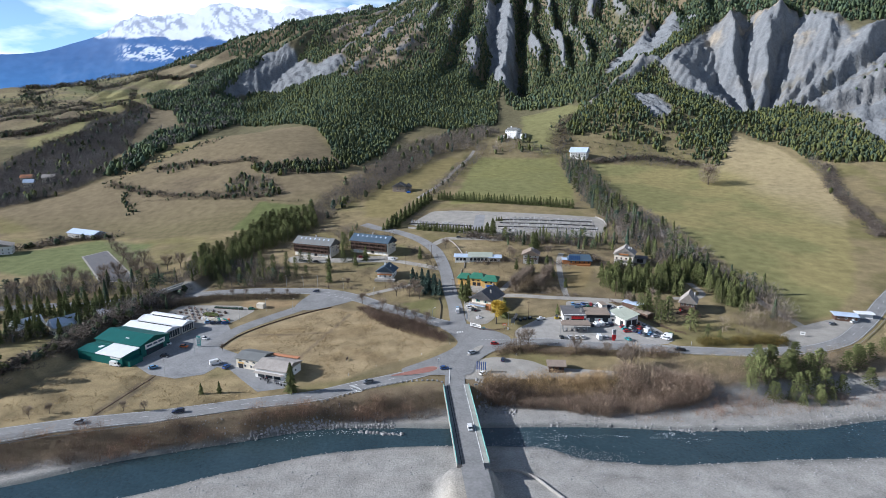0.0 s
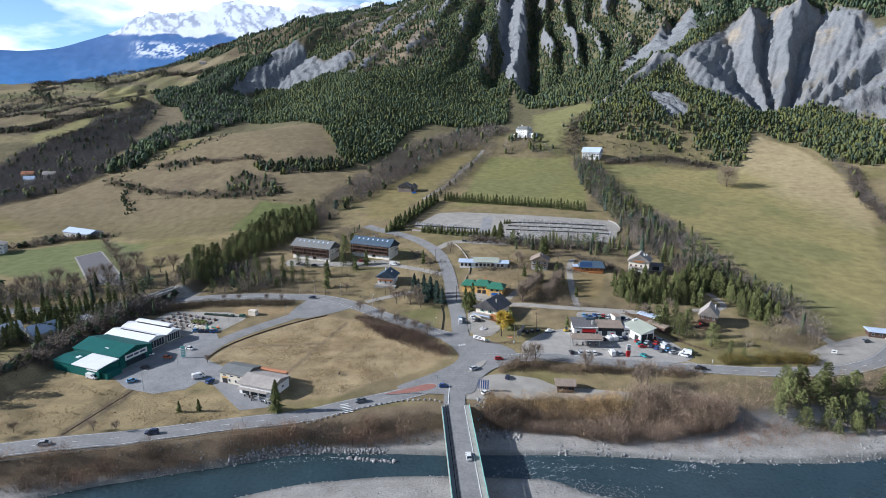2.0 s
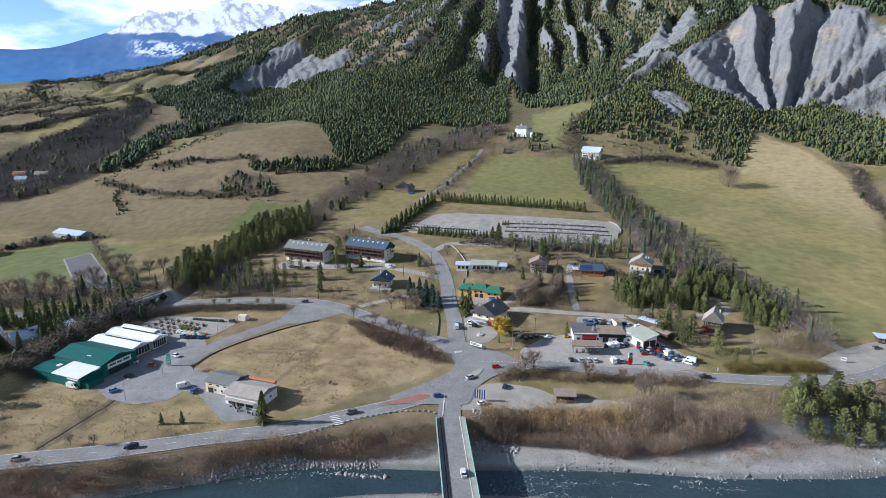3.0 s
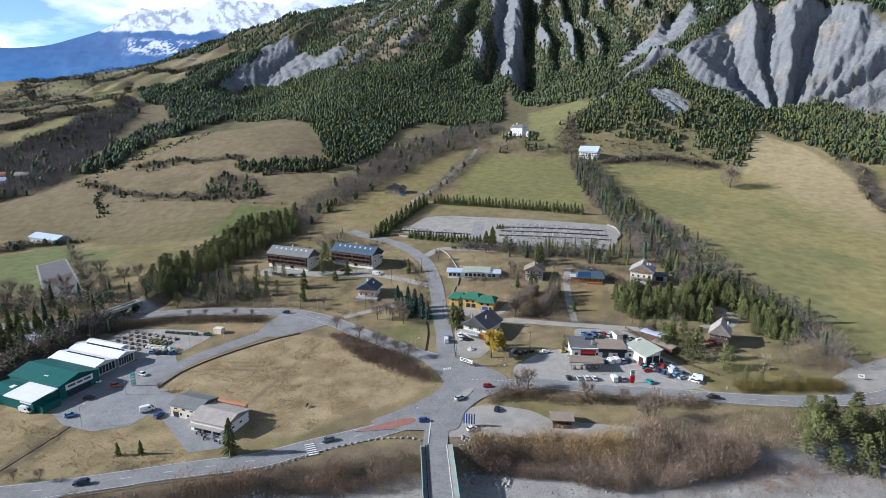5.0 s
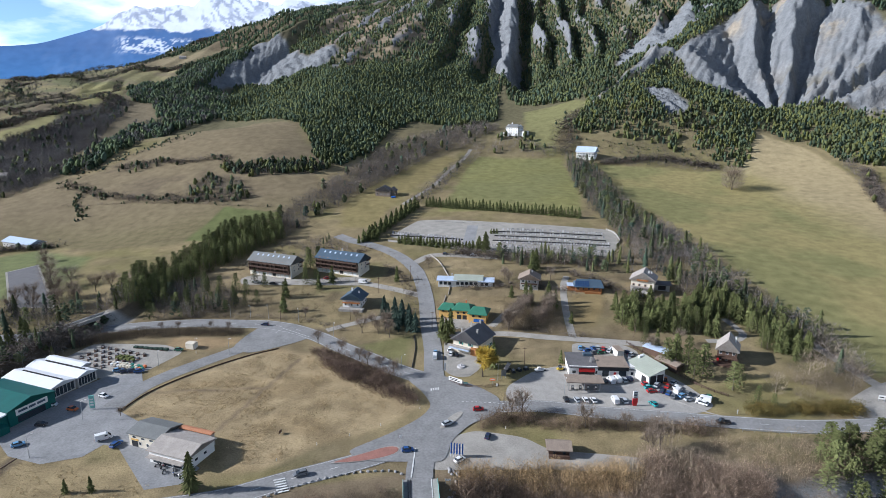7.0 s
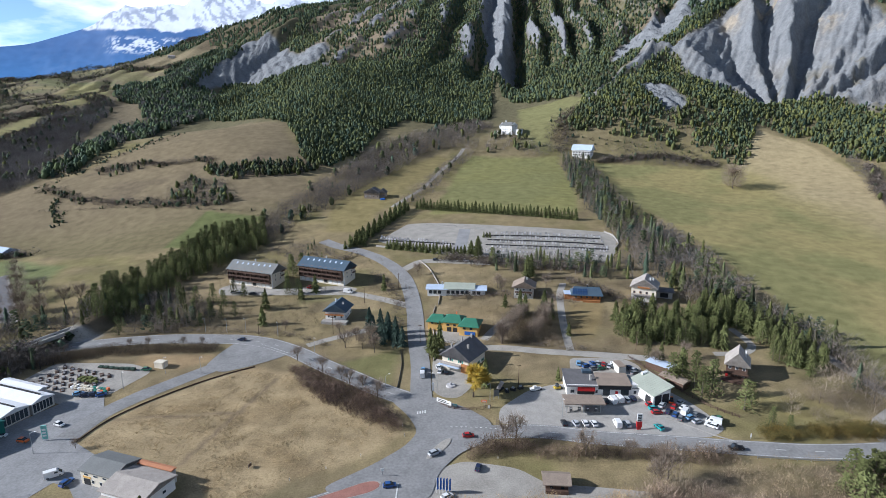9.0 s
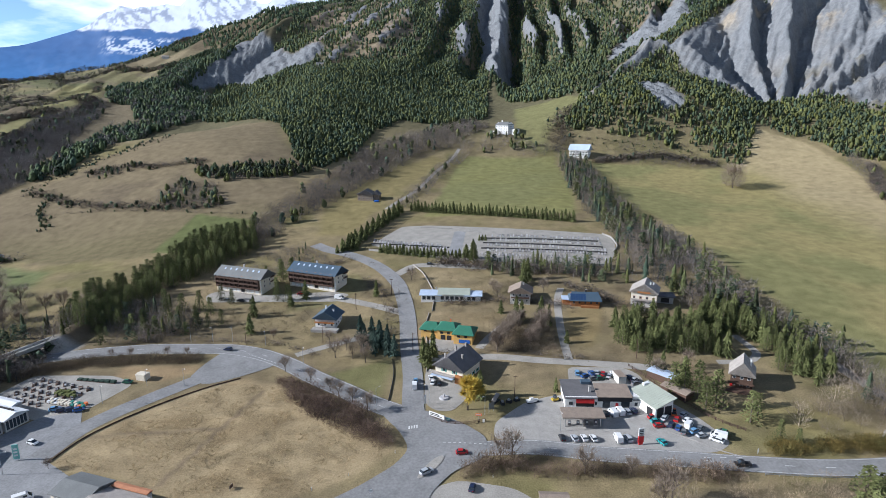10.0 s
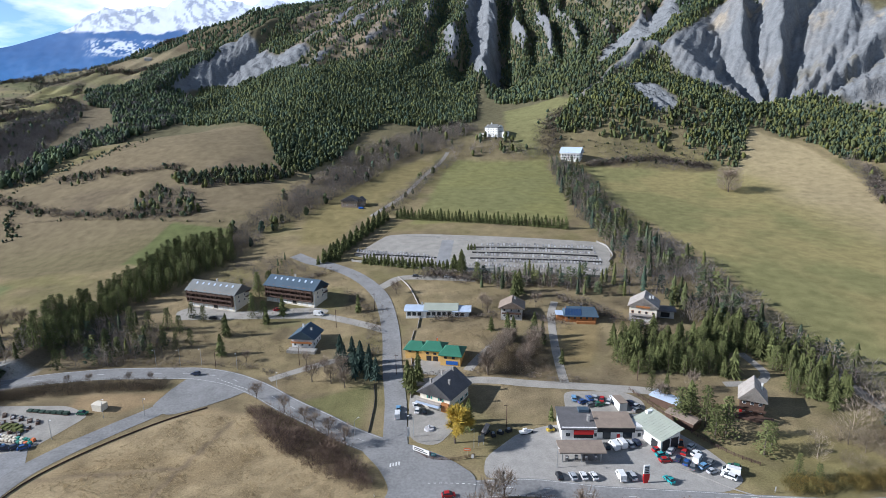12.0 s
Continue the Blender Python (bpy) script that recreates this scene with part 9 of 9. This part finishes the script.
mesh_object("bed", [(-1.2, -0.8, 0.8), (1.6, -0.8, 2.8), (1.6, 0.8, 2.8), (-1.2, 0.8, 0.8), (-1.3, -0.8, 1.1), (1.5, -0.8, 3.1), (1.5, 0.8, 3.1), (-1.3, 0.8, 1.1)], [(0, 3, 2, 1), (4, 5, 6, 7), (0, 1, 5, 4), (1, 2, 6, 5), (2, 3, 7, 6), (3, 0, 4, 7)], M["stoneroof"], ob)
box_part("chassis", (-1.8, -0.7, 0.0), (1.8, 0.7, 0.7), M["dark"], ob)
ob = thing("loader", 60.5, 296.5, ground_at(60.5, 296.5), 20, "small yellow loader parked beside the garage", "loader")
box_part("body", (-1.4, -0.7, 0.4), (1.2, 0.7, 1.2), M["willow"], ob, bevel=0.1)
box_part("cab", (-0.6, -0.6, 1.2), (0.5, 0.6, 2.3), M["glass"], ob, bevel=0.05)
box_part("bucket", (1.2, -0.9, 0.1), (2.0, 0.9, 0.8), M["dark"], ob, bevel=0.05)
for x, y in ((41, 295.5), (43.5, 296.5), (46.5, 297.5)):
    ob = thing("scrap_frame", x, y, ground_at(x, y), 20 * x, "dark machine parts stored on the verge", "machine parts", "machine parts")
    box_part("frame", (-1.1, -0.7, 0), (1.1, 0.7, 0.9), M["dark"], ob, bevel=0.1)
    box_part("engine", (-0.5, -0.4, 0.9), (0.6, 0.4, 1.5), M["metal"], ob, bevel=0.1)
ob = thing("fountain", 19.5, 301, ground_at(19.5, 301), 0, "round stone fountain bed in the chalet yard", "fountain")
bm = bmesh.new()
bmesh.ops.create_cone(bm, cap_ends=True, segments=20, radius1=1.9, radius2=1.7, depth=0.6, matrix=Matrix.Translation((0, 0, 0.3)))
part("basin", bm, M["stone"], ob)
bm = bmesh.new()
bmesh.ops.create_cone(bm, cap_ends=True, segments=12, radius1=0.5, radius2=0.2, depth=1.2, matrix=Matrix.Translation((0, 0, 1.2)))
part("pillar", bm, M["stone"], ob)


# ---- the far snowy range beyond the side valley ----
def range_backdrop():
    """A high snow-capped massif closing the valley to the north-west, kilometres away."""
    n, m = 520, 120
    bear = np.radians(np.linspace(-62, 8, n))          # bearing from the valley, east of north
    up = np.linspace(0, 1, m)
    deg = np.degrees(bear)
    crest = glide((-62, -48, -35.7, -33.5, -30.8, -28.6, -27.2, -25.5, -23.6, -21.8, -19.1, -17.2, -15.3, -13.4, -10.9, -7.4, -2, 8),
                  (300, 395, 368, 387, 458, 531, 626, 671, 666, 704, 761, 743, 716, 753, 764, 791, 760, 600), deg)
    jag = 34 * rough(deg * 30, deg * 0, 30, 5, 3) * ease(500, 700, crest)
    D = 4150 + 550 * up[None, :] ** 0.8 + 14 * rough(deg[:, None] * 40 + 0 * up, up[None, :] * 300 + 0 * deg[:, None], 120, 4, 6)
    H = -120 + (crest + 120)[:, None] * up[None, :] + jag[:, None] * ease(0.75, 1.0, up)[None, :]
    H = H + 15 * rough(deg[:, None] * 55 + 0 * up, up[None, :] * 420 + 0 * deg[:, None], 60, 5, 16) * (up * (1 - up) * 4)[None, :]
    x = np.sin(bear)[:, None] * D
    y = np.cos(bear)[:, None] * D
    a = np.arange(n * m).reshape(n, m)
    f = np.stack([a[:-1, :-1], a[1:, :-1], a[1:, 1:], a[:-1, 1:]], -1).reshape(-1, 4)
    z = 100 + H
    high = np.repeat(up[None, :], n, 0)
    snowline = 600 + 60 * rough(x * 1.2 + z, z * 1.4, 420, 5, 23) + 26 * rough(x * 2 - z, z * 2.4, 90, 5, 24)
    snow = ease(-6, 6, z - snowline)
    glades = 0.7 * rough(x * 1.3 + 0.6 * z, z * 2.4, 60, 6, 27) + 0.7 * rough(x * 2, z * 3.4, 20, 5, 26)
    snow = np.maximum(snow, 0.9 * ease(0.05, 0.12, glades) * ease(430, 480, z) * ease(570, 530, z) * ease(-2180, -2060, x) * ease(-1560, -1700, x))
    snow = np.maximum(snow, 0.5 * ease(0.8, 0.95, glades) * ease(300, 360, z) * ease(560, 500, z))
    ribs = 1 - np.abs(rough(x * 1.8 + 1.5 * z, z * 1.3 - 0.5 * x, 110, 6, 29)) * 2.2
    rocks = 0.8 * ease(0.55, 0.8, ribs) * ease(-0.25, 0.1, rough(x, z * 1.5, 200, 3, 30)) * ease(0.5, 0.75, high) * ease(560, 640, z)
    rocks = np.maximum(rocks, 0.9 * ease(0.25, 0.4, rough(x * 2.2 + z, z * 1.2, 55, 5, 35)) * ease(0.70, 0.9, high) * ease(620, 700, z))
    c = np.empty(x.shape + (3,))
    # blue air haze put into the colour, thicker and paler towards the foot
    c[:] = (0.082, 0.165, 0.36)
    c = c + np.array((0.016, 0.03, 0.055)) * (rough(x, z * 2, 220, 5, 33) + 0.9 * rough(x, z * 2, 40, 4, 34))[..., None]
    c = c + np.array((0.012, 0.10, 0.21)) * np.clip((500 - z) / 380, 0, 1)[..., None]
    c = c * (1 - snow[..., None]) + (np.array((0.84, 0.90, 1.0)) * (1 + 0.14 * rough(x * 1.5 + z, z * 2, 160, 5, 31))[..., None]) * snow[..., None]
    c = c * (1 - 0.8 * rocks[..., None]) + np.array((0.22, 0.26, 0.37)) * 0.8 * rocks[..., None]
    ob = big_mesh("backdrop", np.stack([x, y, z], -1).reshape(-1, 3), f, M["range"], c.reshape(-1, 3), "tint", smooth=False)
    tagged(ob, "distant wooded massif painted haze-blue with snow-covered summits", "mountain range", kind="structure")


M["range"] = material("hazy_range_glow", (0.1, 0.15, 0.25), 0.95, 0.06, 300.0, 8.0, attribute="tint", glow=0.76)
for link in list(M["range"].node_tree.links):     # distance haze imitated: the range emits its own even glow, no sunlit relief
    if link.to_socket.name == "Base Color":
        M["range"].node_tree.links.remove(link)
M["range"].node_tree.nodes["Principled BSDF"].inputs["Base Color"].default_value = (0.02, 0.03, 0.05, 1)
range_backdrop()
